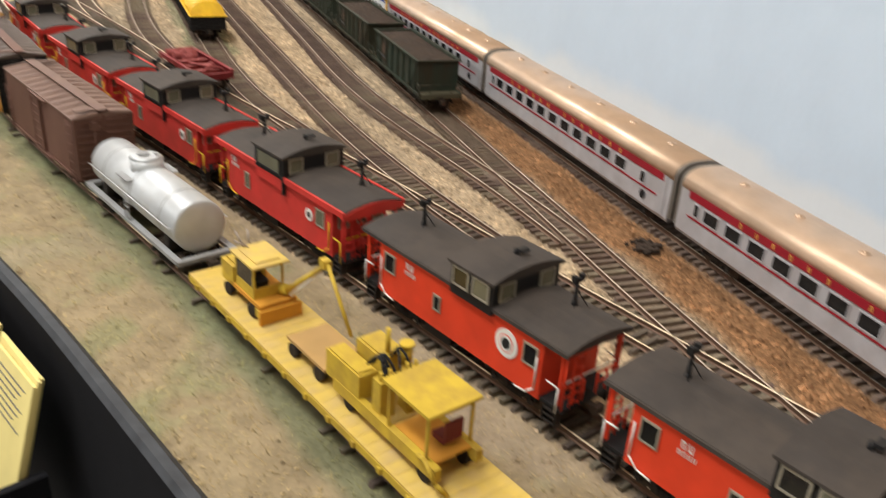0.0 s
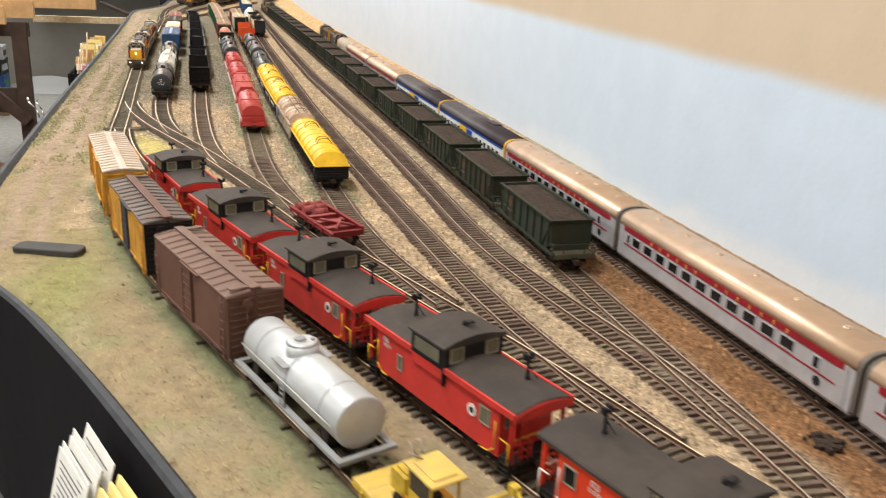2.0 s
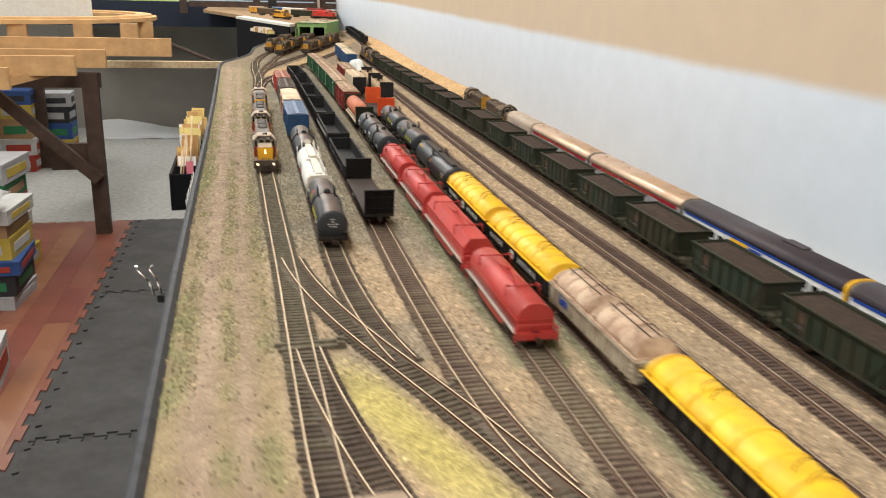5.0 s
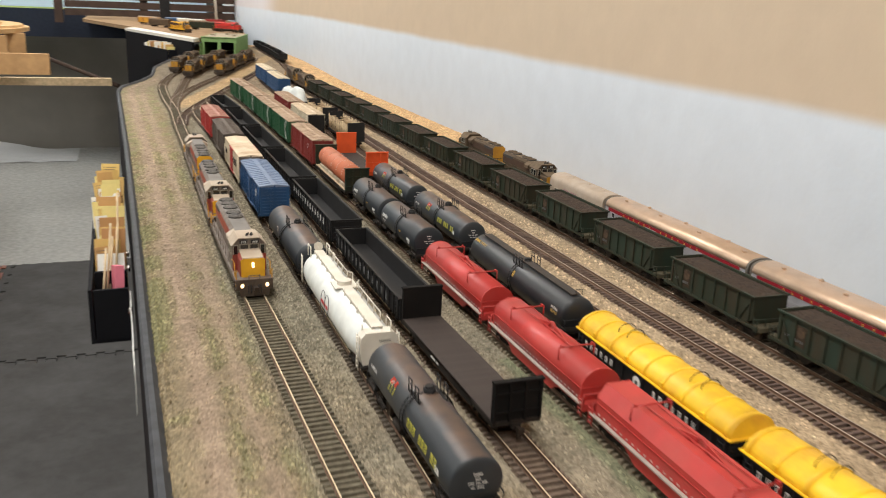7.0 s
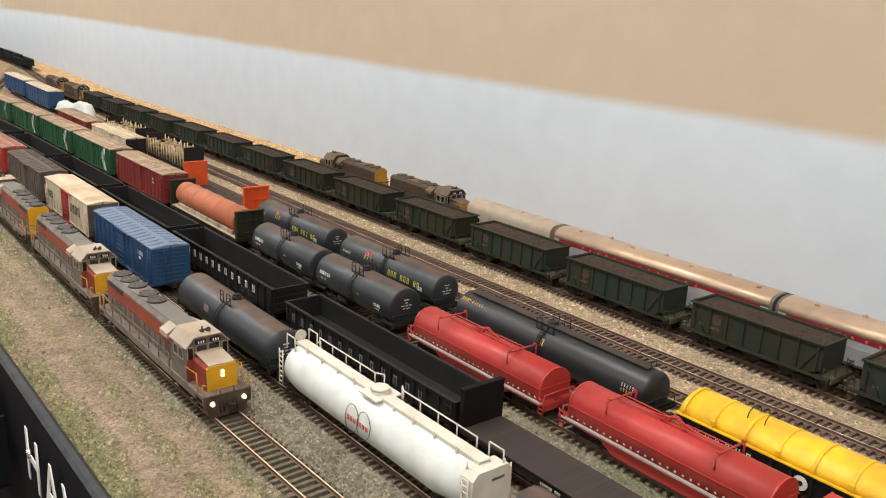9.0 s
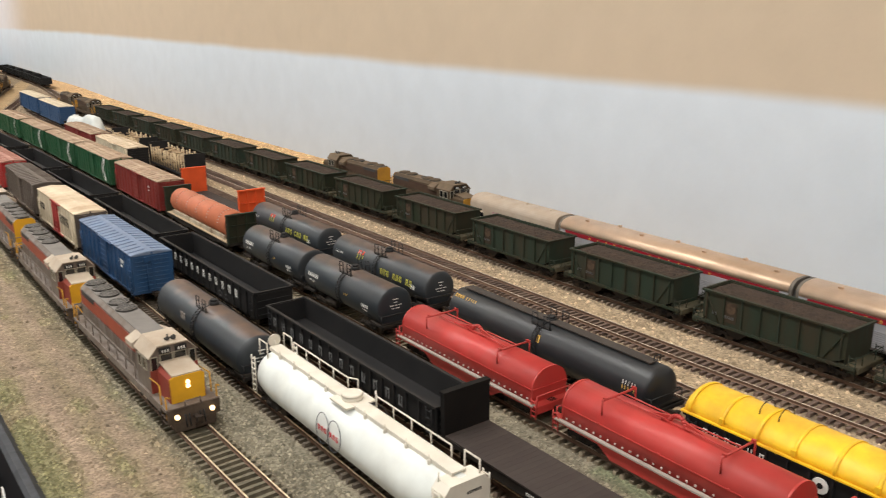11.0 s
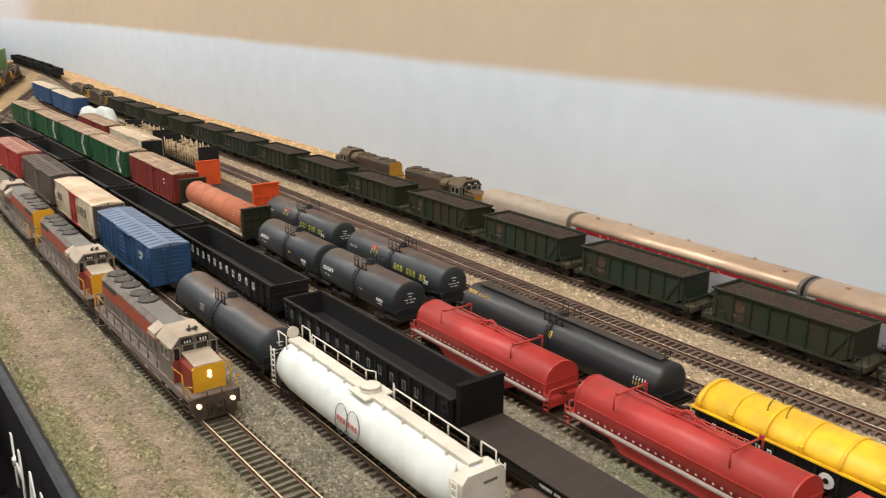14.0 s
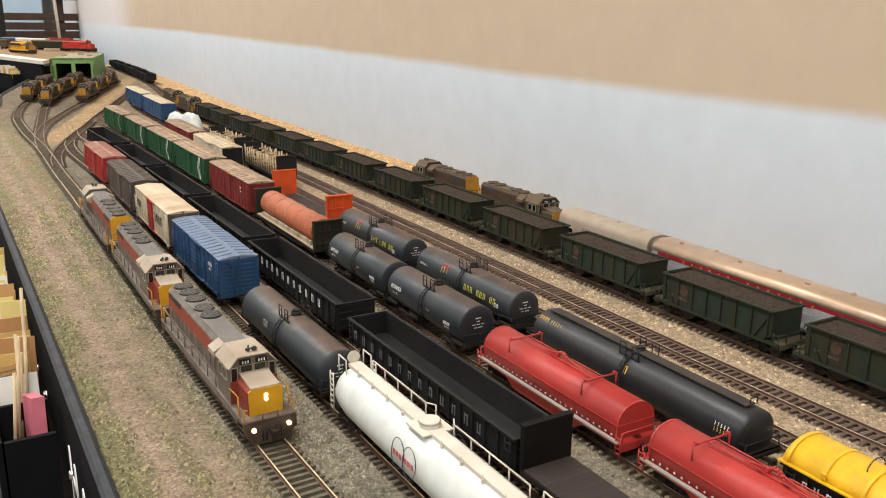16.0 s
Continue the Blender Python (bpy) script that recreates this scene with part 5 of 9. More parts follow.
def build_white_tank():
    th = thing("tank_car", "long white gas tank car with top walkway, railings and two-circle emblem", "tank car", "tank cars")
    L, r, z = 0.230, 0.0168, 0.0200
    half = 0.108
    # the top runs level; the belly rises over the trucks; one end is domed, the other boxed
    near = [(half, 0.0004), (half - 0.0004, 0.0120), (half - 0.003, 0.0146), (half - 0.020, 0.0155), (half - 0.036, r), (0, r)]
    dome = [(half - 0.024, r), (half - 0.012, 0.0160), (half - 0.0075, 0.0150), (half - 0.004, 0.0128), (half - 0.002, 0.0100), (half - 0.0005, 0.0060), (half, 0.0004)]
    bm = bmesh.new()
    lathe_y(bm, [(-y, q) for y, q in near] + dome, 36, 0, z)
    for v in bm.verts:
        v.co.z += r - np.interp(v.co.y, [-half + 0.003, -half + 0.020, -half + 0.036, half - 0.024, half - 0.012], [0.0146, 0.0155, r, r, 0.0160])
    part("tank", bm, M["white"], th)
    bm = bmesh.new()
    prism(bm, [(-0.0125, 0.0110), (0.0125, 0.0110), (0.0142, 0.0200), (0.0140, 0.0325), (0.0105, 0.0366), (-0.0105, 0.0366), (-0.0140, 0.0325), (-0.0142, 0.0200)], -half - 0.001, -half + 0.010)
    part("end_housing", bm, M["cream_white"], th)
    for e in (-1, 1):
        for s in (-1, 1):
            bm = bmesh.new()
            ladder(bm, s * 0.0156, e * (half - 0.004), 0.0075, 0.0345, 0.0050, "y", 7, 0.0005)
            part("ladder", bm, M["cream_white"], th)
            bm = bmesh.new()
            if e > 0 or s > 0:
                ends = (half - 0.001, half - 0.013)
                for yy in ends:
                    rod(bm, (s * 0.0090, e * yy, z + r - 0.004), (s * 0.0090, e * yy, z + r + 0.0072), 0.0005, 6)
                rod(bm, (s * 0.0090, e * ends[0], z + r + 0.0072), (s * 0.0090, e * ends[1], z + r + 0.0072), 0.0005, 6)
            else:
                rod(bm, (s * 0.0110, e * (half - 0.008), z + r - 0.004), (s * 0.0110, e * (half - 0.008), z + r + 0.0040), 0.0005, 6)
            part("end_railing", bm, M["cream_white"], th)
    bm = bmesh.new()
    rod(bm, (0.0, half - 0.0055, z + r + 0.0052), (0.0, half - 0.0045, z + r + 0.0052), 0.0044, 18)
    rod(bm, (0.0, half - 0.0050, z + r - 0.001), (0.0, half - 0.0050, z + r + 0.0052), 0.0009, 8)
    part("brake_wheel", bm, M["cream_white"], th)
    part("walkway", B(((0, 0, z + r + 0.0014), (0.0082, 2 * half - 0.012, 0.0010)), ((-0.0040, 0, z + r + 0.0006), (0.0007, 2 * half - 0.012, 0.0024)), ((0.0040, 0, z + r + 0.0006), (0.0007, 2 * half - 0.012, 0.0024))), M["cream_white"], th, "cream top walkway")
    for e in (-1, 1):
        for k in range(4):
            y = e * (0.0225 + k * 0.0205)
            bm = B(((-0.0052, y, z + r - 0.0010), (0.0012, 0.0016, 0.0050)))
            rod(bm, (-0.0052, y, z + r), (-0.0052, y, z + r + 0.0046), 0.0003, 5)
            part("walkway_bracket", bm, M["cream_white"], th)
    bm = bmesh.new()
    for e in (-1, 1):
        ys = [e * (0.016 + k * 0.0178) for k in range(5)]
        for y in ys:
            rod(bm, (0.0066, y, z + r), (0.0066, y, z + r + 0.0072), 0.0005, 6)
        rod(bm, (0.0066, ys[0], z + r + 0.0072), (0.0066, ys[-1], z + r + 0.0072), 0.0005, 6)
        for x0, x1 in ((0.0066, 0.0100),):
            rod(bm, (x0, e * 0.016, z + r + 0.0072), (x1, e * 0.010, z + r + 0.0072), 0.0005, 6)
            rod(bm, (x1, e * 0.010, z + r + 0.0072), (x1, e * 0.010, z + r - 0.002), 0.0005, 6)
    part("handrail", bm, M["cream_white"], th)
    bm = B(((0, 0, z + r + 0.0010), (0.0200, 0.0200, 0.0010)))
    rod(bm, (0, 0, z + r), (0, 0, z + r + 0.0042), 0.0062, 24)
    rod(bm, (0, 0, z + r + 0.0042), (0, 0, z + r + 0.0054), 0.0066, 24, 0.0058)
    part("manway", bm, M["cream_white"], th)
    for s in (-1, 1):
        a = math.radians(6)
        for y in (0.0068, -0.0068):
            bm = bmesh.new()
            for i in range(28):
                p0, p1 = [2 * math.pi * (i + q) / 28 for q in (0, 1)]
                f = lambda p: (0.0, 0.0074 * math.cos(p), 0.0094 * math.sin(p))
                rod(bm, f(p0), f(p1), 0.00026, 4)
            o = part("emblem_ring", bm, M["ring_grey"], th)
            o.matrix_basis = Matrix.Translation((s * (r + 0.0002) * math.cos(a), y, z + r * math.sin(a))) @ Matrix.Rotation(-s * a, 4, "Y")
            lettering(th, "AOL", s * (r * math.cos(a) + 0.0005), y - s * 0.0036, z + r * 0.08, 0.0034, "letter_red", 0.12)
    bm = B(((0, 0, 0.0085), (0.0055, L - 0.02, 0.003)))
    for e in (-1, 1):
        box(bm, (0, e * (half - 0.004), 0.0105), (0.0290, 0.018, 0.0020))
        prism(bm, [(-0.011, 0.0090), (0.011, 0.0090), (0.0095, 0.0140), (0, 0.0105), (-0.0095, 0.0140)], e * (half - 0.024) - 0.004, e * (half - 0.024) + 0.004)
    part("frame", bm, M["under"], th)
    lettering(th, "IIIIII", 0.0, -half - 0.0013, 0.0300, 0.0016, "black").matrix_basis = Matrix.Rotation(math.radians(90), 4, "Z") @ Matrix.Translation((-half - 0.0013, half + 0.0013, 0))
    trucks(th, half - 0.022)
    couplers(th, L / 2)
    return th


place(build_white_tank(), "spur_2", 1.871, 2.101)


# ---- hopper cars ----
def build_hopper():
    th = thing("hopper_car", "grimy dark green open hopper heaped with brown-black coal", "hopper car", "hopper train")
    L, w, z0, zt = 0.147, 0.0352, 0.0165, 0.0396
    tl = 0.121            # length along the top
    bl = 0.096            # length along the floor
    bm = bmesh.new()
    q = [(-tl / 2, zt), (tl / 2, zt), (tl / 2, 0.0190), (bl / 2, 0.0125), (-bl / 2, 0.0125), (-tl / 2, 0.0190)]
    for s in (-1, 1):
        a = [bm.verts.new((s * w / 2, y, z)) for y, z in q]
        b = [bm.verts.new((s * (w / 2 - 0.0012), y, z)) for y, z in q]
        bm.faces.new(a), bm.faces.new(b[::-1])
        for i in range(6):
            bm.faces.new((a[i], a[(i + 1) % 6], b[(i + 1) % 6], b[i]))
    for e in (-1, 1):
        box(bm, (0, e * (tl / 2 - 0.0006), (zt + 0.0135) / 2), (w - 0.0024, 0.0012, zt - 0.0135))
        v = [(-w / 2 + 0.001, e * (tl / 2), 0.0262), (w / 2 - 0.001, e * (tl / 2), 0.0262), (w / 2 - 0.001, e * bl * 0.25, 0.0130), (-w / 2 + 0.001, e * bl * 0.25, 0.0130)]
        bm.faces.new([bm.verts.new(p) for p in v])
    part("body", bm, M["green_hop"], th)
    for s in (-1, 1):
        for k in range(8):
            y = -tl / 2 + 0.004 + (tl - 0.008) * k / 7
            part("side_rib", B(((s * (w / 2 + 0.0008), y, (zt + 0.0150) / 2), (0.0012, 0.0011, zt - 0.0150 - (0.004 if k in (0, 7) else 0)))), M["green_hop"], th)
        part("top_chord", B(((s * (w / 2 + 0.0006), 0, zt + 0.0002), (0.0026, tl + 0.002, 0.0014))), M["green_hop"], th)
        part("side_sill", B(((s * (w / 2 + 0.0003), 0, 0.0134), (0.0018, L - 0.010, 0.0022))), M["green_hop"], th)
        for e in (-1, 1):
            bm = bmesh.new()
            rod(bm, (s * (w / 2 + 0.0006), e * (tl / 2 - 0.002), zt - 0.001), (s * (w / 2 + 0.0006), e * (tl / 2 - 0.016), 0.0150), 0.0005, 5)
            part("end_brace", bm, M["green_hop"], th)
            bm = bmesh.new()
            ladder(bm, s * (w / 2 + 0.0008), e * (L / 2 - 0.0075), 0.0090, 0.0235, 0.0050, "y", 4)
            rod(bm, (s * (w / 2 - 0.001), e * (L / 2 - 0.005), 0.0222), (0, e * (L / 2 - 0.005), 0.0222), 0.0004, 5)
            rod(bm, (s * 0.0090, e * (L / 2 - 0.005), 0.0222), (s * 0.0090, e * (L / 2 - 0.005), 0.0140), 0.0004, 5)
            part("grab_iron", bm, M["green_hop"], th)
    for e in (-1, 1):
        part("top_chord", B(((0, e * (tl / 2 + 0.0004), zt + 0.0002), (w + 0.003, 0.0020, 0.0014))), M["green_hop"], th)
        part("end_platform", B(((0, e * (L / 2 - 0.0110), 0.0142), (w - 0.003, 0.0150, 0.0012)), ((0, e * (L / 2 - 0.0038), 0.0125), (w - 0.001, 0.0014, 0.0036))), M["platform_dust"], th, "dusty end platform")
    for y in (-0.031, 0.0, 0.031):
        bm = bmesh.new()
        for s in (-1, 1):
            a = [(s * 0.002, y - 0.012, 0.0128), (s * 0.0155, y - 0.012, 0.0128), (s * 0.0155, y + 0.012, 0.0128), (s * 0.002, y + 0.012, 0.0128)]
            b = [(s * 0.004, y - 0.003, 0.0045), (s * 0.0135, y - 0.003, 0.0045), (s * 0.0135, y + 0.003, 0.0045), (s * 0.004, y + 0.003, 0.0045)]
            va, vb = [bm.verts.new(p) for p in a], [bm.verts.new(p) for p in b]
            bm.faces.new(va), bm.faces.new(vb)
            for i in range(4):
                bm.faces.new((va[i], va[(i + 1) % 4], vb[(i + 1) % 4], vb[i]))
        part("hopper_bay", bm, M["under"], th)
    # heaped coal
    bm = bmesh.new()
    nx, ny = 14, 50
    grid = []
    for j in range(ny + 1):
        row = []
        for i in range(nx + 1):
            u, v = i / nx * 2 - 1, j / ny * 2 - 1
            h = 0.0022 * (1 - u * u) * (1 - abs(v) ** 6) + 0.0009 * noise.noise((u * 9, v * 34, 2)) + 0.0006 * noise.noise((u * 25, v * 90, 5))
            row.append(bm.verts.new((u * (w / 2 - 0.0013), v * (tl / 2 - 0.0013), zt - 0.0012 + h)))
        grid.append(row)
    for j in range(ny):
        for i in range(nx):
            bm.faces.new((grid[j][i], grid[j][i + 1], grid[j + 1][i + 1], grid[j + 1][i]))
    part("coal_load", bm, M["coal"], th, "brown-black heaped coal")
    disc(th, "herald", -(w / 2 + 0.0004), tl / 2 - 0.026, 0.0295, 0.0046, "faded_mark")
    part("herald_panel", B(((-(w / 2 + 0.0002), tl / 2 - 0.026, 0.0262), (0.0003, 0.0110, 0.0170))), M["grime_panel"], th, "rust-brown panel round the herald")
    lettering(th, "AC", -(w / 2 + 0.0004), tl / 2 - 0.010, 0.0225, 0.0026, "faded_white")
    lettering(th, "IIII", -(w / 2 + 0.0005), tl / 2 - 0.0215, 0.0220, 0.0024, "faded_white")
    part("underframe", B(((0, 0, 0.0105), (0.005, L - 0.006, 0.003))), M["under"], th)
    trucks(th, L / 2 - 0.024)
    couplers(th, L / 2 - 0.001)
    return th


M["grime_panel"] = mat("rust_brown_grime", (0.036, 0.028, 0.019), 0.7, dirt=(0.06, 0.038, 0.022), dirt_amt=0.6)
M["platform_dust"] = mat("dusty_green_platform", (0.060, 0.058, 0.036), 0.75, dirt=(0.13, 0.10, 0.065), dirt_amt=0.7)
M["faded_white"] = mat("worn_white_lettering", (0.15, 0.15, 0.15), 0.7, var=0.4, scale=300)
M["faded_mark"] = mat("faded_marking", (0.062, 0.040, 0.026), 0.7, var=0.4, scale=300)
hop = build_hopper()
HOP_Y = [0.8120 + 0.1465 * k for k in range(4)] + [1.2465 + 0.1518 * k for k in range(1, 17)]
place(hop, "hopper", HOP_Y[0], HOP_Y[0] + 0.149)
for y in HOP_Y[1:]:
    again(hop, "hopper", y, y + 0.149)


# ---- coaches ----
M["coach_blue_roof"] = mat("dark_violet_roof", (0.040, 0.032, 0.040), 0.4, dirt=(0.09, 0.07, 0.07), dirt_amt=0.4)
M["coach_white"] = mat("coach_white", (0.66, 0.66, 0.66), 0.45, dirt=(0.4, 0.36, 0.3), dirt_amt=0.2)
M["coach_blue"] = mat("coach_blue", (0.02, 0.06, 0.30), 0.45)
M["coach_yellow"] = mat("coach_yellow", (0.78, 0.42, 0.02), 0.45)
M["dark_grey"] = mat("dark_grey_metal", (0.16, 0.14, 0.12), 0.55, 0.2, dirt=(0.1, 0.08, 0.06), dirt_amt=0.4)


def build_coach(kind, label):
    th = thing("passenger_coach", label, "coach", "passenger train")
    L, w, z0, ze, top = 0.2765, 0.0335, 0.0088, 0.0356, 0.0464
    bl = L - 0.008
    body = {"silver": "silver_car", "baggage": "silver_car", "blue": "coach_white"}[kind]
    roof = {"silver": "gold_roof", "baggage": "gold_roof", "blue": "coach_blue_roof"}[kind]
    bm = bmesh.new()
    prism(bm, [(-w / 2 + 0.001, z0), (w / 2 - 0.001, z0), (w / 2, z0 + 0.002), (w / 2, ze), (-w / 2, ze), (-w / 2, z0 + 0.002)], -bl / 2, bl / 2)
    part("body", bm, M[body], th)
    n = 16
    prof = []
    for i in range(n + 1):
        a = math.pi * i / n
        ca, sa = math.cos(a), math.sin(a)
        prof.append(((w / 2 + 0.0003) * abs(ca) ** 0.75 * (1 if ca >= 0 else -1), ze + (top - ze) * sa ** 0.8))
    bm = bmesh.new()
    prism(bm, prof, -bl / 2, bl / 2, True)
    part("roof", bm, M[roof], th)
    for e in (-1, 1):
        bm = bmesh.new()
        outer = [(x * 0.97, z + 0.0) for x, z in prof]
        ring = [(w * 0.485, 0.012)] + [(x, z) for x, z in outer] + [(-w * 0.485, 0.012)]
        inner = [(x * 0.80, 0.012 + (z - 0.012) * 0.88) for x, z in ring]
        for y0, y1 in ((e * bl / 2, e * (bl / 2 + 0.0030)),):
            A = [bm.verts.new((x, y0, z)) for x, z in ring]
            Bv = [bm.verts.new((x, y1, z)) for x, z in ring]
            C = [bm.verts.new((x, y1, z)) for x, z in inner]
            D = [bm.verts.new((x, y0, z)) for x, z in inner]
            for i in range(len(ring) - 1):
                bm.faces.new((A[i], A[i + 1], Bv[i + 1], Bv[i]))
                bm.faces.new((Bv[i], Bv[i + 1], C[i + 1], C[i]))
                bm.faces.new((C[i], C[i + 1], D[i + 1], D[i]))
        part("end_shroud", bm, M["coach_yellow"] if kind == "blue" and e < 0 else M["dark_grey"], th, "yellow end band" if kind == "blue" and e < 0 else "")
        part("end_door", B(((0, e * (bl / 2 + 0.0004), 0.0240), (0.0100, 0.0008, 0.0250))), M["dark_grey"], th)
    wins = []
    if kind == "silver":
        for s in (-1, 1):
            part("letter_board", B(((s * (w / 2 + 0.00025), 0, 0.0338), (0.0005, bl - 0.016, 0.0042))), M["stripe_red"], th, "deep red band under the roof")
            part("belt_stripe", B(((s * (w / 2 + 0.0002), 0, 0.0213), (0.0004, bl - 0.018, 0.0009))), M["stripe_red"], th)
            lettering(th, "AIOOMA OOOTOAL", s * (w / 2 + 0.0006), -s * 0.082, 0.0338, 0.0027, "gold_mark", 3.6)
            part("vestibule_door", B(((s * (w / 2 + 0.0002), -bl / 2 + 0.0085, 0.0235), (0.0005, 0.0080, 0.0240))), M["silver_car"], th)
            wins += [(s, bl / 2 - 0.016, 0.0044)] + [(s, bl / 2 - 0.029 - 0.0185 * k, 0.0125) for k in range(11)] + [(s, -bl / 2 + 0.0290, 0.0050), (s, -bl / 2 + 0.0085, 0.0046)]
            d = disc(th, "emblem", s * (w / 2 + 0.0004), -s * -0.108, 0.0165, 0.0030, "black", 7)
            d["label"] = "small black emblem"
        for k in range(6):
            bm = bmesh.new()
            rod(bm, (0, -0.105 + k * 0.042, top - 0.0006), (0, -0.105 + k * 0.042, top + 0.0006), 0.0030, 14, 0.0026)
            rod(bm, (0, -0.105 + k * 0.042, top + 0.0006), (0, -0.105 + k * 0.042, top + 0.0011), 0.0014, 10, 0.0010)
            part("roof_vent", bm, M["gold_roof"], th)
    elif kind == "baggage":
        for s in (-1, 1):
            part("letter_board", B(((s * (w / 2 + 0.00025), 0, 0.0333), (0.0005, bl - 0.016, 0.0040))), M["stripe_red"], th, "deep red band under the roof")
            lettering(th, "AIOOMA OOOTOAL", s * (w / 2 + 0.0006), -s * 0.090, 0.0330, 0.0026, "gold_mark", 3.4)
            for k in range(9):
                part("flute", B(((s * (w / 2 + 0.0002), 0, 0.0120 + 0.0016 * k), (0.0005, bl - 0.030, 0.0007))), M["silver_car"], th)
            for y in (-0.07, 0.03):
                part("baggage_door", B(((s * (w / 2 + 0.0005), y, 0.0225), (0.0010, 0.022, 0.0190))), M["silver_car"], th)
                wins.append((s, y, 0.0060))
            wins.append((s, bl / 2 - 0.02, 0.006))
        for k in range(7):
            bm = bmesh.new()
            x = 0.0045 if k % 2 else -0.0045
            box(bm, (x, -0.115 + k * 0.037, top - 0.0002), (0.0020, 0.0042, 0.0026))
            box(bm, (x, -0.115 + k * 0.037, top + 0.0012), (0.0034, 0.0026, 0.0010))
            part("roof_vent", bm, M["gold_roof"], th)
    else:
        for s in (-1, 1):
            part("blue_band", B(((s * (w / 2 + 0.00025), 0.0, 0.0345), (0.0005, bl - 0.006, 0.0024))), M["coach_blue"], th)
            part("lower_band", B(((s * (w / 2 + 0.00025), 0.0, 0.0130), (0.0005, bl - 0.006, 0.0060))), M["coach_blue"], th)
            part("yellow_panel", B(((s * (w / 2 + 0.0003), 0.020, 0.0300), (0.0006, 0.030, 0.0055))), M["coach_yellow"], th)
            part("blue_panel", B(((s * (w / 2 + 0.0003), -0.008, 0.0265), (0.0006, 0.022, 0.0110))), M["coach_blue"], th)
            wins += [(s, bl / 2 - 0.018 - 0.0155 * k, 0.0090) for k in range(16) if not -0.030 < bl / 2 - 0.018 - 0.0155 * k < 0.012]
        bm = B(((0.004, -0.04, top + 0.0006), (0.010, 0.03, 0.0016)))
        part("roof_unit", bm, M["coach_blue_roof"], th)
    for s, y, wy in wins:
        if s < 0:
            window(th, s * (w / 2 + 0.0001), y, 0.0266 if kind != "blue" else 0.0255, wy, 0.0072, s, "glass", "silver_car" if kind != "blue" else "coach_white", 0.0007)
        elif wy > 0.006:
            part("pane", B(((s * (w / 2), y, 0.0266), (0.0005, wy - 0.001, 0.0058))), M["glass"], th)
    bm = B(((0, 0, 0.0078), (0.022, 0.10, 0.0050)), ((-0.004, 0.07, 0.0080), (0.016, 0.022, 0.0045)), ((0.003, -0.068, 0.0080), (0.018, 0.020, 0.0045)))
    part("equipment_box", bm, M["under"], th)
    trucks(th, L / 2 - 0.040)
    couplers(th, L / 2 - 0.001, 0.0090)
    return th


C0, CP = 0.5565, 0.2776
SIL = "silver coach with gold-tinted roof and deep red letter band"
sc = build_coach("silver", SIL)
place(sc, "coach", C0 - 2 * CP, C0 - CP)
for k in (-1, 0, 1):
    again(sc, "coach", C0 + k * CP, C0 + (k + 1) * CP)
bc = build_coach("blue", "white and blue coach with yellow end and dark violet roof")
place(bc, "coach", C0 + 2 * CP, C0 + 3 * CP)
again(bc, "coach", C0 + 3 * CP, C0 + 4 * CP)
gc = build_coach("baggage", "silver baggage car with gold roof, roof vents and red letter band")
place(gc, "coach", C0 + 4 * CP, C0 + 5 * CP)
again(gc, "coach", C0 + 5 * CP, C0 + 6 * CP)


# ---- gondolas, coil cars and flats ----


def gondola_shell(L, w, z0, zt, t=0.0012, floor=0.0016):
    bm = bmesh.new()
    ring = lambda a, b, z: [bm.verts.new((x * a, y * b, z)) for x, y in ((-1, -1), (1, -1), (1, 1), (-1, 1))]
    rings = [ring(w / 2, L / 2, z0), ring(w / 2, L / 2, zt), ring(w / 2 - t, L / 2 - t, zt), ring(w / 2 - t, L / 2 - t, z0 + floor)]
    for a, b in zip(rings, rings[1:]):
        for i in range(4):
            bm.faces.new((a[i], a[(i + 1) % 4], b[(i + 1) % 4], b[i]))
    bm.faces.new(rings[0][::-1]), bm.faces.new(rings[3])
    return bm


def gondola_trim(th, L, w, z0, zt, m, n):
    for s in (-1, 1):
        for k in range(n):
            y = -L / 2 + 0.003 + (L - 0.006) * k / (n - 1)
            part("side_rib", B(((s * (w / 2 + 0.0007), y, (z0 + zt) / 2), (0.0015, 0.0017, zt - z0 - 0.001))), M[m], th)
        part("top_chord", B(((s * (w / 2 + 0.0004), 0, zt), (0.0026, L + 0.002, 0.0015))), M[m], th)
        part("top_chord", B(((0, s * (L / 2 + 0.0003), zt), (w - 0.002, 0.0018, 0.0015))), M[m], th)
        bm = bmesh.new()
        for k in range(4):
            box(bm, (0, s * (L / 2 + 0.0005), z0 + 0.003 + k * (zt - z0 - 0.005) / 3), (w - 0.004, 0.0012, 0.0013))
        part("end_rib", bm, M[m], th)
        for e in (-1, 1):
            bm = bmesh.new()
            ladder(bm, s * (w / 2 + 0.0014), e * (L / 2 - 0.006), z0 - 0.002, zt - 0.002, 0.0055, "y", 4)
            part("ladder", bm, M[m], th)


def build_gondola(L, label, n=16, text="", zt=0.0335, ink="white_mark"):
    th = thing("gondola", label, "gondola", "gondola row")
    w, z0 = 0.0335, 0.0105
    part("body", gondola_shell(L - 0.008, w, z0, zt), M["black"], th)
    gondola_trim(th, L - 0.008, w, z0, zt, "black", n)
    if text:
        lettering(th, text, -(w / 2 + 0.0016), L * 0.42, zt - 0.0090, 0.0070, ink, 1.14)
    underframe(th, L, w, z0 - 0.0012)
    trucks(th, L / 2 - 0.030)
    couplers(th, L / 2)
    return th


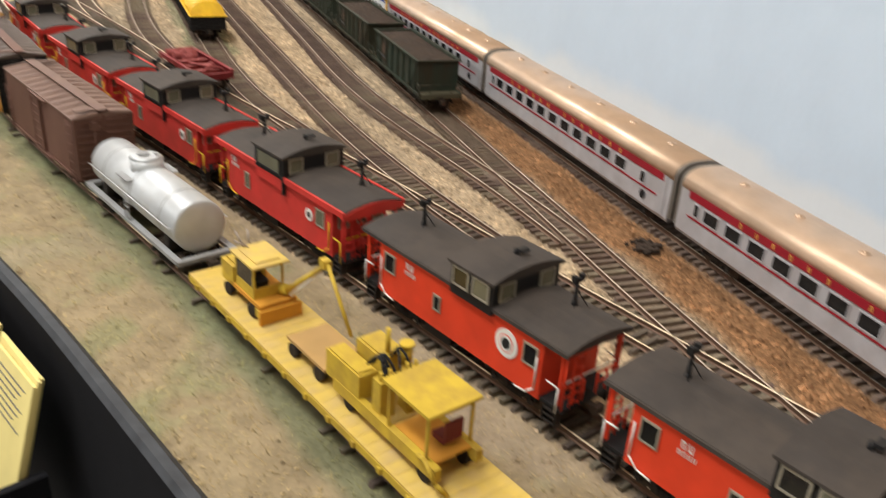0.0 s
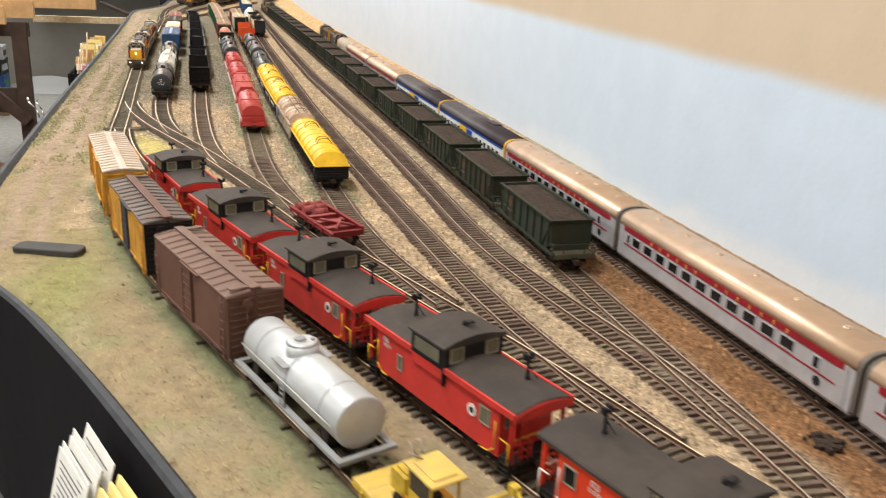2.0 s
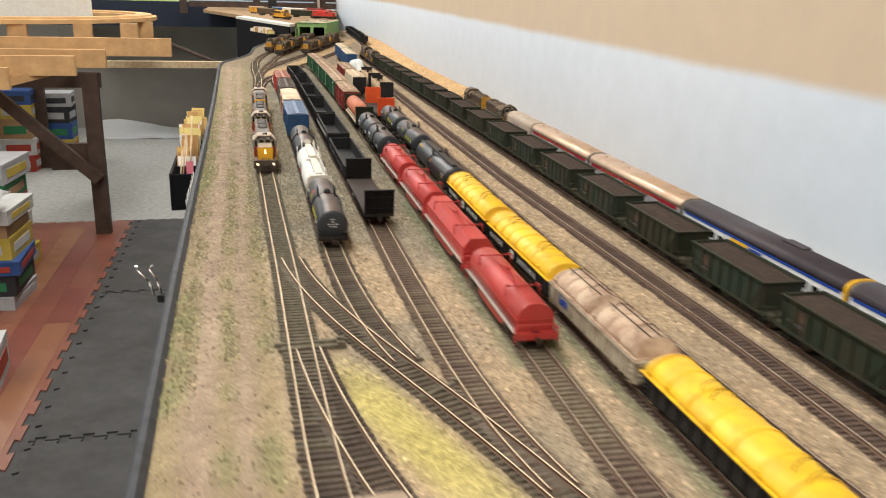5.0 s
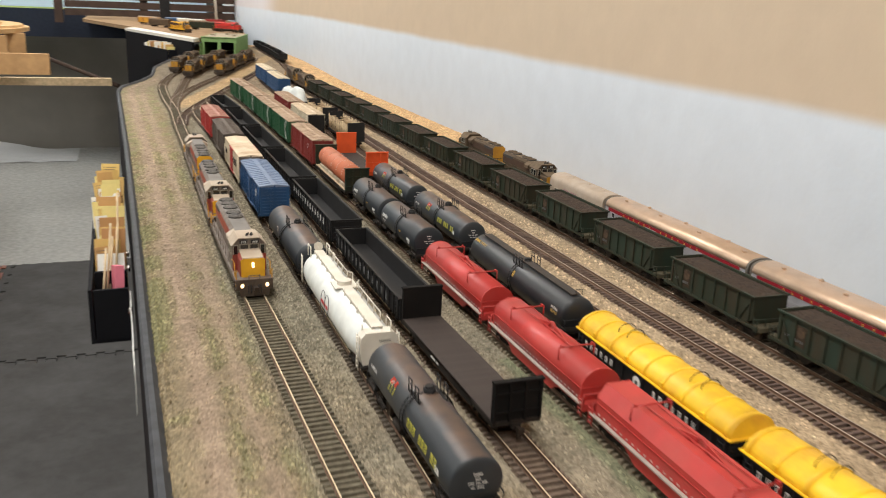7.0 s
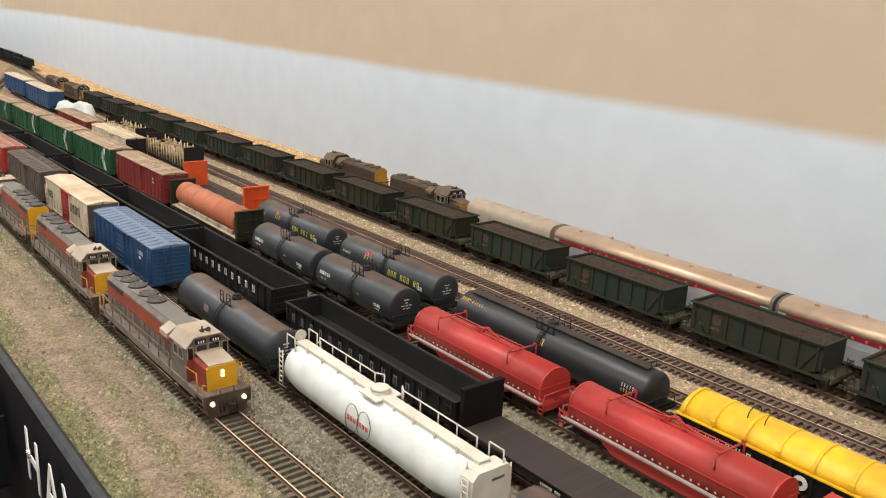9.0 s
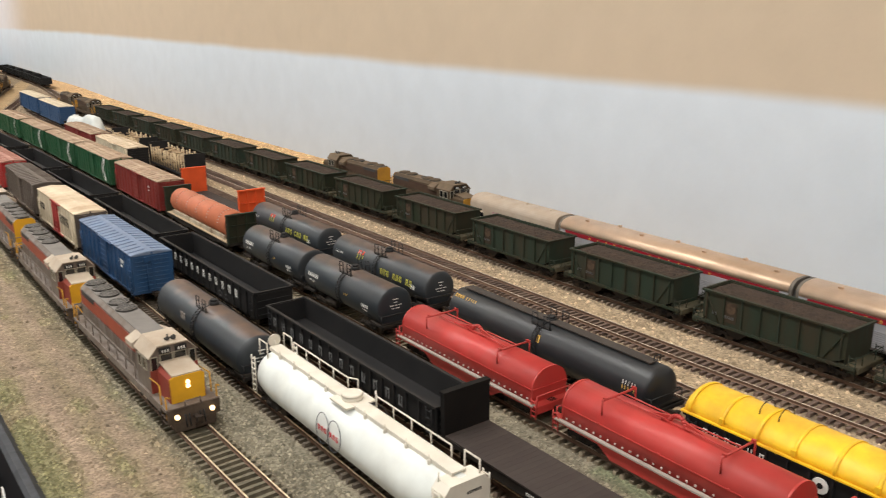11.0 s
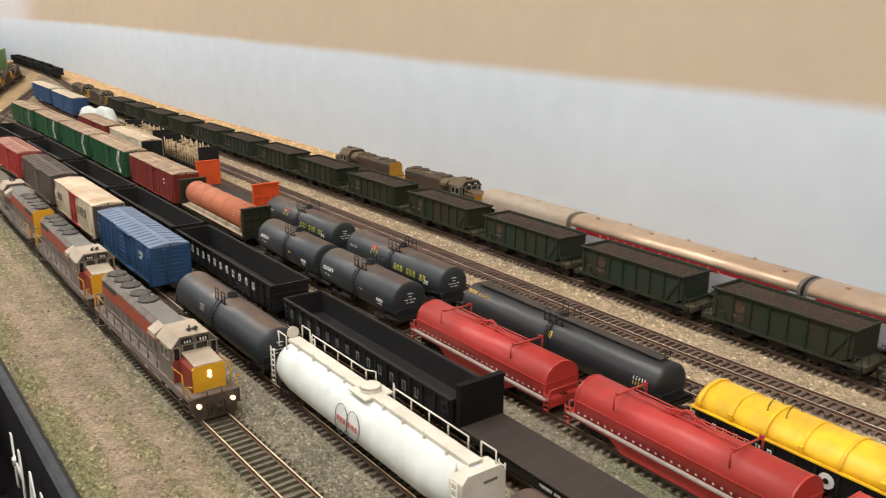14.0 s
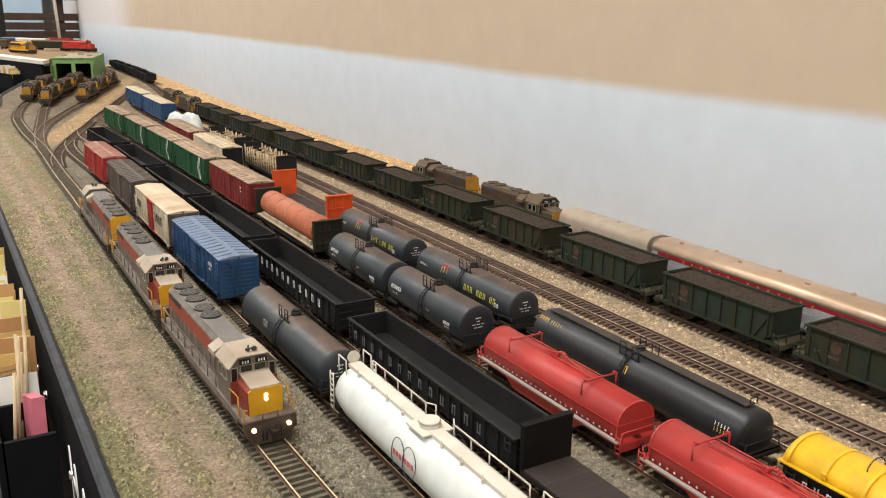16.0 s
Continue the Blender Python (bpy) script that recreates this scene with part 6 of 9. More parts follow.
G0 = build_gondola(0.236, "empty black gondola with dull faded lettering on ribbed sides", 17, "AIOOMAOOOTOAL", 0.0294, "faded_white")
place(G0, "spur_3", 1.958, 2.194)
G1 = build_gondola(0.236, "empty black gondola with white lettering along its ribbed side", 17, "AIOOMAOOOTOAL")
place(G1, "spur_3", 2.209, 2.446)
G2 = build_gondola(0.236, "empty plain black gondola with ribbed sides", 15)
place(G2, "spur_3", 2.452, 2.692)
for a, b in ((2.700, 2.940), (2.955, 3.190), (3.225, 3.460)):
    again(G2, "spur_3", a, b)
G3 = build_gondola(0.19, "black gondola standing by the far wall", 13, zt=0.032)


def build_bulkhead_flat(L, label, deck_m, head_m, head_z=0.0445, name="bulkhead_flat", inner="black"):
    th = thing(name, label, "flat car", "bulkhead flats")
    w = 0.0345
    bm = B(((0, 0, 0.0122), (w, L - 0.008, 0.0030)))
    for s in (-1, 1):
        prism(bm, [(s * w / 2, 0.0137), (s * (w / 2 - 0.0015), 0.0137), (s * (w / 2 - 0.0015), 0.0085), (s * w / 2, 0.0085)], -L * 0.30, L * 0.30)
    part("deck_frame", bm, M["under"], th)
    n = 44
    me = mesh_of("deck_plank", B(((0, 0, 0), (w - 0.001, (L - 0.012) / n - 0.00008, 0.0009))), M[deck_m])
    for k in range(n):
        shared("deck_plank", me, th, pose(0, -(L - 0.012) / 2 + (L - 0.012) * (k + 0.5) / n, 0.01415))
    for e in (-1, 1):
        hd = part("bulkhead", B(((0, e * (L / 2 - 0.0058), (0.0137 + head_z) / 2), (w, 0.0022, head_z - 0.0137))), M[head_m], th, "tall end wall")
        for x in (-0.0162, -0.0055, 0.0055, 0.0162):
            part("stiffener", B(((x, e * (L / 2 - 0.0038), (0.0137 + head_z) / 2), (0.0016, 0.0022, head_z - 0.0137))), M[head_m], hd)
        for z in (0.0200, 0.0330, 0.0460):
            if z < head_z - 0.003:
                part("stiffener", B(((0, e * (L / 2 - 0.0040), z), (w - 0.001, 0.0014, 0.0014))), M[head_m], hd)
        part("top_bar", B(((0, e * (L / 2 - 0.0048), head_z), (w + 0.001, 0.0046, 0.0016))), M[head_m], hd)
    underframe(th, L, w, 0.0088)
    trucks(th, L / 2 - 0.030)
    couplers(th, L / 2)
    return th


M["deck_dark"] = mat("dark_deck_plank", (0.042, 0.033, 0.030), 0.65, var=0.2, rnd=0.08, dirt=(0.075, 0.06, 0.053), dirt_amt=0.45, dirt_scale=25)
M["bulk_black"] = mat("flat_black_paint", (0.0075, 0.007, 0.007), 0.7, spec=0.1, dirt=(0.022, 0.018, 0.015), dirt_amt=0.4)
F1 = build_bulkhead_flat(0.198, "empty black flat car with tall bulkheads and worn plank deck", "deck_dark", "bulk_black", 0.0412)
for s in (-1, 1):
    lettering(F1, "OOOOOO OOO", s * 0.0175, -s * 0.02, 0.0115, 0.0017, "white_mark")
place(F1, "spur_3", 1.762, 1.960)
F2 = build_bulkhead_flat(0.209, "flat car with dark green bulkheads carrying a big orange pipe", "galv", "green_hop", 0.0450)
place(F2, "spur_4", 2.441, 2.650)
F3 = build_bulkhead_flat(0.205, "empty flat car with bright orange end bulkheads", "deck_dark", "bulk_orange", 0.0490)
place(F3, "spur_5", 2.541, 2.746)


M["rivet"] = mat("dusty_pale_rivet", (0.52, 0.42, 0.38), 0.6)


def build_pipe():
    th = thing("pipe_load", "dusty orange steel pipe lying on a flat car", "pipe")
    bm = bmesh.new()
    half, r = 0.086, 0.0150
    lathe_y(bm, [(half, r - 0.001), (half - 0.0004, r), (-half + 0.0004, r), (-half, r - 0.001)], 32, 0, 0.0148 + r)
    part("pipe", bm, M["orange"], th)
    for k in range(5):
        bm = bmesh.new()
        y = -0.066 + k * 0.033
        lathe_y(bm, [(y - 0.0005, r + 0.0003), (y + 0.0005, r + 0.0003)], 32, 0, 0.0148 + r)
        st = part("strap", bm, M["orange"], th)
        bm = bmesh.new()
        for i in range(14):
            a = math.radians(8 + i * 12.6)
            box(bm, ((r + 0.0004) * math.cos(a), y - 0.0030, 0.0148 + r + (r + 0.0004) * math.sin(a)), (0.0007, 0.0016, 0.0007))
        part("riveted_strip", bm, M["rivet"], st, "pale worn rivets")
    for s in (-1, 1):
        part("chock", B(((s * 0.0125, 0, 0.0170), (0.0030, 0.165, 0.0045))), M["cream"], th)
    return th


place(build_pipe(), "spur_4", 2.441, 2.650)


def coil_cover(L, w, z0, zt, bands, m, th, rim=True, hip=0.006):
    """A rounded cover in segments with raised bands, sloped ends and a flared rim."""
    def prof(k):
        n = 14
        p = [(w / 2 * k, z0)]
        for i in range(n + 1):
            a = math.radians(14 + (180 - 28) * i / n)
            p.append((w / 2 * k * math.cos(a) / math.cos(math.radians(14)) * 0.985, z0 + (zt - z0) * (0.30 + 0.70 * (math.sin(a) - math.sin(math.radians(14))) / (1 - math.sin(math.radians(14)))) + (k - 1) * 0.012))
        return p + [(-w / 2 * k, z0)]
    bm = bmesh.new()
    p = prof(1.0)
    ends = []
    for e in (-1, 1):
        ends.append([bm.verts.new((x, e * (L / 2 - hip * (z - z0) / (zt - z0)), z)) for x, z in p])
        bm.faces.new(ends[-1])
    for i in range(len(p)):
        bm.faces.new((ends[0][i], ends[1][i], ends[1][(i + 1) % len(p)], ends[0][(i + 1) % len(p)])).smooth = True
    cv = part("cover", bm, M[m], th)
    for i in range(bands):
        y = -L / 2 + hip + 0.002 + (L - 2 * hip - 0.004) * i / (bands - 1)
        bm = bmesh.new()
        prism(bm, prof(1.03 if i % 2 else 1.045), y - 0.0011, y + 0.0011, True)
        part("cover_band", bm, M[m], cv)
        if i % 2:
            for s in (-1, 1):
                part("band_lug", B(((s * (w / 2 + 0.0004), y, z0 + (zt - z0) * 0.30), (0.0022, 0.0026, 0.0030))), M[m], cv)
    if rim:
        bm = bmesh.new()
        for s in (-1, 1):
            box(bm, (s * (w / 2 + 0.0006), 0, z0 + 0.0005), (0.0024, L + 0.003, 0.0010))
            box(bm, (0, s * (L / 2 + 0.0008), z0 + 0.0005), (w - 0.0006, 0.0016, 0.0010))
        part("cover_rim", bm, M[m], cv)
    return cv


def build_yellow_gon(L, lettered, label):
    th = thing("covered_gondola", label, "gondola", "coil gondolas")
    w, z0, zt = 0.0330, 0.0095, 0.0225
    part("body", gondola_shell(L - 0.008, w, z0, zt), M["black"], th)
    gondola_trim(th, L - 0.008, w, z0, zt, "black", 15)
    cv = coil_cover(L - 0.006, w + 0.0010, zt + 0.0010, 0.0376, 9, "yellow_cov", th, True, 0.002 if lettered else 0.006)
    for y in (-0.045, 0.045):
        for dy in (-0.006, 0.006):
            bm = bmesh.new()
            pts = [(0.0078 * math.cos(math.pi * i / 8), y + dy, 0.0362 + 0.0062 * math.sin(math.pi * i / 8)) for i in range(9)]
            for p, q in zip(pts, pts[1:]):
                rod(bm, p, q, 0.00035, 5)
            part("lifting_hoop", bm, M["under"], cv)
    if lettered:
        lettering(th, "AIOOMA", -(w / 2 + 0.0016), L * 0.40, 0.0165, 0.0048, "white_mark", 0.6)
        lettering(th, "OOOTOAL", -(w / 2 + 0.0016), -L * 0.08, 0.0165, 0.0048, "white_mark", 0.6)
        disc(th, "herald", -(w / 2 + 0.0017), 0.006, 0.0162, 0.0046, "white_mark")
        disc(th, "herald_centre", -(w / 2 + 0.0019), 0.006, 0.0162, 0.0018, "black", 7)
    underframe(th, L, w, z0 - 0.0012)
    trucks(th, L / 2 - 0.026)
    couplers(th, L / 2)
    return th


YG = build_yellow_gon(0.196, True, "black gondola with a bright yellow segmented cover")
place(YG, "spur_5", 1.683, 1.885)
again(YG, "spur_5", 1.484, 1.682)
place(build_yellow_gon(0.218, False, "black gondola with a rust-stained yellow segmented cover"), "spur_5", 1.090, 1.306)


def build_cream_coil():
    th = thing("coil_car", "rust-stained cream coil car with two hoods and ribbed sides", "coil car", "coil gondolas")
    L, w, z0, zt = 0.176, 0.0340, 0.0090, 0.0250
    part("body", gondola_shell(L - 0.008, w, z0, zt), M["cream"], th)
    gondola_trim(th, L - 0.008, w, z0, zt, "cream", 18)
    for e in (-1, 1):
        o = coil_cover(0.0800, w - 0.001, zt + 0.001, 0.0390, 4, "cream_top", th)
        o.location = (0, e * 0.0415, 0)
        bm = bmesh.new()
        for s in (-1, 1):
            rod(bm, (s * 0.004, -0.034, 0.0397), (s * 0.004, 0.034, 0.0397), 0.0004, 5)
        for y in (-0.02, 0.02):
            pts = [(0.0078 * math.cos(math.pi * i / 8), y, 0.0380 + 0.0055 * math.sin(math.pi * i / 8)) for i in range(9)]
            for p, q in zip(pts, pts[1:]):
                rod(bm, p, q, 0.00035, 5)
        part("lifting_hoop", bm, M["under"], o)
    bm = B(((-(w / 2 + 0.0017), 0.0555, 0.0195), (0.0004, 0.0016, 0.0085)), ((-(w / 2 + 0.0017), 0.0515, 0.0180), (0.0004, 0.0050, 0.0050)), ((-(w / 2 + 0.0017), 0.0470, 0.0200), (0.0004, 0.0014, 0.0070)), ((-(w / 2 + 0.0017), 0.0430, 0.0185), (0.0004, 0.0040, 0.0055)))
    part("emblem", bm, M["coach_blue"], th, "faded blue emblem")
    underframe(th, L, w, z0 - 0.001)
    trucks(th, L / 2 - 0.028)
    couplers(th, L / 2)
    return th


place(build_cream_coil(), "spur_5", 1.310, 1.486)


def build_red_coil(L, label, ridge=False):
    th = thing("coil_car", label, "coil car", "red coil cars")
    w, z0 = 0.0300, 0.0128
    hl = L - 0.020
    top = 0.0352
    if ridge:
        prof = [(w / 2, z0), (w / 2, 0.0262), (0.0085, top), (-0.0085, top), (-w / 2, 0.0262), (-w / 2, z0)]
    else:
        prof = [(w / 2, z0)] + [(w / 2 * math.cos(math.pi * i / 16), 0.0225 + (top - 0.0225) * math.sin(math.pi * i / 16)) for i in range(17)] + [(-w / 2, z0)]
    bm = bmesh.new()
    prism(bm, prof, -hl / 2, hl / 2, not ridge)
    hood = part("hood", bm, M["red_cov"], th)
    for e in (-1, 1):
        bm = bmesh.new()
        prism(bm, [(x * 1.012, z0 + (z - z0) * 1.01) for x, z in prof], e * hl / 2 - 0.0006, e * hl / 2 + 0.0006, False)
        box(bm, (0, e * (hl / 2 + 0.0009), 0.0222), (w, 0.0008, 0.0010))
        part("hood_end", bm, M["red_cov"], hood)
        bm = bmesh.new()
        y = 0.002 + e * hl * 0.275
        rod(bm, (-0.0145, y, top + 0.0024), (0.0145, y, top + 0.0024), 0.0007, 6)
        for s in (-1, 1):
            rod(bm, (s * 0.0145, y, top + 0.0030), (s * 0.0145, y, top - 0.0068), 0.0006, 6)
            box(bm, (s * 0.0125, y, top + 0.0030), (0.0014, 0.0022, 0.0020))
            rod(bm, (s * 0.0040, y, top + 0.0018), (s * 0.0030, e * 0.006, top + 0.0022), 0.0005, 6)
        part("lifting_bar", bm, M["red_cov"], hood)
    bm = bmesh.new()
    pts = [(0, 0.0056 * math.cos(math.pi * i / 10), top - 0.0010 + 0.0062 * math.sin(math.pi * i / 10)) for i in range(11)]
    for p, q in zip(pts, pts[1:]):
        rod(bm, p, q, 0.0014, 7)
    box(bm, (0, 0, top), (0.0045, 0.020, 0.0018))
    for e in (-1, 1):
        v = [(x, e * yy, top + h) for x in (-0.0006, 0.0006) for yy, h in ((0.005, 0.0040), (0.024, 0.0002), (0.005, 0.0002))]
        q = [bm.verts.new(p) for p in v]
        for f in ((0, 1, 2), (5, 4, 3), (0, 3, 4, 1), (1, 4, 5, 2), (2, 5, 3, 0)):
            bm.faces.new([q[i] for i in f])
    part("lifting_eye", bm, M["red_cov"], hood)
    for s in (-1, 1):
        bm = B(((s * (w / 2 + 0.0002), 0, 0.0222), (0.0005, hl, 0.0006)))
        for k in range(3):
            rod(bm, (s * (w / 2 - 0.0002), (k - 1) * hl * 0.3, 0.0226), (s * (w / 2 + 0.0010), (k - 1) * hl * 0.3, 0.0226), 0.0007, 6)
        part("hood_seam", bm, M["red_cov"], hood)
    # fish-belly sides with a grey sill and bright rivets
    bm = bmesh.new()
    for s in (-1, 1):
        q = [(-L / 2 + 0.006, 0.0128), (L / 2 - 0.006, 0.0128), (L / 2 - 0.006, 0.0100), (L * 0.26, 0.0095), (L * 0.20, 0.0035), (-L * 0.20, 0.0035), (-L * 0.26, 0.0095), (-L / 2 + 0.006, 0.0100)]
        a = [bm.verts.new((s * 0.0158, y, z)) for y, z in q]
        b = [bm.verts.new((s * 0.0140, y, z)) for y, z in q]
        bm.faces.new(a), bm.faces.new(b[::-1])
        for i in range(8):
            bm.faces.new((a[i], a[(i + 1) % 8], b[(i + 1) % 8], b[i]))
    box(bm, (0, 0, 0.0120), (0.0296, L - 0.014, 0.0012))
    part("side_frame", bm, M["red_cov"], th)
    for s in (-1, 1):
        part("walk_ledge", B(((s * 0.0168, 0, 0.0130), (0.0028, L - 0.012, 0.0010))), M["galv_grey"], th, "grey walkway ledge")
        bm = bmesh.new()
        for k in range(26):
            box(bm, (s * (w / 2 + 0.0004), -hl / 2 + 0.004 + k * (hl - 0.008) / 25, 0.0152), (0.0005, 0.0012, 0.0011))
        part("riveted_strip", bm, M["rivet"], th)
        for e in (-1, 1):
            bm = bmesh.new()
            ladder(bm, s * 0.0170, e * (L / 2 - 0.0060), 0.0045, 0.0180, 0.0045, "y", 4, 0.0005)
            part("ladder", bm, M["red_cov"], th)
    for e in (-1, 1):
        part("end_platform", B(((0, e * (L / 2 - 0.0075), 0.0124), (0.0310, 0.0080, 0.0012)), ((0, e * (L / 2 - 0.0040), 0.0105), (0.0325, 0.0016, 0.0050))), M["red_cov"], th)
        bm = bmesh.new()
        for s in (-1, 1):
            rod(bm, (s * 0.0150, e * (L / 2 - 0.0050), 0.0130), (s * 0.0150, e * (L / 2 - 0.0050), 0.0195), 0.0005, 5)
        rod(bm, (-0.0150, e * (L / 2 - 0.0050), 0.0195), (0.0150, e * (L / 2 - 0.0050), 0.0195), 0.0005, 5)
        part("end_railing", bm, M["red_cov"], th)
    part("centre_sill", B(((0, 0, 0.0105), (0.006, L - 0.010, 0.0050))), M["under"], th)
    trucks(th, L / 2 - 0.026)
    couplers(th, L / 2)
    return th


M["galv_grey"] = mat("dusty_grey_ledge", (0.36, 0.31, 0.27), 0.7, dirt=(0.22, 0.16, 0.12), dirt_amt=0.4)
RC = build_red_coil(0.168, "dull red coil car with rounded hood and grey side ledge")
place(RC, "spur_4", 1.945, 2.117)
again(RC, "spur_4", 1.769, 1.941)
again(RC, "spur_4", 1.396, 1.566)
place(build_red_coil(0.196, "dull red coil car with an angular ridged hood", True), "spur_4", 1.571, 1.771)


# ---- stake cars with pulpwood, and a white load ----
def build_stake_car(label):
    th = thing("pulpwood_car", label, "flat car", "pulpwood cars")
    L, w = 0.185, 0.0330
    part("deck", B(((0, 0, 0.0125), (w, L - 0.008, 0.0034))), M["black"], th)
    for e in (-1, 1):
        part("bulkhead", B(((0, e * (L / 2 - 0.0055), 0.0305), (w, 0.0022, 0.0330))), M["black"], th)
    rr = random.Random(9)
    for k in range(14):
        for s in (-1, 1):
            bm = bmesh.new()
            y = -L / 2 + 0.012 + k * (L - 0.024) / 13
            rod(bm, (s * (w / 2 - 0.0015), y, 0.0135), (s * (w / 2 - 0.001 + rr.uniform(-0.0012, 0.0012)), y + rr.uniform(-0.0015, 0.0015), 0.0420 + rr.uniform(-0.003, 0.003)), 0.0013, 6, 0.0011)
            part("stake", bm, M["pale_wood"], th)
    for k in range(70):
        bm = bmesh.new()
        y = -L / 2 + 0.010 + rr.random() * (L - 0.020)
        x = rr.uniform(-0.011, 0.011)
        z = 0.0165 + rr.random() ** 0.6 * 0.0215
        rod(bm, (x - 0.006, y, z), (x + 0.006, y + rr.uniform(-0.004, 0.004), z + rr.uniform(-0.001, 0.001)), 0.0016, 6)
        part("log", bm, M["bark"], th)
    trucks(th, L / 2 - 0.028)
    couplers(th, L / 2)
    return th


M["pale_wood"] = mat("pale_stick_wood", (0.56, 0.43, 0.27), 0.7, var=0.2)
M["bark"] = mat("log_bark", (0.40, 0.29, 0.18), 0.85, var=0.4, scale=200)
P = build_stake_car("black flat car packed with logs between pale wooden stakes")
place(P, "spur_6", 2.868, 3.055)
again(P, "spur_6", 3.095, 3.290)
c = build_bulkhead_flat(0.27, "flat car loaded under a crumpled white sheet", "deck_dark", "black", 0.020)
place(c, "spur_6", 3.43, 3.70)
bm = bmesh.new()
rows = []
for j in range(21):
    rows.append([bm.verts.new(((i - 6) * 0.0027, -0.125 + j * 0.0125, 0.0155 + (0.036 * (1 - (abs(i - 6) / 6) ** 2.5) * (np.interp(j, [0, 2, 7, 11, 20], [0.95, 1.0, 0.95, 0.62, 0.55]) + 0.12 * noise.noise((j * 0.8, i * 0.3, 3))) if 0 < i < 12 and 0 < j < 20 else 0))) for i in range(13)])
for a, b in zip(rows, rows[1:]):
    for i in range(12):
        bm.faces.new((a[i], a[i + 1], b[i + 1], b[i])).smooth = True
o = tagged(part("white_tarpaulin", bm, M["white"]), "crumpled white sheet over a load on a flat car", "tarpaulin")
place(o, "spur_6", 3.43, 3.70)


# ---- locomotives ----
M["hood_top"] = mat("sooty_grey_roof", (0.21, 0.195, 0.18), 0.6, dirt=(0.09, 0.08, 0.07), dirt_amt=0.5)
M["cab_grey"] = mat("pale_dusty_grey", (0.47, 0.40, 0.32), 0.6, dirt=(0.30, 0.22, 0.15), dirt_amt=0.65)
M["fan"] = mat("sooty_fan_grille", (0.045, 0.042, 0.040), 0.7, dirt=(0.11, 0.10, 0.09), dirt_amt=0.4)
M["loco_red"] = mat("faded_red_band", (0.32, 0.065, 0.035), 0.55, dirt=(0.2, 0.1, 0.07), dirt_amt=0.4)
M["olive"] = mat("weathered_olive_brown", (0.062, 0.044, 0.028), 0.7, dirt=(0.15, 0.10, 0.06), dirt_amt=0.6, dirt_scale=70)
M["olive_top"] = mat("dusty_brown_roof", (0.115, 0.082, 0.055), 0.75, dirt=(0.22, 0.16, 0.10), dirt_amt=0.6, dirt_scale=70)
M["rust_yellow"] = mat("grimy_yellow", (0.52, 0.26, 0.025), 0.6, dirt=(0.24, 0.12, 0.04), dirt_amt=0.6, dirt_scale=70)
M["olive_dark"] = mat("dark_brown_band", (0.055, 0.030, 0.020), 0.7, dirt=(0.13, 0.08, 0.05), dirt_amt=0.5)
M["pilot_grime"] = mat("rusty_brown_pilot", (0.11, 0.082, 0.062), 0.75, dirt=(0.035, 0.024, 0.018), dirt_amt=1.0, dirt_scale=90)
FRESH = {"hood": "grey_loco", "band": "loco_red", "top": "hood_top", "cab": "grey_loco", "roof": "cab_grey", "nose": "loco_yellow", "nose_side": "loco_maroon", "nose_top": "cab_grey",
         "sill": "grey_loco", "rail": "rust_yellow", "side_rail": "grey_loco"}
WORN = {"hood": "olive", "band": "olive_dark", "top": "olive_top", "cab": "olive", "roof": "olive_top", "nose": "rust_yellow", "nose_side": "olive", "nose_top": "olive_top",
        "sill": "olive", "rail": "rust_yellow", "side_rail": "olive"}


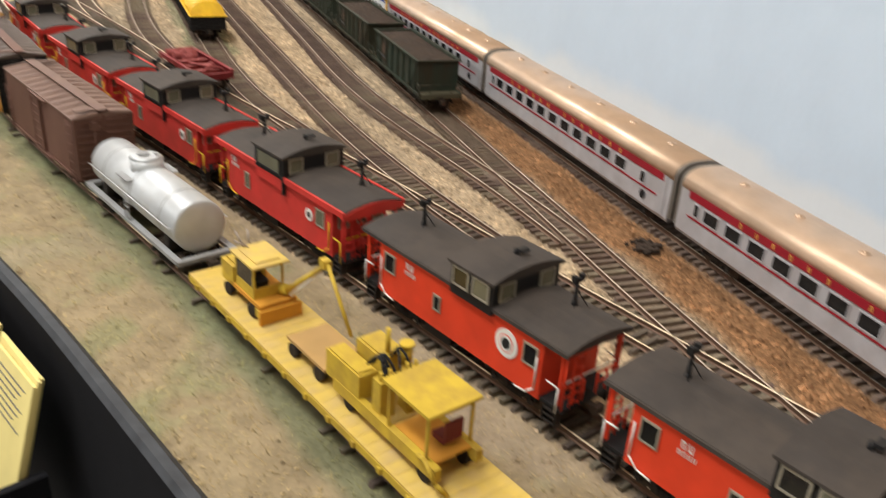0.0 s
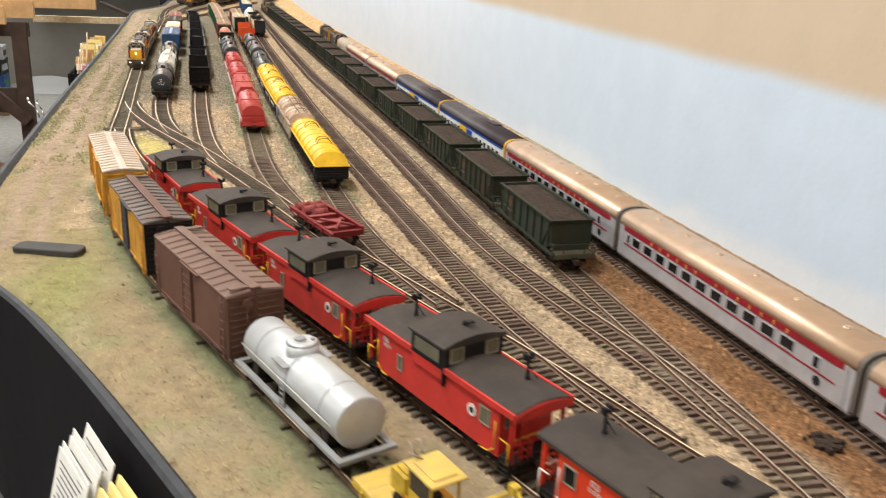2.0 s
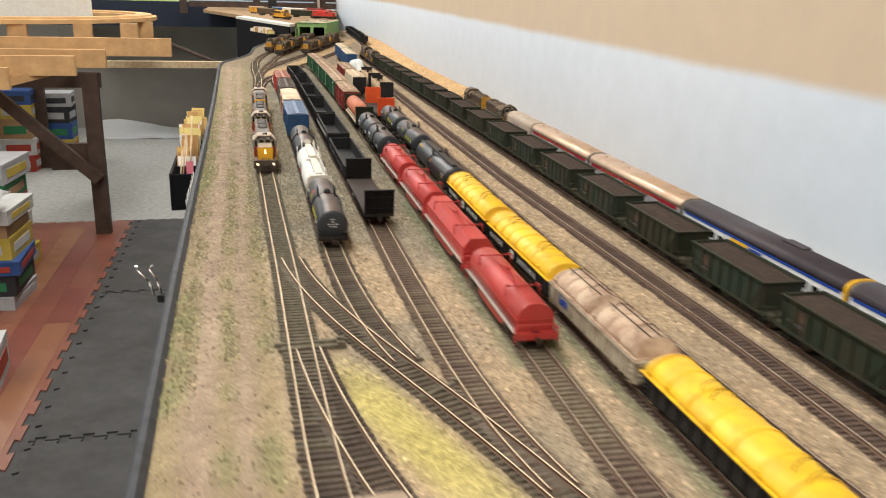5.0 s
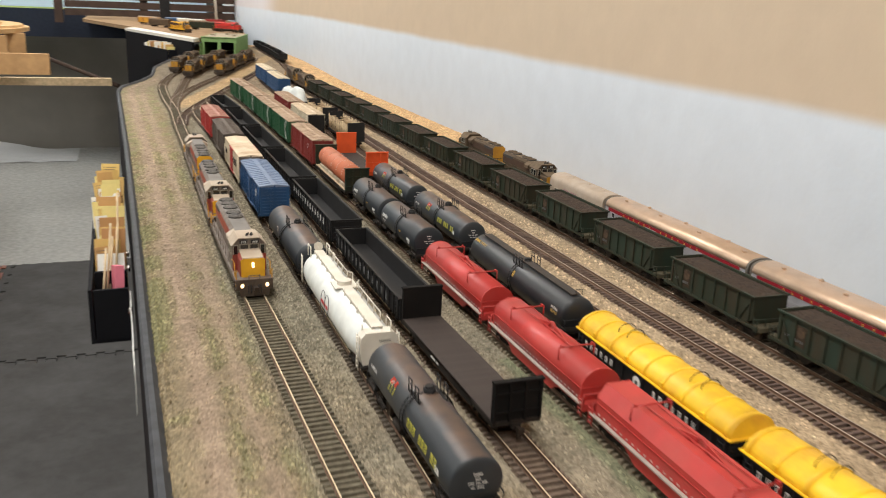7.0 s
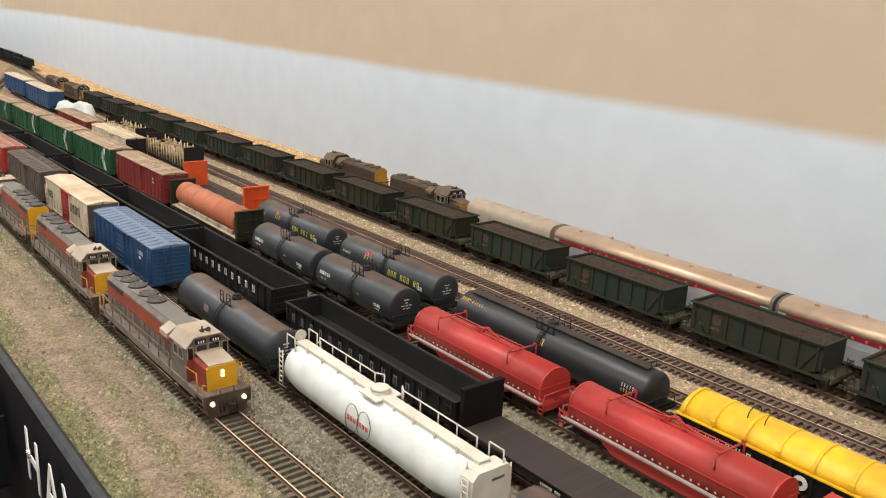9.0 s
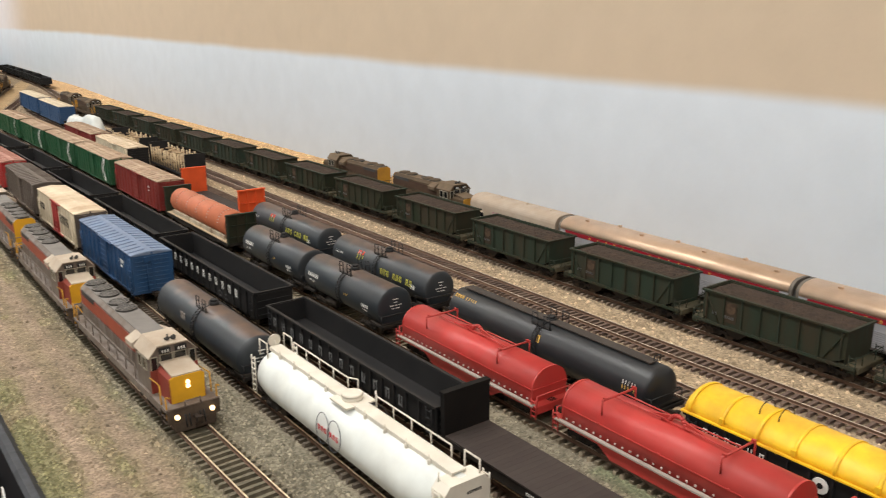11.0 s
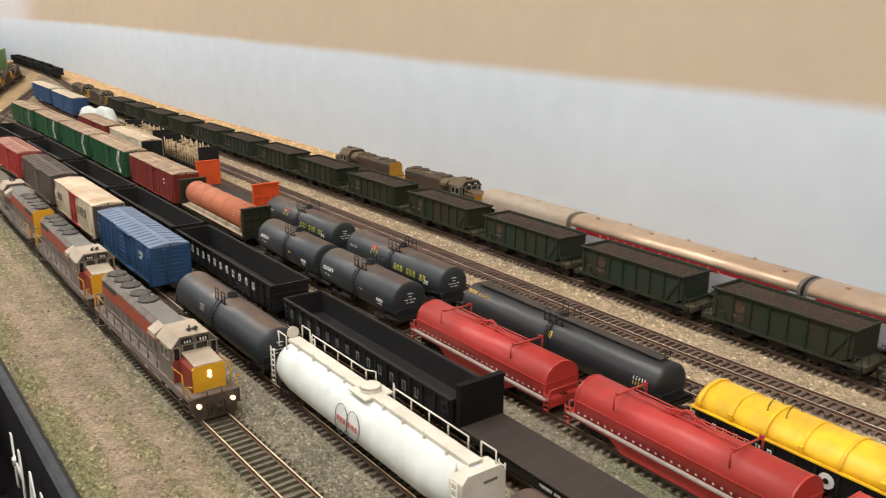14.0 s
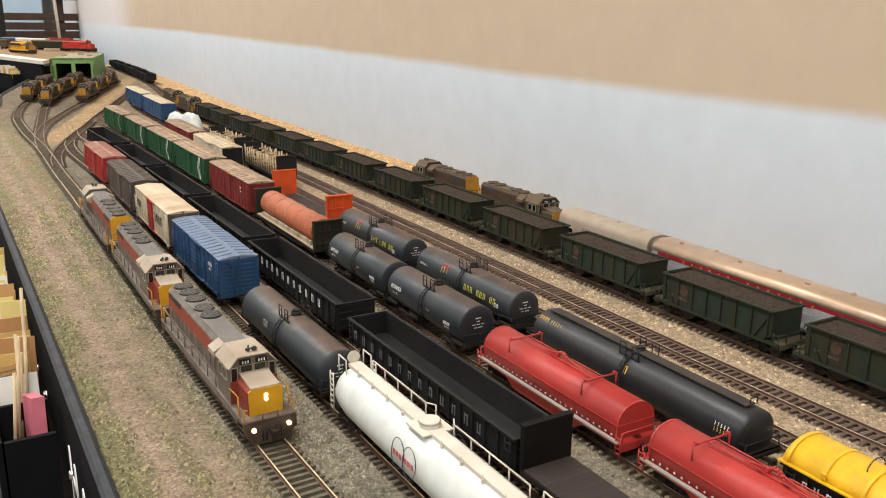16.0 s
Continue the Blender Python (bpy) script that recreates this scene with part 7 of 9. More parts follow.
def build_loco(L, axles, pal, fans, label, group, lit=False):
    """A hood diesel, its short nose toward -y."""
    th = thing("locomotive", label, "locomotive", group)
    h, hw, zw, zh = L / 2, 0.0215, 0.0170, 0.0450
    y_nose0, y_nose1 = -h + 0.014, -h + 0.037
    y_cab1 = y_nose1 + 0.027
    y_end = h - 0.014
    part("walkway", B(((0, 0, zw - 0.0011), (0.0345, L - 0.014, 0.0020))), M[pal["hood"]], th)
    for s in (-1, 1):
        part("side_sill", B(((s * 0.0168, 0, zw - 0.0032), (0.0010, L - 0.040, 0.0046))), M[pal["sill"]], th)
    # long hood
    bm = bmesh.new()
    prism(bm, [(-hw / 2, zw), (hw / 2, zw), (hw / 2, zh - 0.0030), (hw / 2 - 0.0030, zh), (-hw / 2 + 0.0030, zh), (-hw / 2, zh - 0.0030)], y_cab1, y_end)
    hood = part("long_hood", bm, M[pal["hood"]], th)
    part("hood_roof", B(((0, (y_cab1 + y_end) / 2, zh + 0.0002), (hw - 0.0058, y_end - y_cab1 - 0.002, 0.0008))), M[pal["top"]], hood)
    for s in (-1, 1):
        part("colour_band", B(((s * (hw / 2 + 0.0002), (y_cab1 + y_end) / 2, 0.0352), (0.0004, y_end - y_cab1, 0.0092))), M[pal["band"]], hood, "dull red band along the hood")
        for z in (0.0302, 0.0404):
            part("pin_stripe", B(((s * (hw / 2 + 0.0003), (y_cab1 + y_end) / 2, z), (0.0005, y_end - y_cab1, 0.0004))), M[pal["nose_side"]], hood)
        n = 14
        for k in range(n):
            y = y_cab1 + 0.006 + (y_end - y_cab1 - 0.012) * k / (n - 1)
            part("hood_door", B(((s * (hw / 2 + 0.0003), y, 0.0235), (0.0007, (y_end - y_cab1 - 0.012) / n - 0.0012, 0.0115))), M[pal["hood"]], hood)
        part("radiator_grille", B(((s * (hw / 2 + 0.0004), y_end - 0.022, 0.0400), (0.0008, 0.034, 0.0040))), M["fan"], hood)
        part("air_intake", B(((s * (hw / 2 + 0.0004), y_cab1 + 0.010, 0.0400), (0.0008, 0.012, 0.0040))), M["fan"], hood)
        bm = bmesh.new()
        prism(bm, [(s * (hw / 2 - 0.0028), zh + 0.0006), (s * (hw / 2 + 0.0050), 0.0410), (s * (hw / 2 + 0.0050), 0.0375), (s * hw / 2, 0.0345)], y_cab1 + 0.0075, y_cab1 + 0.0215)
        part("blower_duct", bm, M[pal["roof"]], hood)
    for y in fans:
        bm = bmesh.new()
        rod(bm, (0, y, zh), (0, y, zh + 0.0019), 0.0079, 22, 0.0076, False)
        f = part("roof_fan", bm, M["fan"], hood)
        bm = bmesh.new()
        for i in range(22):
            a0, a1 = 2 * math.pi * i / 22, 2 * math.pi * (i + 1) / 22
            for r in (0.0074, 0.0046):
                rod(bm, (r * math.cos(a0), y + r * math.sin(a0), zh + 0.0020), (r * math.cos(a1), y + r * math.sin(a1), zh + 0.0020), 0.00035, 4)
        for i in range(4):
            a = math.pi * i / 4
            rod(bm, (-0.0074 * math.cos(a), y - 0.0074 * math.sin(a), zh + 0.0020), (0.0074 * math.cos(a), y + 0.0074 * math.sin(a), zh + 0.0020), 0.0003, 4)
        part("fan_guard", bm, M[pal["top"]], f)
    bm = bmesh.new()
    prism(bm, [(-hw / 2, zw), (hw / 2, zw), (hw / 2, zh - 0.0030), (hw / 2 - 0.0030, zh), (-hw / 2 + 0.0030, zh), (-hw / 2, zh - 0.0030)], y_end + 0.0001, y_end + 0.0008)
    part("hood_end", bm, M[pal["nose"]], hood, "yellow end panel")
    ymid = (y_cab1 + fans[0]) / 2
    bm = bmesh.new()
    box(bm, (0, ymid, zh + 0.0012), (0.0065, 0.0105, 0.0020))
    part("exhaust_pipe", bm, M["fan"], hood)
    # cab
    cw, zc = 0.0318, 0.0482
    bm = bmesh.new()
    prism(bm, [(-cw / 2, zw), (cw / 2, zw), (cw / 2, zc - 0.0060), (cw / 2 - 0.0060, zc), (-cw / 2 + 0.0060, zc), (-cw / 2, zc - 0.0060)], y_nose1, y_cab1)
    cabin = part("cab", bm, M[pal["cab"]], th)
    bm = bmesh.new()
    p = [(cw / 2 + 0.0007, zc - 0.0066), (cw / 2 - 0.0058, zc + 0.0007), (-cw / 2 + 0.0058, zc + 0.0007), (-cw / 2 - 0.0007, zc - 0.0066), (-cw / 2 - 0.0002, zc - 0.0070), (-cw / 2 + 0.0060, zc - 0.0001), (cw / 2 - 0.0060, zc - 0.0001), (cw / 2 + 0.0002, zc - 0.0070)]
    prism(bm, p, y_nose1 - 0.0012, y_cab1 + 0.0012)
    part("cab_roof", bm, M[pal["roof"]], cabin)
    for s in (-1, 1):
        window(cabin, s * (cw / 2 + 0.0003), y_nose1 + 0.0080, 0.0360, 0.0068, 0.0080, s, "glass", "frame_pale", 0.0006)
        window(cabin, s * (cw / 2 + 0.0003), y_nose1 + 0.0170, 0.0360, 0.0068, 0.0080, s, "glass", "frame_pale", 0.0006)
        window(cabin, s * 0.0127, y_nose1 - 0.0003, 0.0370, 0.0042, 0.0092, -1, "glass", "frame_pale", 0.0006, "y")
        window(cabin, s * 0.0046, y_nose1 - 0.0003, 0.0398, 0.0080, 0.0052, -1, "glass", "frame_pale", 0.0006, "y")
        nb = part("number_board", B(((s * 0.0054, y_nose1 - 0.0010, 0.0450), (0.0072, 0.0018, 0.0030))), M["black"], cabin)
        bm = bmesh.new()
        for k in (-1, 0, 1):
            box(bm, (s * 0.0054 + k * 0.0018, y_nose1 - 0.0020, 0.0450), (0.0008, 0.0003, 0.0019))
        part("number_mark", bm, M["white_mark"], nb)
    bm = bmesh.new()
    rod(bm, (0.003, y_nose1 + 0.011, zc), (0.003, y_nose1 + 0.004, zc + 0.0030), 0.0010, 8, 0.0016)
    rod(bm, (-0.001, y_nose1 + 0.011, zc), (-0.001, y_nose1 + 0.005, zc + 0.0024), 0.0008, 8, 0.0014)
    rod(bm, (0.001, y_nose1 + 0.011, zc), (0.001, y_nose1 + 0.011, zc + 0.0030), 0.0006, 6)
    part("air_horn", bm, M["fan"], cabin)
    # short nose, sides angled back to the cab
    nw = 0.0232
    for s in (-1, 1):
        part("cab_flank", B(((s * 0.0137, y_nose1 - 0.0005, 0.0250), (0.0042, 0.0010, 0.0155))), M[pal["nose_side"]], cabin)
    bm = bmesh.new()
    prism(bm, [(-nw / 2, zw), (nw / 2, zw), (nw / 2, 0.0330), (nw / 2 - 0.0025, 0.0350), (-nw / 2 + 0.0025, 0.0350), (-nw / 2, 0.0330)], y_nose0 + 0.0008, y_nose1)
    nose = part("nose", bm, M[pal["nose_side"]], th)
    bm = bmesh.new()
    prism(bm, [(-nw / 2 + 0.0008, zw), (nw / 2 - 0.0008, zw), (nw / 2 - 0.0004, 0.0335), (nw / 2 - 0.0026, 0.0348), (-nw / 2 + 0.0026, 0.0348), (-nw / 2 + 0.0004, 0.0335)], y_nose0 - 0.0006, y_nose0 + 0.0008)
    part("nose_front", bm, M[pal["nose"]], nose, "yellow nose front")
    bm = bmesh.new()
    v = [bm.verts.new(q) for q in ((-nw / 2 + 0.002, y_nose0, 0.0348), (nw / 2 - 0.002, y_nose0, 0.0348), (nw / 2 - 0.002, y_nose1, 0.0372), (-nw / 2 + 0.002, y_nose1, 0.0372), (-nw / 2 + 0.002, y_nose0, 0.0356), (nw / 2 - 0.002, y_nose0, 0.0356), (nw / 2 - 0.002, y_nose1, 0.0380), (-nw / 2 + 0.002, y_nose1, 0.0380))]
    for f in ((3, 2, 1, 0), (4, 5, 6, 7), (0, 1, 5, 4), (1, 2, 6, 5), (2, 3, 7, 6), (3, 0, 4, 7)):
        bm.faces.new([v[i] for i in f])
    part("nose_top", bm, M[pal["nose_top"]], nose)
    for z in (0.0300, 0.0272):
        bm = bmesh.new()
        rod(bm, (0, y_nose0 - 0.0006, z), (0, y_nose0 - 0.0014, z), 0.0013, 12)
        part("headlight", bm, M["lens"] if lit else M["pale_glass"], nose, "lit headlight" if lit else "")
    # pilots, steps, lamps
    for e in (-1, 1):
        ye = e * (h - 0.0065)
        bm = B(((0, ye, 0.0120), (0.0340, 0.0018, 0.0095)))
        prism(bm, [(-0.0130, 0.0010), (0.0130, 0.0010), (0.0145, 0.0075), (-0.0145, 0.0075)], ye - 0.0012, ye + 0.0012)
        part("pilot", bm, M["pilot_grime"], th)
        for s in (-1, 1):
            bm = bmesh.new()
            for k in range(3):
                box(bm, (s * 0.0155, ye - e * 0.0065, 0.0145 - k * 0.0038), (0.0040, 0.0078, 0.0006))
            box(bm, (s * 0.0155, ye - e * 0.0105, 0.0095), (0.0040, 0.0007, 0.0120))
            part("steps", bm, M["pilot_grime"], th)
            bm = bmesh.new()
            pts = [(0.0165, 0.0020, 0.0100), (0.0165, 0.0022, 0.0250), (0.0160, -0.004, 0.0268)]
            for a, b in zip(pts, pts[1:]):
                rod(bm, (s * a[0], ye - e * a[1], a[2]), (s * b[0], ye - e * b[1], b[2]), 0.00055, 6)
            rod(bm, (s * 0.0165, ye - e * 0.0105, 0.0100), (s * 0.0165, ye - e * 0.0120, 0.0300), 0.00055, 6)
            rod(bm, (s * 0.0165, ye - e * 0.0120, 0.0300), (s * 0.0165, ye - e * 0.0300, 0.0285), 0.00042, 6)
            part("corner_handrail", bm, M[pal["rail"]], th)
            if e < 0:
                bm = bmesh.new()
                rod(bm, (s * 0.0115, ye - 0.0006, 0.0115), (s * 0.0115, ye - 0.0026, 0.0115), 0.0015, 14)
                part("ditch_light", bm, M["lens"] if lit else M["fan"], th, "lit ditch light" if lit else "")
        bm = bmesh.new()
        if e > 0:
            rod(bm, (-0.0155, ye, 0.0268), (0.0155, ye, 0.0268), 0.0005, 6)
            for x in (-0.0155, -0.005, 0.005, 0.0155):
                rod(bm, (x, ye, 0.0165), (x, ye, 0.0268), 0.0005, 6)
        else:      # a low chain between two short posts
            rod(bm, (-0.0050, ye, 0.0205), (0.0050, ye, 0.0205), 0.0004, 6)
            for x in (-0.0050, 0.0050):
                rod(bm, (x, ye, 0.0165), (x, ye, 0.0210), 0.0005, 6)
        part("end_handrail", bm, M[pal["side_rail"]], th)
        bm = bmesh.new()
        for x in (-0.006, -0.0035, 0.0035, 0.006):
            rod(bm, (x, ye + e * 0.001, 0.0120), (x, ye + e * 0.0032, 0.0040), 0.0005, 5)
        part("air_hose", bm, M["black"], th)
    for s in (-1, 1):
        bm = bmesh.new()
        y0, y1 = y_cab1 + 0.004, h - 0.020
        rod(bm, (s * 0.0163, y0, 0.0275), (s * 0.0163, y1, 0.0275), 0.00045, 6)
        for k in range(8):
            y = y0 + (y1 - y0) * k / 7
            rod(bm, (s * 0.0163, y, 0.0165), (s * 0.0163, y, 0.0275), 0.00045, 5)
        part("side_handrail", bm, M[pal["side_rail"]], th)
    bm = bmesh.new()
    prism(bm, [(-0.0150, 0.0125), (0.0150, 0.0125), (0.0150, 0.0070), (0.0105, 0.0035), (-0.0105, 0.0035), (-0.0150, 0.0070)], -0.024, 0.024)
    part("fuel_tank", bm, M["under"], th)
    ht = h - (0.047 if axles == 3 else 0.038)
    for y in (-ht, ht):
        t = shared("truck", TRUCK_FRAME, th, pose(0, y, 0) @ Matrix.Diagonal((1.02, 1.75 if axles == 3 else 1.25, 1.25, 1)))
        for k in ((-0.0205, 0, 0.0205) if axles == 3 else (-0.0135, 0.0135)):
            shared("wheelset", WHEELSET, t, Matrix.Diagonal((1, 1 / (1.75 if axles == 3 else 1.25), 0.8, 1)) @ Matrix.Translation((0, k, 0)))
    couplers(th, h - 0.001, 0.0095)
    return th


SDF = (0.094, 0.076, 0.058, 0.034, 0.016)
lead = build_loco(0.230, 3, FRESH, SDF, "grey and red six-axle diesel with yellow nose and lit headlights", "diesel consist", True)
place(lead, "main", 2.072, 2.302)
sd = build_loco(0.230, 3, FRESH, SDF, "dusty grey and red six-axle diesel with a yellow nose", "diesel consist")
place(sd, "main", 2.311, 2.541)
third = copy_thing(sd, track_pose("main", 2.553, 2.783) @ Matrix.Rotation(math.pi, 4, "Z"))
gp = build_loco(0.190, 2, WORN, (0.068, 0.050, 0.012, -0.004), "rust-brown weathered diesel with a grimy yellow nose", "weathered diesels")
place(gp, "coach", 2.380, 2.574)
copy_thing(gp, track_pose("coach", 2.584, 2.778) @ Matrix.Rotation(math.pi, 4, "Z"))
HEAD = HOP_Y[-1] + 0.150
again(gp, "hopper", HEAD + 0.01, HEAD + 0.20)
for ln, y0 in (("hopper", HEAD + 0.205), ("term_1", 4.365), ("term_1", 4.555), ("term_2", 4.245), ("term_2", 4.435), ("term_2", 4.625), ("term_3", 4.295), ("term_3", 4.48), ("term_3", 4.665)):
    again(gp, ln, y0, y0 + 0.179)


M["dusty_tan"] = mat("dusty_tan_coach", (0.42, 0.35, 0.285), 0.5, dirt=(0.33, 0.23, 0.15), dirt_amt=0.6)


def build_grey_car():
    th = thing("passenger_coach", "short dusty tan-grey streamlined car with faded magenta marks", "coach", "passenger train")
    L, w, ze, top = 0.157, 0.0335, 0.0340, 0.0462
    prof = [(w / 2, 0.0095)] + [(w / 2 * abs(math.cos(math.pi * i / 16)) ** 0.7 * (1 if i <= 8 else -1), ze + (top - ze) * math.sin(math.pi * i / 16) ** 0.8) for i in range(17)] + [(-w / 2, 0.0095)]
    bm = bmesh.new()
    prism(bm, prof, -L / 2 + 0.004, L / 2 - 0.004, False)
    part("body", bm, M["dusty_tan"], th)
    for s in (-1, 1):
        lettering(th, "OOO OOO", s * (w / 2 + 0.0003), -s * 0.03, 0.0300, 0.0040, "magenta", 0.4)
        for k in range(4):
            window(th, s * (w / 2 + 0.0003), -0.055 + k * 0.036, 0.0250, 0.010, 0.0060, s, "glass", "cab_grey")
    for y in (-0.05, -0.01, 0.035):
        bm = bmesh.new()
        rod(bm, (0, y, top - 0.001), (0, y, top + 0.0013), 0.0022, 12, 0.0015)
        part("roof_vent", bm, M["cab_grey"], th)
    underframe(th, L, w, 0.0080)
    trucks(th, L / 2 - 0.032)
    couplers(th, L / 2 - 0.001)
    return th


M["magenta"] = mat("faded_magenta_mark", (0.36, 0.12, 0.20), 0.6)
place(build_grey_car(), "coach", 2.222, 2.379)
place(G3, "far_row", 4.76, 4.95)
for y in (4.96, 5.16, 5.36, 5.56):
    again(G3, "far_row", y, y + 0.19)


# ---- track machines on a yellow flat ----
def build_machine_flat():
    th = thing("flat_car", "yellow maintenance flat car with a dusty, stained plank deck", "flat car", "freight train")
    L, w = 0.206, 0.0320
    part("deck_frame", B(((0, 0, 0.0100), (w, L - 0.004, 0.0030))), M["mow"], th)
    n = 34
    me = mesh_of("deck_plank", B(((0, 0, 0), (w - 0.0005, (L - 0.004) / n - 0.00015, 0.0009))), M["deck_y"])
    for k in range(n):
        shared("deck_plank", me, th, pose(0, -(L - 0.004) / 2 + (L - 0.004) * (k + 0.5) / n, 0.01195))
    for s in (-1, 1):
        for k in range(12):
            part("stake_pocket", B(((s * (w / 2 + 0.0005), -L / 2 + 0.012 + k * (L - 0.024) / 11, 0.0098), (0.0010, 0.0018, 0.0024))), M["mow"], th)
    underframe(th, L, w, 0.0072)
    trucks(th, L / 2 - 0.030)
    couplers(th, L / 2)
    return th


DECK = 0.0124
M["stain"] = mat("orange_stained_plate", (0.62, 0.29, 0.03), 0.7, dirt=(0.4, 0.18, 0.05), dirt_amt=0.5)
M["seat_red"] = mat("dark_red_seat", (0.16, 0.03, 0.025), 0.6)
M["tan_deck"] = mat("tan_cart_deck", (0.44, 0.27, 0.10), 0.8, dirt=(0.3, 0.2, 0.1), dirt_amt=0.4)
flat_pose = track_pose("main", 0.357, 0.563)
place(build_machine_flat(), "main", 0.357, 0.563)


def wheels(th, x, ys, z, r, m="under"):
    for y in ys:
        for s in (-1, 1):
            bm = bmesh.new()
            rod(bm, (s * x - 0.0014, y, z), (s * x + 0.0014, y, z), r, 14)
            part("wheel", bm, M[m], th)


def build_digger():
    th = thing("rail_excavator", "small dusty yellow excavator with open cab and jointed boom", "excavator", "track machines")
    z = DECK
    part("chassis", B(((0, 0.064, z + 0.0060), (0.0150, 0.034, 0.0030)), ((0, 0.046, z + 0.0050), (0.0200, 0.005, 0.0040))), M["mow"], th)
    wheels(th, 0.0085, (0.053, 0.077), z + 0.0036, 0.0036)
    part("engine_cover", B(((-0.001, 0.077, z + 0.0130), (0.0170, 0.012, 0.0110)), ((-0.001, 0.077, z + 0.0190), (0.013, 0.009, 0.0015))), M["mow"], th)
    part("turntable", B(((0, 0.060, z + 0.0085), (0.0190, 0.030, 0.0022))), M["stain"], th)
    for x in (-0.0085, 0.0060):
        for y in (0.0520, 0.0690):
            part("cab_post", B(((x, y, z + 0.0180), (0.0009, 0.0009, 0.0190))), M["mow"], th)
    part("cab_panel", B(((-0.0085, 0.0605, z + 0.0120), (0.0007, 0.016, 0.0065)), ((-0.0013, 0.0520, z + 0.0120), (0.0140, 0.0007, 0.0065))), M["mow"], th)
    # opaque dark pane stands in for the darkness inside the open cab
    part("cab_window", B(((-0.0086, 0.0605, z + 0.0205), (0.0003, 0.0155, 0.0095))), M["glass"], th)
    part("cab_roof", B(((-0.0013, 0.0600, z + 0.0282), (0.0185, 0.0230, 0.0012)), ((-0.0013, 0.0600, z + 0.0291), (0.0120, 0.0160, 0.0008))), M["deck_y"], th)
    part("driver_seat", B(((-0.001, 0.061, z + 0.0130), (0.006, 0.006, 0.0040)), ((-0.001, 0.0645, z + 0.0165), (0.006, 0.0012, 0.0065))), M["black"], th)
    bm = bmesh.new()
    rod(bm, (0.0060, 0.048, z + 0.0120), (0.0100, 0.020, z + 0.0400), 0.0017, 8, 0.0011)
    rod(bm, (0.0060, 0.054, z + 0.0100), (0.0060, 0.047, z + 0.0140), 0.0034, 8, 0.0026)
    box(bm, (0.0098, 0.021, z + 0.0400), (0.0036, 0.0042, 0.0042))
    part("boom", bm, M["mow"], th)
    bm = bmesh.new()
    rod(bm, (0.0100, 0.020, z + 0.0410), (0.0085, -0.002, z + 0.0140), 0.0010, 6, 0.0009)
    part("stick", bm, M["mow"], th)
    bm = bmesh.new()
    rod(bm, (0.0060, 0.044, z + 0.0120), (0.0088, 0.030, z + 0.0285), 0.0009, 6)
    part("hydraulic_ram", bm, M["white_mark"], th)
    bm = B(((0.0085, -0.0150, z + 0.0110), (0.0048, 0.0050, 0.0050)))
    rod(bm, (0.0085, -0.0135, z + 0.0085), (0.0085, -0.0165, z + 0.0068), 0.0014, 6)
    part("grab", bm, M["under"], th)
    bm = bmesh.new()
    for p, q in (((-0.004, 0.070, 0.0290), (-0.006, 0.074, 0.0365)), ((0.000, 0.072, 0.0290), (0.001, 0.076, 0.0350)), ((-0.002, 0.068, 0.0290), (-0.008, 0.071, 0.0330))):
        rod(bm, (p[0], p[1], z + p[2]), (q[0], q[1], z + q[2]), 0.0005, 5)
    part("roof_lamp_bracket", bm, M["galv_grey"], th)
    part("blade", B(((0, 0.0430, z + 0.0042), (0.0215, 0.0014, 0.0075))), M["stain"], th)
    return th


def build_cart():
    th = thing("track_cart", "small four-wheeled cart with a tan board deck", "cart", "track machines")
    part("deck", B(((0, -0.010, DECK + 0.0078), (0.0200, 0.0300, 0.0016)), ((0, -0.010, DECK + 0.0062), (0.0060, 0.0290, 0.0020))), M["tan_deck"], th)
    wheels(th, 0.0088, (-0.0200, 0.0005), DECK + 0.0034, 0.0034)
    return th


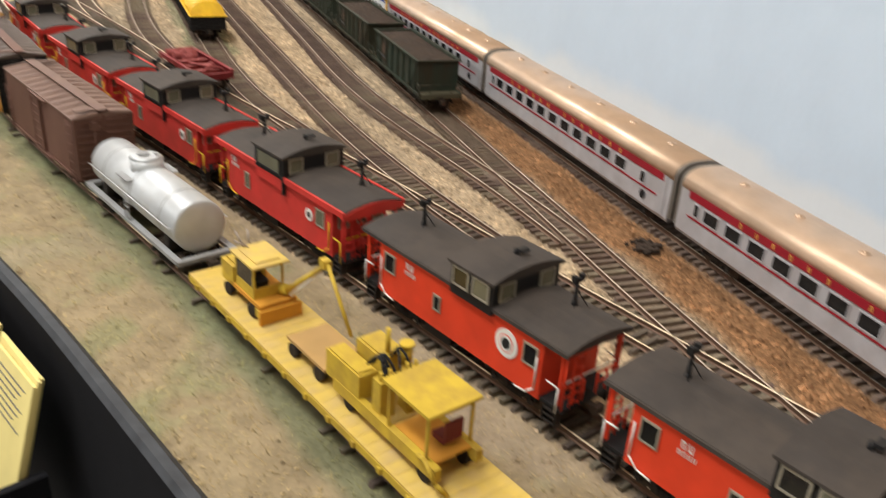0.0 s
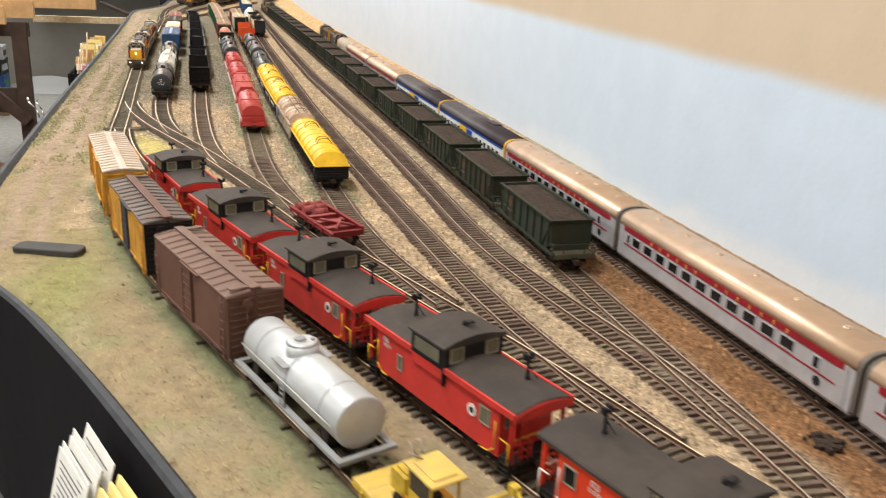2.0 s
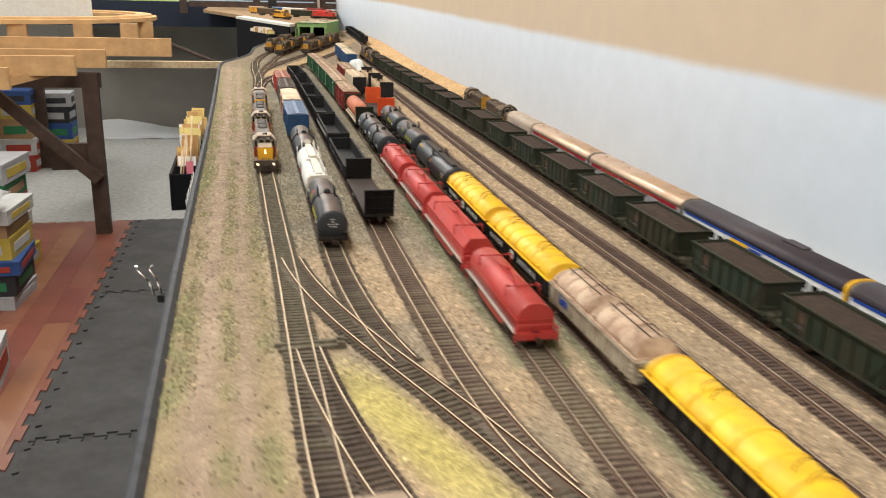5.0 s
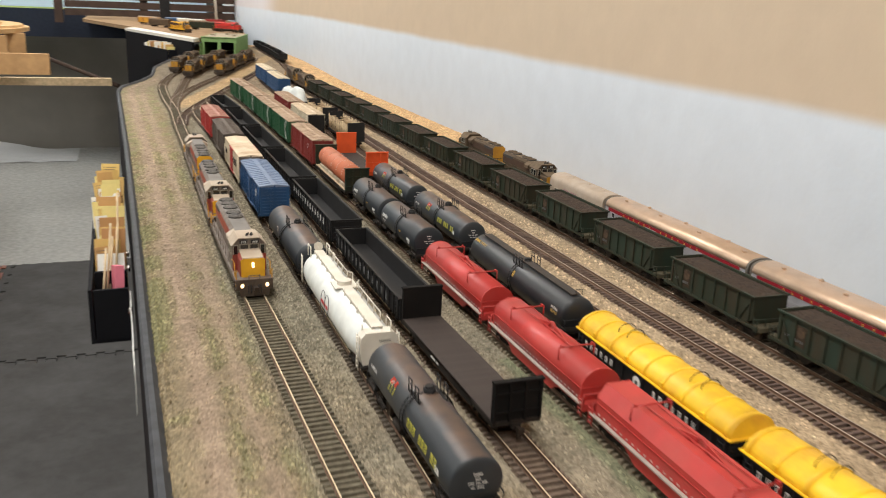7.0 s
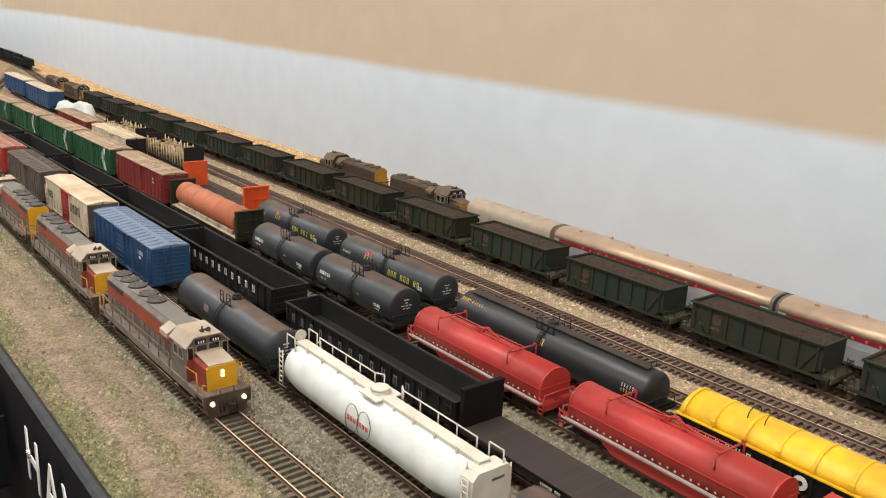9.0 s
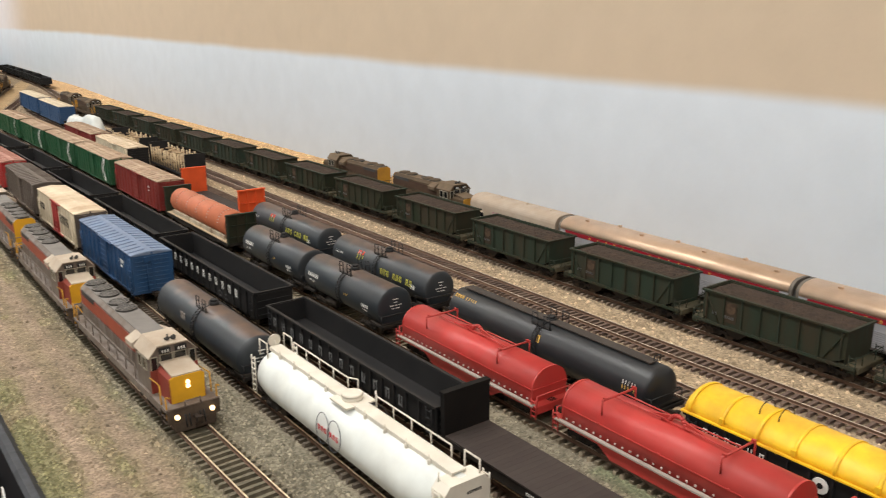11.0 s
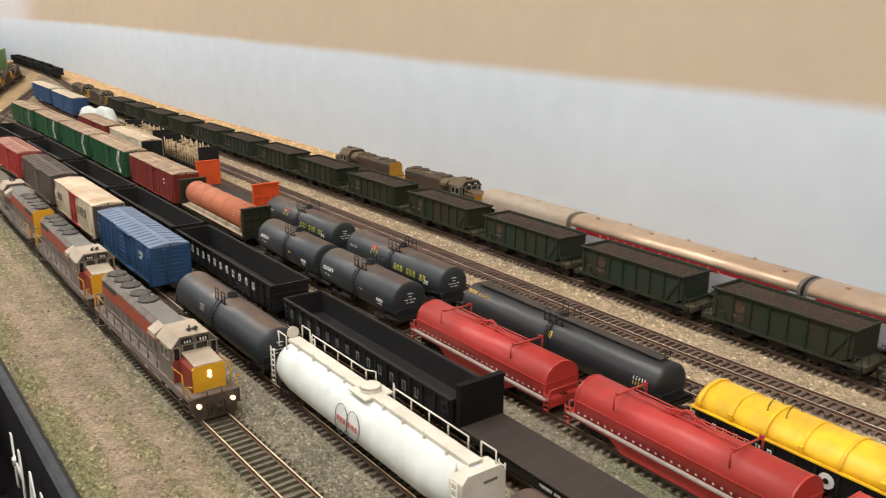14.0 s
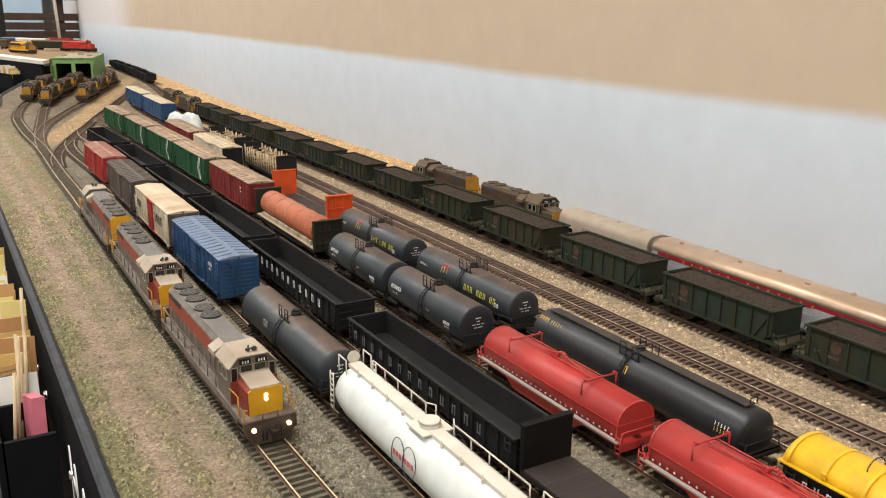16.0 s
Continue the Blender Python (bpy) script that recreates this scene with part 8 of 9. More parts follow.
def build_tamper():
    th = thing("track_tamper", "bright yellow track tamper with canopy, engine blocks and black hoses", "track machine", "track machines")
    z = DECK
    for s in (-1, 1):
        part("frame_beam", B(((s * 0.0095, -0.0650, z + 0.0072), (0.0030, 0.0640, 0.0050))), M["mow"], th)
    wheels(th, 0.0088, (-0.043, -0.090), z + 0.0036, 0.0036)
    part("engine_block", B(((-0.0065, -0.0390, z + 0.0140), (0.0085, 0.0230, 0.0110)), ((-0.0065, -0.0390, z + 0.0198), (0.0070, 0.0200, 0.0010))), M["mow"], th)
    part("fuel_box", B(((0.0052, -0.0420, z + 0.0165), (0.0115, 0.0170, 0.0150)), ((0.0052, -0.0420, z + 0.0243), (0.0095, 0.0140, 0.0008))), M["mow"], th)
    bm = bmesh.new()
    rod(bm, (0.0040, -0.0480, z + 0.0240), (0.0040, -0.0480, z + 0.0345), 0.0010, 8)
    part("exhaust_pipe", bm, M["mow"], th)
    bm = bmesh.new()
    rod(bm, (0.0085, -0.0540, z + 0.0220), (0.0085, -0.0540, z + 0.0290), 0.0024, 12)
    rod(bm, (0.0085, -0.0540, z + 0.0290), (0.0085, -0.0540, z + 0.0302), 0.0030, 12)
    part("air_filter", bm, M["mow"], th)
    for x in (-0.0060, 0.0060):
        bm = B(((x, -0.0600, z + 0.0150), (0.0070, 0.0050, 0.0160)), ((x, -0.0600, z + 0.0070), (0.0030, 0.0030, 0.0060)))
        for dx in (-0.002, 0.002):
            rod(bm, (x + dx, -0.0605, z + 0.0230), (x + dx, -0.0605, z + 0.0265), 0.0008, 6)
        part("tamping_unit", bm, M["mow"], th)
    rr = random.Random(4)
    for k in range(7):
        bm = bmesh.new()
        x0, x1 = rr.uniform(-0.008, 0.008), rr.uniform(-0.008, 0.008)
        pts = [(x0 + (x1 - x0) * i / 8, -0.0505 - 0.010 * i / 8, z + 0.0240 + 0.0055 * math.sin(math.pi * i / 8) * rr.uniform(0.9, 1.1)) for i in range(9)]
        for p, q in zip(pts, pts[1:]):
            rod(bm, p, q, 0.00055, 5)
        part("hose", bm, M["black"], th)
    for x in (-0.0100, 0.0100):
        for y in (-0.0690, -0.0910):
            part("canopy_post", B(((x, y, z + 0.0185), (0.0010, 0.0010, 0.0190))), M["mow"], th)
    part("canopy", B(((0, -0.0800, z + 0.0285), (0.0240, 0.0270, 0.0013)), ((0, -0.0800, z + 0.0277), (0.0225, 0.0255, 0.0014))), M["mow"], th)
    part("operator_seat", B(((0.003, -0.0860, z + 0.0120), (0.0080, 0.0065, 0.0022)), ((0.003, -0.0895, z + 0.0160), (0.0080, 0.0013, 0.0080)), ((0.003, -0.0860, z + 0.0105), (0.0030, 0.0030, 0.0030))), M["seat_red"], th)
    part("floor_plate", B(((0, -0.0820, z + 0.0095), (0.0160, 0.0240, 0.0008))), M["stain"], th)
    bm = bmesh.new()
    pts = [(-0.011, -0.088, z + 0.010), (-0.013, -0.094, z + 0.013), (-0.012, -0.099, z + 0.006), (-0.008, -0.101, z + 0.001)]
    for p, q in zip(pts, pts[1:]):
        rod(bm, p, q, 0.0009, 6)
    part("side_arm", bm, M["mow"], th)
    return th


SQUAT = Matrix.Translation((0, 0, DECK)) @ Matrix.Diagonal((0.92, 0.96, 0.86, 1)) @ Matrix.Translation((0, 0, -DECK))
digger, cart, tamper = build_digger(), build_cart(), build_tamper()
for ob in (digger, cart, tamper):
    ob.matrix_basis = flat_pose @ SQUAT
for ob, up in ((cart, 1.0), (tamper, 1.12)):      # cart and tamper stand further from the end of the deck
    ob.matrix_basis = flat_pose @ Matrix.Translation((0, 0.014, DECK)) @ Matrix.Diagonal((1, 1, up, 1)) @ Matrix.Translation((0, 0, -DECK)) @ SQUAT


# ---- small red work flat, pad and loose pieces in the yard ----
M["crane_red"] = mat("dark_maroon_paint", (0.19, 0.014, 0.019), 0.45, dirt=(0.24, 0.065, 0.06), dirt_amt=0.4)
M["worn_red"] = mat("faded_red_paint", (0.33, 0.085, 0.078), 0.6, dirt=(0.17, 0.03, 0.03), dirt_amt=0.7, dirt_scale=90)


def build_work_flat():
    """A short flat car with plate sides, cross beams and worn drums on it."""
    th = thing("work_flat_car", "small dark red work flat car with plate sides and faded drums", "flat car")
    w, L = 0.0275, 0.094
    part("frame", B(((0, 0, 0.0110), (w - 0.002, L - 0.006, 0.0026)), ((0, 0, 0.0090), (0.0060, L - 0.002, 0.0030))), M["crane_red"], th)
    for s, h, y0, y1 in ((1, 0.0070, -0.046, 0.040), (-1, 0.0034, -0.046, 0.046)):
        part("side_plate", B(((s * w / 2, (y0 + y1) / 2, 0.0110 + h / 2), (0.0012, y1 - y0, h)), ((s * (w / 2 - 0.0006), (y0 + y1) / 2, 0.0110 + h), (0.0032, y1 - y0 + 0.001, 0.0009))), M["crane_red"], th)
        for k in range(6):
            y = y0 + 0.002 + (y1 - y0 - 0.004) * k / 5
            part("stake", B(((s * (w / 2 + 0.0010), y, 0.0108 + h / 2), (0.0012, 0.0018, h + 0.001))), M["crane_red"], th)
    part("end_plate", B(((0, -0.0455, 0.0135), (w - 0.002, 0.0012, 0.0044)), ((0, -0.0462, 0.0158), (w, 0.0024, 0.0009))), M["crane_red"], th)
    for y in (-0.030, -0.012, 0.006):
        part("cross_beam", B(((0, y, 0.0135), (w - 0.002, 0.0034, 0.0034)), ((0, y, 0.0154), (w - 0.002, 0.0052, 0.0008))), M["worn_red"], th)
    for x, y, r in ((-0.0055, 0.037, 0.0034), (0.0060, 0.036, 0.0036), (-0.0050, 0.022, 0.0040), (0.0055, 0.026, 0.0036), (0.0005, 0.0125, 0.0036)):
        bm = bmesh.new()
        rod(bm, (x - 0.0058, y, 0.0122 + r), (x + 0.0058, y + 0.001, 0.0122 + r), r, 16)
        for q in (-0.0056, 0.0, 0.0056):
            rod(bm, (x + q - 0.0004, y, 0.0122 + r), (x + q + 0.0004, y, 0.0122 + r), r + 0.0005, 16)
        part("drum", bm, M["worn_red"], th, "faded pinkish red drum")
    for y0, y1 in ((-0.042, -0.014), (-0.010, -0.034)):
        bm = bmesh.new()
        rod(bm, (-0.009, y0, 0.0172), (0.009, y1, 0.0172), 0.0012, 8)
        part("loose_bar", bm, M["worn_red"], th)
    trucks(th, 0.027)
    couplers(th, L / 2)
    return th


place(build_work_flat(), "ladder", 0.892, 0.986)

M["pad"] = mat("dark_grey_pad", (0.045, 0.045, 0.046), 0.7, var=0.2, dirt=(0.12, 0.11, 0.09), dirt_amt=0.4)
bm = bmesh.new()
outline = []
for cx, cy, a0 in ((0.022, 0.004, 0), (-0.022, 0.004, 90), (-0.022, -0.004, 180), (0.022, -0.004, 270)):
    for i in range(7):
        a = math.radians(a0 + 15 * i)
        outline.append((cx + 0.0055 * math.cos(a), cy + 0.0055 * math.sin(a)))
low = [bm.verts.new((x, y, 0.0)) for x, y in outline]
mid = [bm.verts.new((x, y, 0.0036)) for x, y in outline]
top = [bm.verts.new((x * 0.97, y * 0.92, 0.0044)) for x, y in outline]
for r0, r1 in ((low, mid), (mid, top)):
    for i in range(len(outline)):
        bm.faces.new((r0[i], r0[(i + 1) % len(outline)], r1[(i + 1) % len(outline)], r1[i]))
bm.faces.new(top), bm.faces.new(low[::-1])
o = tagged(part("rubber_pad", bm, M["pad"]), "dark grey rounded slab lying on the dry grass", "pad")
o.matrix_basis = pose(0.026, 0.935, -0.0008, 0, 0, -20)

for i, (x, y, yaw, ln) in enumerate(((0.045, 1.437, 4, 0.052), (0.044, 1.447, 3, 0.056), (0.128, 1.352, 35, 0.040))):
    bm = B(((0, 0, 0.0010), (ln, 0.0034, 0.0030)), ((ln * 0.42, 0, 0.0028), (0.006, 0.003, 0.0026)))
    o = tagged(part("switch_tie", bm, M["tie"]), "long dark headblock tie at a track switch", "tie", "switch ties")
    o.matrix_basis = pose(x, y, 0, 0, 0, yaw)
rc = random.Random(21)
bm = bmesh.new()
for k in range(60):
    a, r = rc.uniform(0, 6.28), rc.uniform(0, 0.011)
    s = rc.uniform(0.0012, 0.0028)
    box(bm, (0.462 + r * math.cos(a), 0.556 + 0.8 * r * math.sin(a), 0.0012), (s, s * 1.2, s))
tagged(part("cinder_heap", bm, M["coal"]), "small heap of black cinders between the rails", "cinders", kind="stuff")


# ---- card boxes and lettering on the fascia ----
M["manila"] = mat("manila_card", (0.60, 0.38, 0.14), 0.7, var=0.08, rnd=0.2)
M["paper"] = mat("white_paper", (0.80, 0.78, 0.73), 0.7, var=0.05)
M["yellow_card"] = mat("yellow_card", (0.80, 0.67, 0.27), 0.7, var=0.06)
M["pink"] = mat("pink_card_block", (0.72, 0.20, 0.26), 0.6)
M["chrome"] = mat("bright_steel", (0.75, 0.75, 0.75), 0.2, 1.0)
M["ink"] = mat("printed_marks", (0.10, 0.10, 0.12), 0.7)


def build_card_box(L, n, label):
    """An open black box along y, its back on the fascia at x = 0, with cards between dividers."""
    th = thing("card_box", label, "card box")
    d, hz = 0.040, 0.060
    part("box_front", B(((-d, 0, hz / 2), (0.004, L, hz))), M["fascia"], th)
    part("box_floor", B(((-d / 2, 0, 0.002), (d - 0.004, L, 0.004))), M["fascia"], th)
    for k in range(n + 1):
        part("divider", B(((-d / 2 + 0.0005, -L / 2 + L * k / n, hz / 2 + 0.002), (d - 0.006, 0.004, hz - 0.004))), M["fascia"], th)
    return th


def add_card(box_pose, y, lean, m, hgt, label, w=0.034, t=0.0012, bars=False, yaw=0.0, x=-0.020):
    bm = B(((0, 0, hgt / 2), (w, t, hgt)))
    o = tagged(part("waybill_card", bm, M[m]), label, "card", "waybill cards")
    o.matrix_basis = box_pose @ pose(x, y, 0.0045, math.degrees(lean), 0, yaw)
    if bars:
        for k in range(7):
            part("printed_line", B(((-0.001 - 0.001 * (k % 3), -t / 2 - 0.0002, hgt * 0.94 - k * 0.0034), (w * (0.75 - 0.12 * (k % 3)), 0.0003, 0.0005))), M["ink"], o)


fx = lambda y: smooth_line(EDGE, y, 0.03) - 0.0105
rc = random.Random(3)
bp = pose(fx(2.5), 2.480, -0.088, 0, 0, math.degrees(math.atan2(-(fx(2.75) - fx(2.24)), 0.51)))
cb = build_card_box(0.51, 8, "long black card box hung on the layout edge, partly filled")
cb.matrix_basis = bp
for k in range(8):
    y0 = -0.255 + 0.51 * k / 8
    n = (0, 4, 6, 8, 7, 6, 7, 5)[k]
    for j in range(n):
        add_card(bp, y0 + 0.010 + j * 0.046 / n, rc.uniform(-0.40, -0.12), rc.choice(("manila", "manila", "yellow_card", "manila", "paper")), 0.074 + 0.0035 * j + rc.uniform(-0.006, 0.010),
                 "buff waybill card standing in the card box", rc.uniform(0.020, 0.030), 0.0012, j % 3 == 1, rc.uniform(-16, 16), -0.020 + rc.uniform(-0.005, 0.005))
bm = B(((0, 0, 0.034), (0.009, 0.030, 0.068)))
o = tagged(part("card_block", bm, M["pink"]), "pink block of cards in the card box", "card")
o.matrix_basis = bp @ pose(-0.014, -0.222, 0.0045, -14, 4, 8)
for k in range(6):
    bm = bmesh.new()
    rod(bm, (0, 0, 0), (rc.uniform(0.004, 0.016), 0.020, 0.085 + 0.05 * rc.random()), 0.0014, 6)
    o = tagged(part("uncoupling_stick", bm, M["pale_wood"]), "thin wooden stick leaning in the card box", "stick", "wooden sticks")
    o.matrix_basis = bp @ pose(-0.032 + 0.0035 * k, -0.225 + 0.012 * k, 0.0045)
for y in (2.30, 2.36, 2.16):
    bm = bmesh.new()
    rod(bm, (fx(y) + 0.001, y, -0.030), (fx(y) - 0.003, y, -0.030), 0.0040, 14, 0.0030)
    tagged(part("screw_head", bm, M["chrome"]), "round bright screw head on the fascia", "screw", "fascia screws")

ang = math.degrees(math.atan2(-(fx(0.672) - fx(0.52)), 0.152))
bp = pose((fx(0.672) + fx(0.52)) / 2 - 0.008, 0.594, -0.116, 0, 0, ang)
cb = build_card_box(0.168, 3, "short black card box on the slanted fascia with papers")
cb.matrix_basis = bp
for j in range(5):
    add_card(bp, 0.0555 + rc.uniform(-0.001, 0.001), rc.uniform(-0.30, -0.26) + 0.012 * j, "paper", 0.106 - 0.003 * j, "white printed sheet standing in the card box", 0.048, 0.0006, True, -90 + rc.uniform(-1, 1), -0.0265 - 0.0016 * j)
for y, n in ((0.0, 6), (-0.0555, 3)):
    for j in range(n):
        add_card(bp, y + rc.uniform(-0.001, 0.001), rc.uniform(-0.30, -0.28), "yellow_card", 0.1035 - 0.002 * (j // 2), "pale yellow waybill envelope standing in the card box", 0.048, 0.0014, True, -90 + rc.uniform(-1, 1), -0.0255 - 0.0018 * j)

for ch, y in zip("HAWK", (2.173, 2.124, 2.079, 2.014)):
    cu = bpy.data.curves.new("fascia_letter", "FONT")
    cu.body, cu.size, cu.extrude = ch, 0.058, 0.0004
    cu.materials.append(M["white_mark"])
    o = tagged(new("fascia_letter", cu), "white capital letter on the black fascia", "letter", "fascia letters")
    o.matrix_basis = Matrix.Translation((fx(y - 0.02) - 0.0006, y, -0.052)) @ Matrix(((0, 0, -1, 0), (-1, 0, 0, 0), (0, 1, 0, 0), (0, 0, 0, 1)))


def build_clip():
    th = thing("metal_clip", "bright bent metal clip standing on the edge of the fascia", "clip")
    for dx in (0.0, 0.012):
        bm = bmesh.new()
        pts = [(-0.004 - dx, 0, -0.030), (-0.010 - dx, 0.003, -0.008), (-0.020 - dx * 1.6, 0.004, 0.012), (-0.015 - dx * 2.0, 0.0, 0.020)]
        for p, q in zip(pts, pts[1:]):
            rod(bm, p, q, 0.0016, 6)
        part("clip_arm", bm, M["chrome"], th)
    part("clip_body", B(((-0.006, 0, -0.034), (0.010, 0.012, 0.012))), M["black"], th)
    return th


o = build_clip()
o.matrix_basis = pose(fx(1.62), 1.62, 0.002) @ Matrix.Scale(0.6, 4)


# ---- engine terminal and the table beyond ----
M["house_green"] = mat("pale_green_walls", (0.20, 0.36, 0.13), 0.7, dirt=(0.3, 0.34, 0.2), dirt_amt=0.3)
M["house_roof"] = mat("dusty_tan_roof", (0.42, 0.36, 0.27), 0.8, dirt=(0.3, 0.25, 0.18), dirt_amt=0.5)
M["house_lining"] = mat("near_black_lining", (0.02, 0.02, 0.018), 0.9)


def build_house():
    th = thing("engine_house", "pale green two-stall engine house with dark doorways and flat tan roof", "building")
    w, d, h = 0.145, 0.40, 0.076
    for s in (-1, 1):
        part("side_wall", B(((s * (w / 2 - 0.002), 0, h / 2), (0.004, d, h))), M["house_green"], th)
        part("parapet", B(((s * (w / 2 - 0.002), 0, h + 0.0015), (0.006, d + 0.004, 0.003))), M["house_green"], th)
    part("back_wall", B(((0, d / 2 - 0.002, h / 2), (w - 0.008, 0.004, h))), M["house_green"], th)
    for x, ww in ((-0.0665, 0.012), (0.0, 0.014), (0.0665, 0.012)):
        part("front_pier", B(((x, -d / 2 + 0.002, 0.029), (ww, 0.004, 0.058))), M["house_green"], th)
    part("front_lintel", B(((0, -d / 2 + 0.002, 0.066), (w, 0.0044, 0.016))), M["house_green"], th)
    part("cornice", B(((0, -d / 2 - 0.001, h + 0.0015), (w + 0.004, 0.006, 0.003))), M["house_green"], th)
    rf = part("roof", B(((0, 0, h + 0.001), (w - 0.010, d - 0.008, 0.003))), M["house_roof"], th)
    for x, y in ((-0.05, -0.04), (0.045, -0.06), (0.0, 0.06)):
        bm = B(((x, y, h + 0.006), (0.018, 0.022, 0.008)))
        part("roof_vent", bm, M["house_roof"], rf)
    # near-black panel before the back wall, filling the view through the doorways
    part("back_lining", B(((0, d / 2 - 0.006, h / 2 - 0.002), (w - 0.010, 0.002, h - 0.006))), M["house_lining"], th)
    for s in (-1, 1):
        part("door_leaf", B(((s * (w / 2 - 0.001), -d / 2 - 0.0250, 0.027), (0.002, 0.048, 0.052))), M["house_green"], th)
    return th


o = build_house()
o.matrix_basis = pose(0.324, 5.2815, rise(5.3) - 0.0005, 0, 0, -14)

M["plank_white"] = mat("white_painted_plank", (0.74, 0.72, 0.66), 0.6, var=0.06, dirt=(0.5, 0.42, 0.3), dirt_amt=0.25, dirt_scale=12)
M["table_brown"] = mat("bare_brown_benchtop", (0.34, 0.22, 0.12), 0.8, var=0.2, scale=20, dirt=(0.2, 0.14, 0.09), dirt_amt=0.5, dirt_scale=9)


def strip_prism(name, pts, z0, z1, m, label, category, kind="structure"):
    bm = bmesh.new()
    a = [bm.verts.new((x, y, z0)) for x, y in pts]
    b = [bm.verts.new((x, y, z1)) for x, y in pts]
    bm.faces.new(a[::-1]), bm.faces.new(b)
    for i in range(len(pts)):
        bm.faces.new((a[i], a[(i + 1) % len(pts)], b[(i + 1) % len(pts)], b[i]))
    return tagged(part(name, bm, M[m]), label, category, kind=kind)


strip_prism("edge_plank", [(0.165, 4.98), (0.195, 5.08), (-0.055, 6.06), (-0.10, 5.92)], 0.083, 0.095, "plank_white", "white painted plank along the edge of the far table", "plank")
strip_prism("far_fascia", [(0.160, 5.01), (0.170, 5.02), (-0.088, 5.88), (-0.098, 5.87)], -0.30, 0.082, "fascia", "black fascia board under the white plank", "fascia")
strip_prism("far_table", [(0.197, 5.12), (0.295, 5.515), (0.440, 5.480), (0.450, 5.60), (0.50, 6.3), (0.600, 7.3), (0.600, 8.2), (-0.35, 8.2), (-0.35, 7.2), (-0.051, 6.07)], 0.075, 0.094, "table_brown", "bare brown tabletop beyond the engine house", "table")
YEL = dict(WORN, hood="loco_yellow", cab="loco_yellow", roof="loco_yellow", top="rust_yellow", sill="loco_yellow")
RED = dict(WORN, hood="red", cab="red", roof="red", top="red", nose="red", band="red", nose_side="red", nose_top="red")
for pal, x, y, yaw, lab in ((YEL, 0.150, 5.64, 22, "yellow diesel model standing on the far table"), (RED, 0.385, 5.76, 38, "bright red diesel model standing on the far table")):
    o = build_loco(0.19, 2, pal, (0.068, 0.050), lab, "models on the far table")
    o.matrix_basis = pose(x, y, 0.0955, 0, 0, yaw)


def build_model_wagon(L, side, roof, label, ht=0.044):
    th = thing("model_wagon", label, "model wagon", "models on the far table")
    bm = bmesh.new()
    prism(bm, [(-0.0165, 0.010), (0.0165, 0.010), (0.0165, ht - 0.005), (-0.0165, ht - 0.005)], -L / 2, L / 2)
    part("body", bm, M[side], th)
    bm = bmesh.new()
    prism(bm, [(-0.0172, ht - 0.005), (0.0172, ht - 0.005), (0.0160, ht - 0.002), (0.0080, ht), (-0.0080, ht), (-0.0160, ht - 0.002)], -L / 2 - 0.001, L / 2 + 0.001)
    part("roof", bm, M[roof], th)
    for e in (-1, 1):
        part("door", B(((e * 0.0168, 0, ht / 2 + 0.002), (0.0010, 0.026, ht - 0.020))), M[side], th)
    trucks(th, L / 2 - 0.028)
    return th


for L, side, roof, x, y, yaw, lab in (
        (0.19, "green_hop", "olive_top", 0.290, 5.93, 44, "grey-green boxcar model standing on the far table"), (0.17, "cream_box", "plank_white", 0.245, 6.30, 46, "whitish boxcar model standing on the far table"),
        (0.15, "blue_box", "blue_roof", 0.175, 6.45, 40, "blue boxcar model standing on the far table"), (0.16, "olive", "olive_top", 0.08, 6.15, 36, "brown boxcar model standing on the far table"),
        (0.16, "yellow_box", "tan_roof", 0.03, 6.50, 36, "tan boxcar model standing on the far table"), (0.12, "red_box", "maroon", 0.375, 6.35, 52, "small dark red wagon model standing on the far table")):
    build_model_wagon(L, side, roof, lab).matrix_basis = pose(x, y, 0.0955, 0, 0, yaw)
fb = pose(0.058, 5.32, -0.02, 0, 0, 16.5)
cb = build_card_box(0.34, 3, "black card box on the fascia of the far table")
cb.matrix_basis = fb
for j in range(16):
    add_card(fb, -0.15 + j * 0.019, rc.uniform(-0.15, 0.15), rc.choice(("manila", "yellow_card", "paper")), rc.uniform(0.065, 0.085), "buff waybill card standing in the far card box", 0.033, 0.004)
for y in (7.40,):
    for z in (0.13, 0.18, 0.235, 0.355, 0.47):
        slab("shelf_slat", (0.07, y, z), (1.06, 0.03, 0.042), M["dark_wood"], "dark stained horizontal slat of the far shelving", "slat")
    for x in (-0.50, 0.02, 0.50):
        slab("shelf_post", (x, y + 0.04, 0.36), (0.05, 0.045, 0.60), M["dark_wood"], "dark wooden post of the far shelving", "post")
slab("dark_column", (0.12, 6.60, 0.30), (0.055, 0.055, 0.40), M["black"], "black square column on the far table", "column")
bm = bmesh.new()
rod(bm, (0.455, 7.1, 0.068), (0.425, 7.1, 0.80), 0.009, 10)
tagged(part("white_pole", bm, M["plank_white"]), "thin white pole standing on the far table", "pole", kind="structure")

# ---- the room beside the layout ----
M["mat_grey"] = mat("grey_foam_mat", (0.043, 0.041, 0.039), 0.85, var=0.12, scale=30, bump=0.2, bump_scale=500, dirt=(0.13, 0.13, 0.13), dirt_amt=0.4, dirt_scale=6)
M["plywood"] = mat("plywood", (0.60, 0.38, 0.18), 0.65, var=0.14, scale=12, dirt=(0.42, 0.24, 0.1), dirt_amt=0.35, dirt_scale=18)
M["grey_panel"] = mat("grey_panel", (0.24, 0.225, 0.20), 0.8, var=0.08, scale=4, dirt=(0.16, 0.15, 0.135), dirt_amt=0.5, dirt_scale=3)
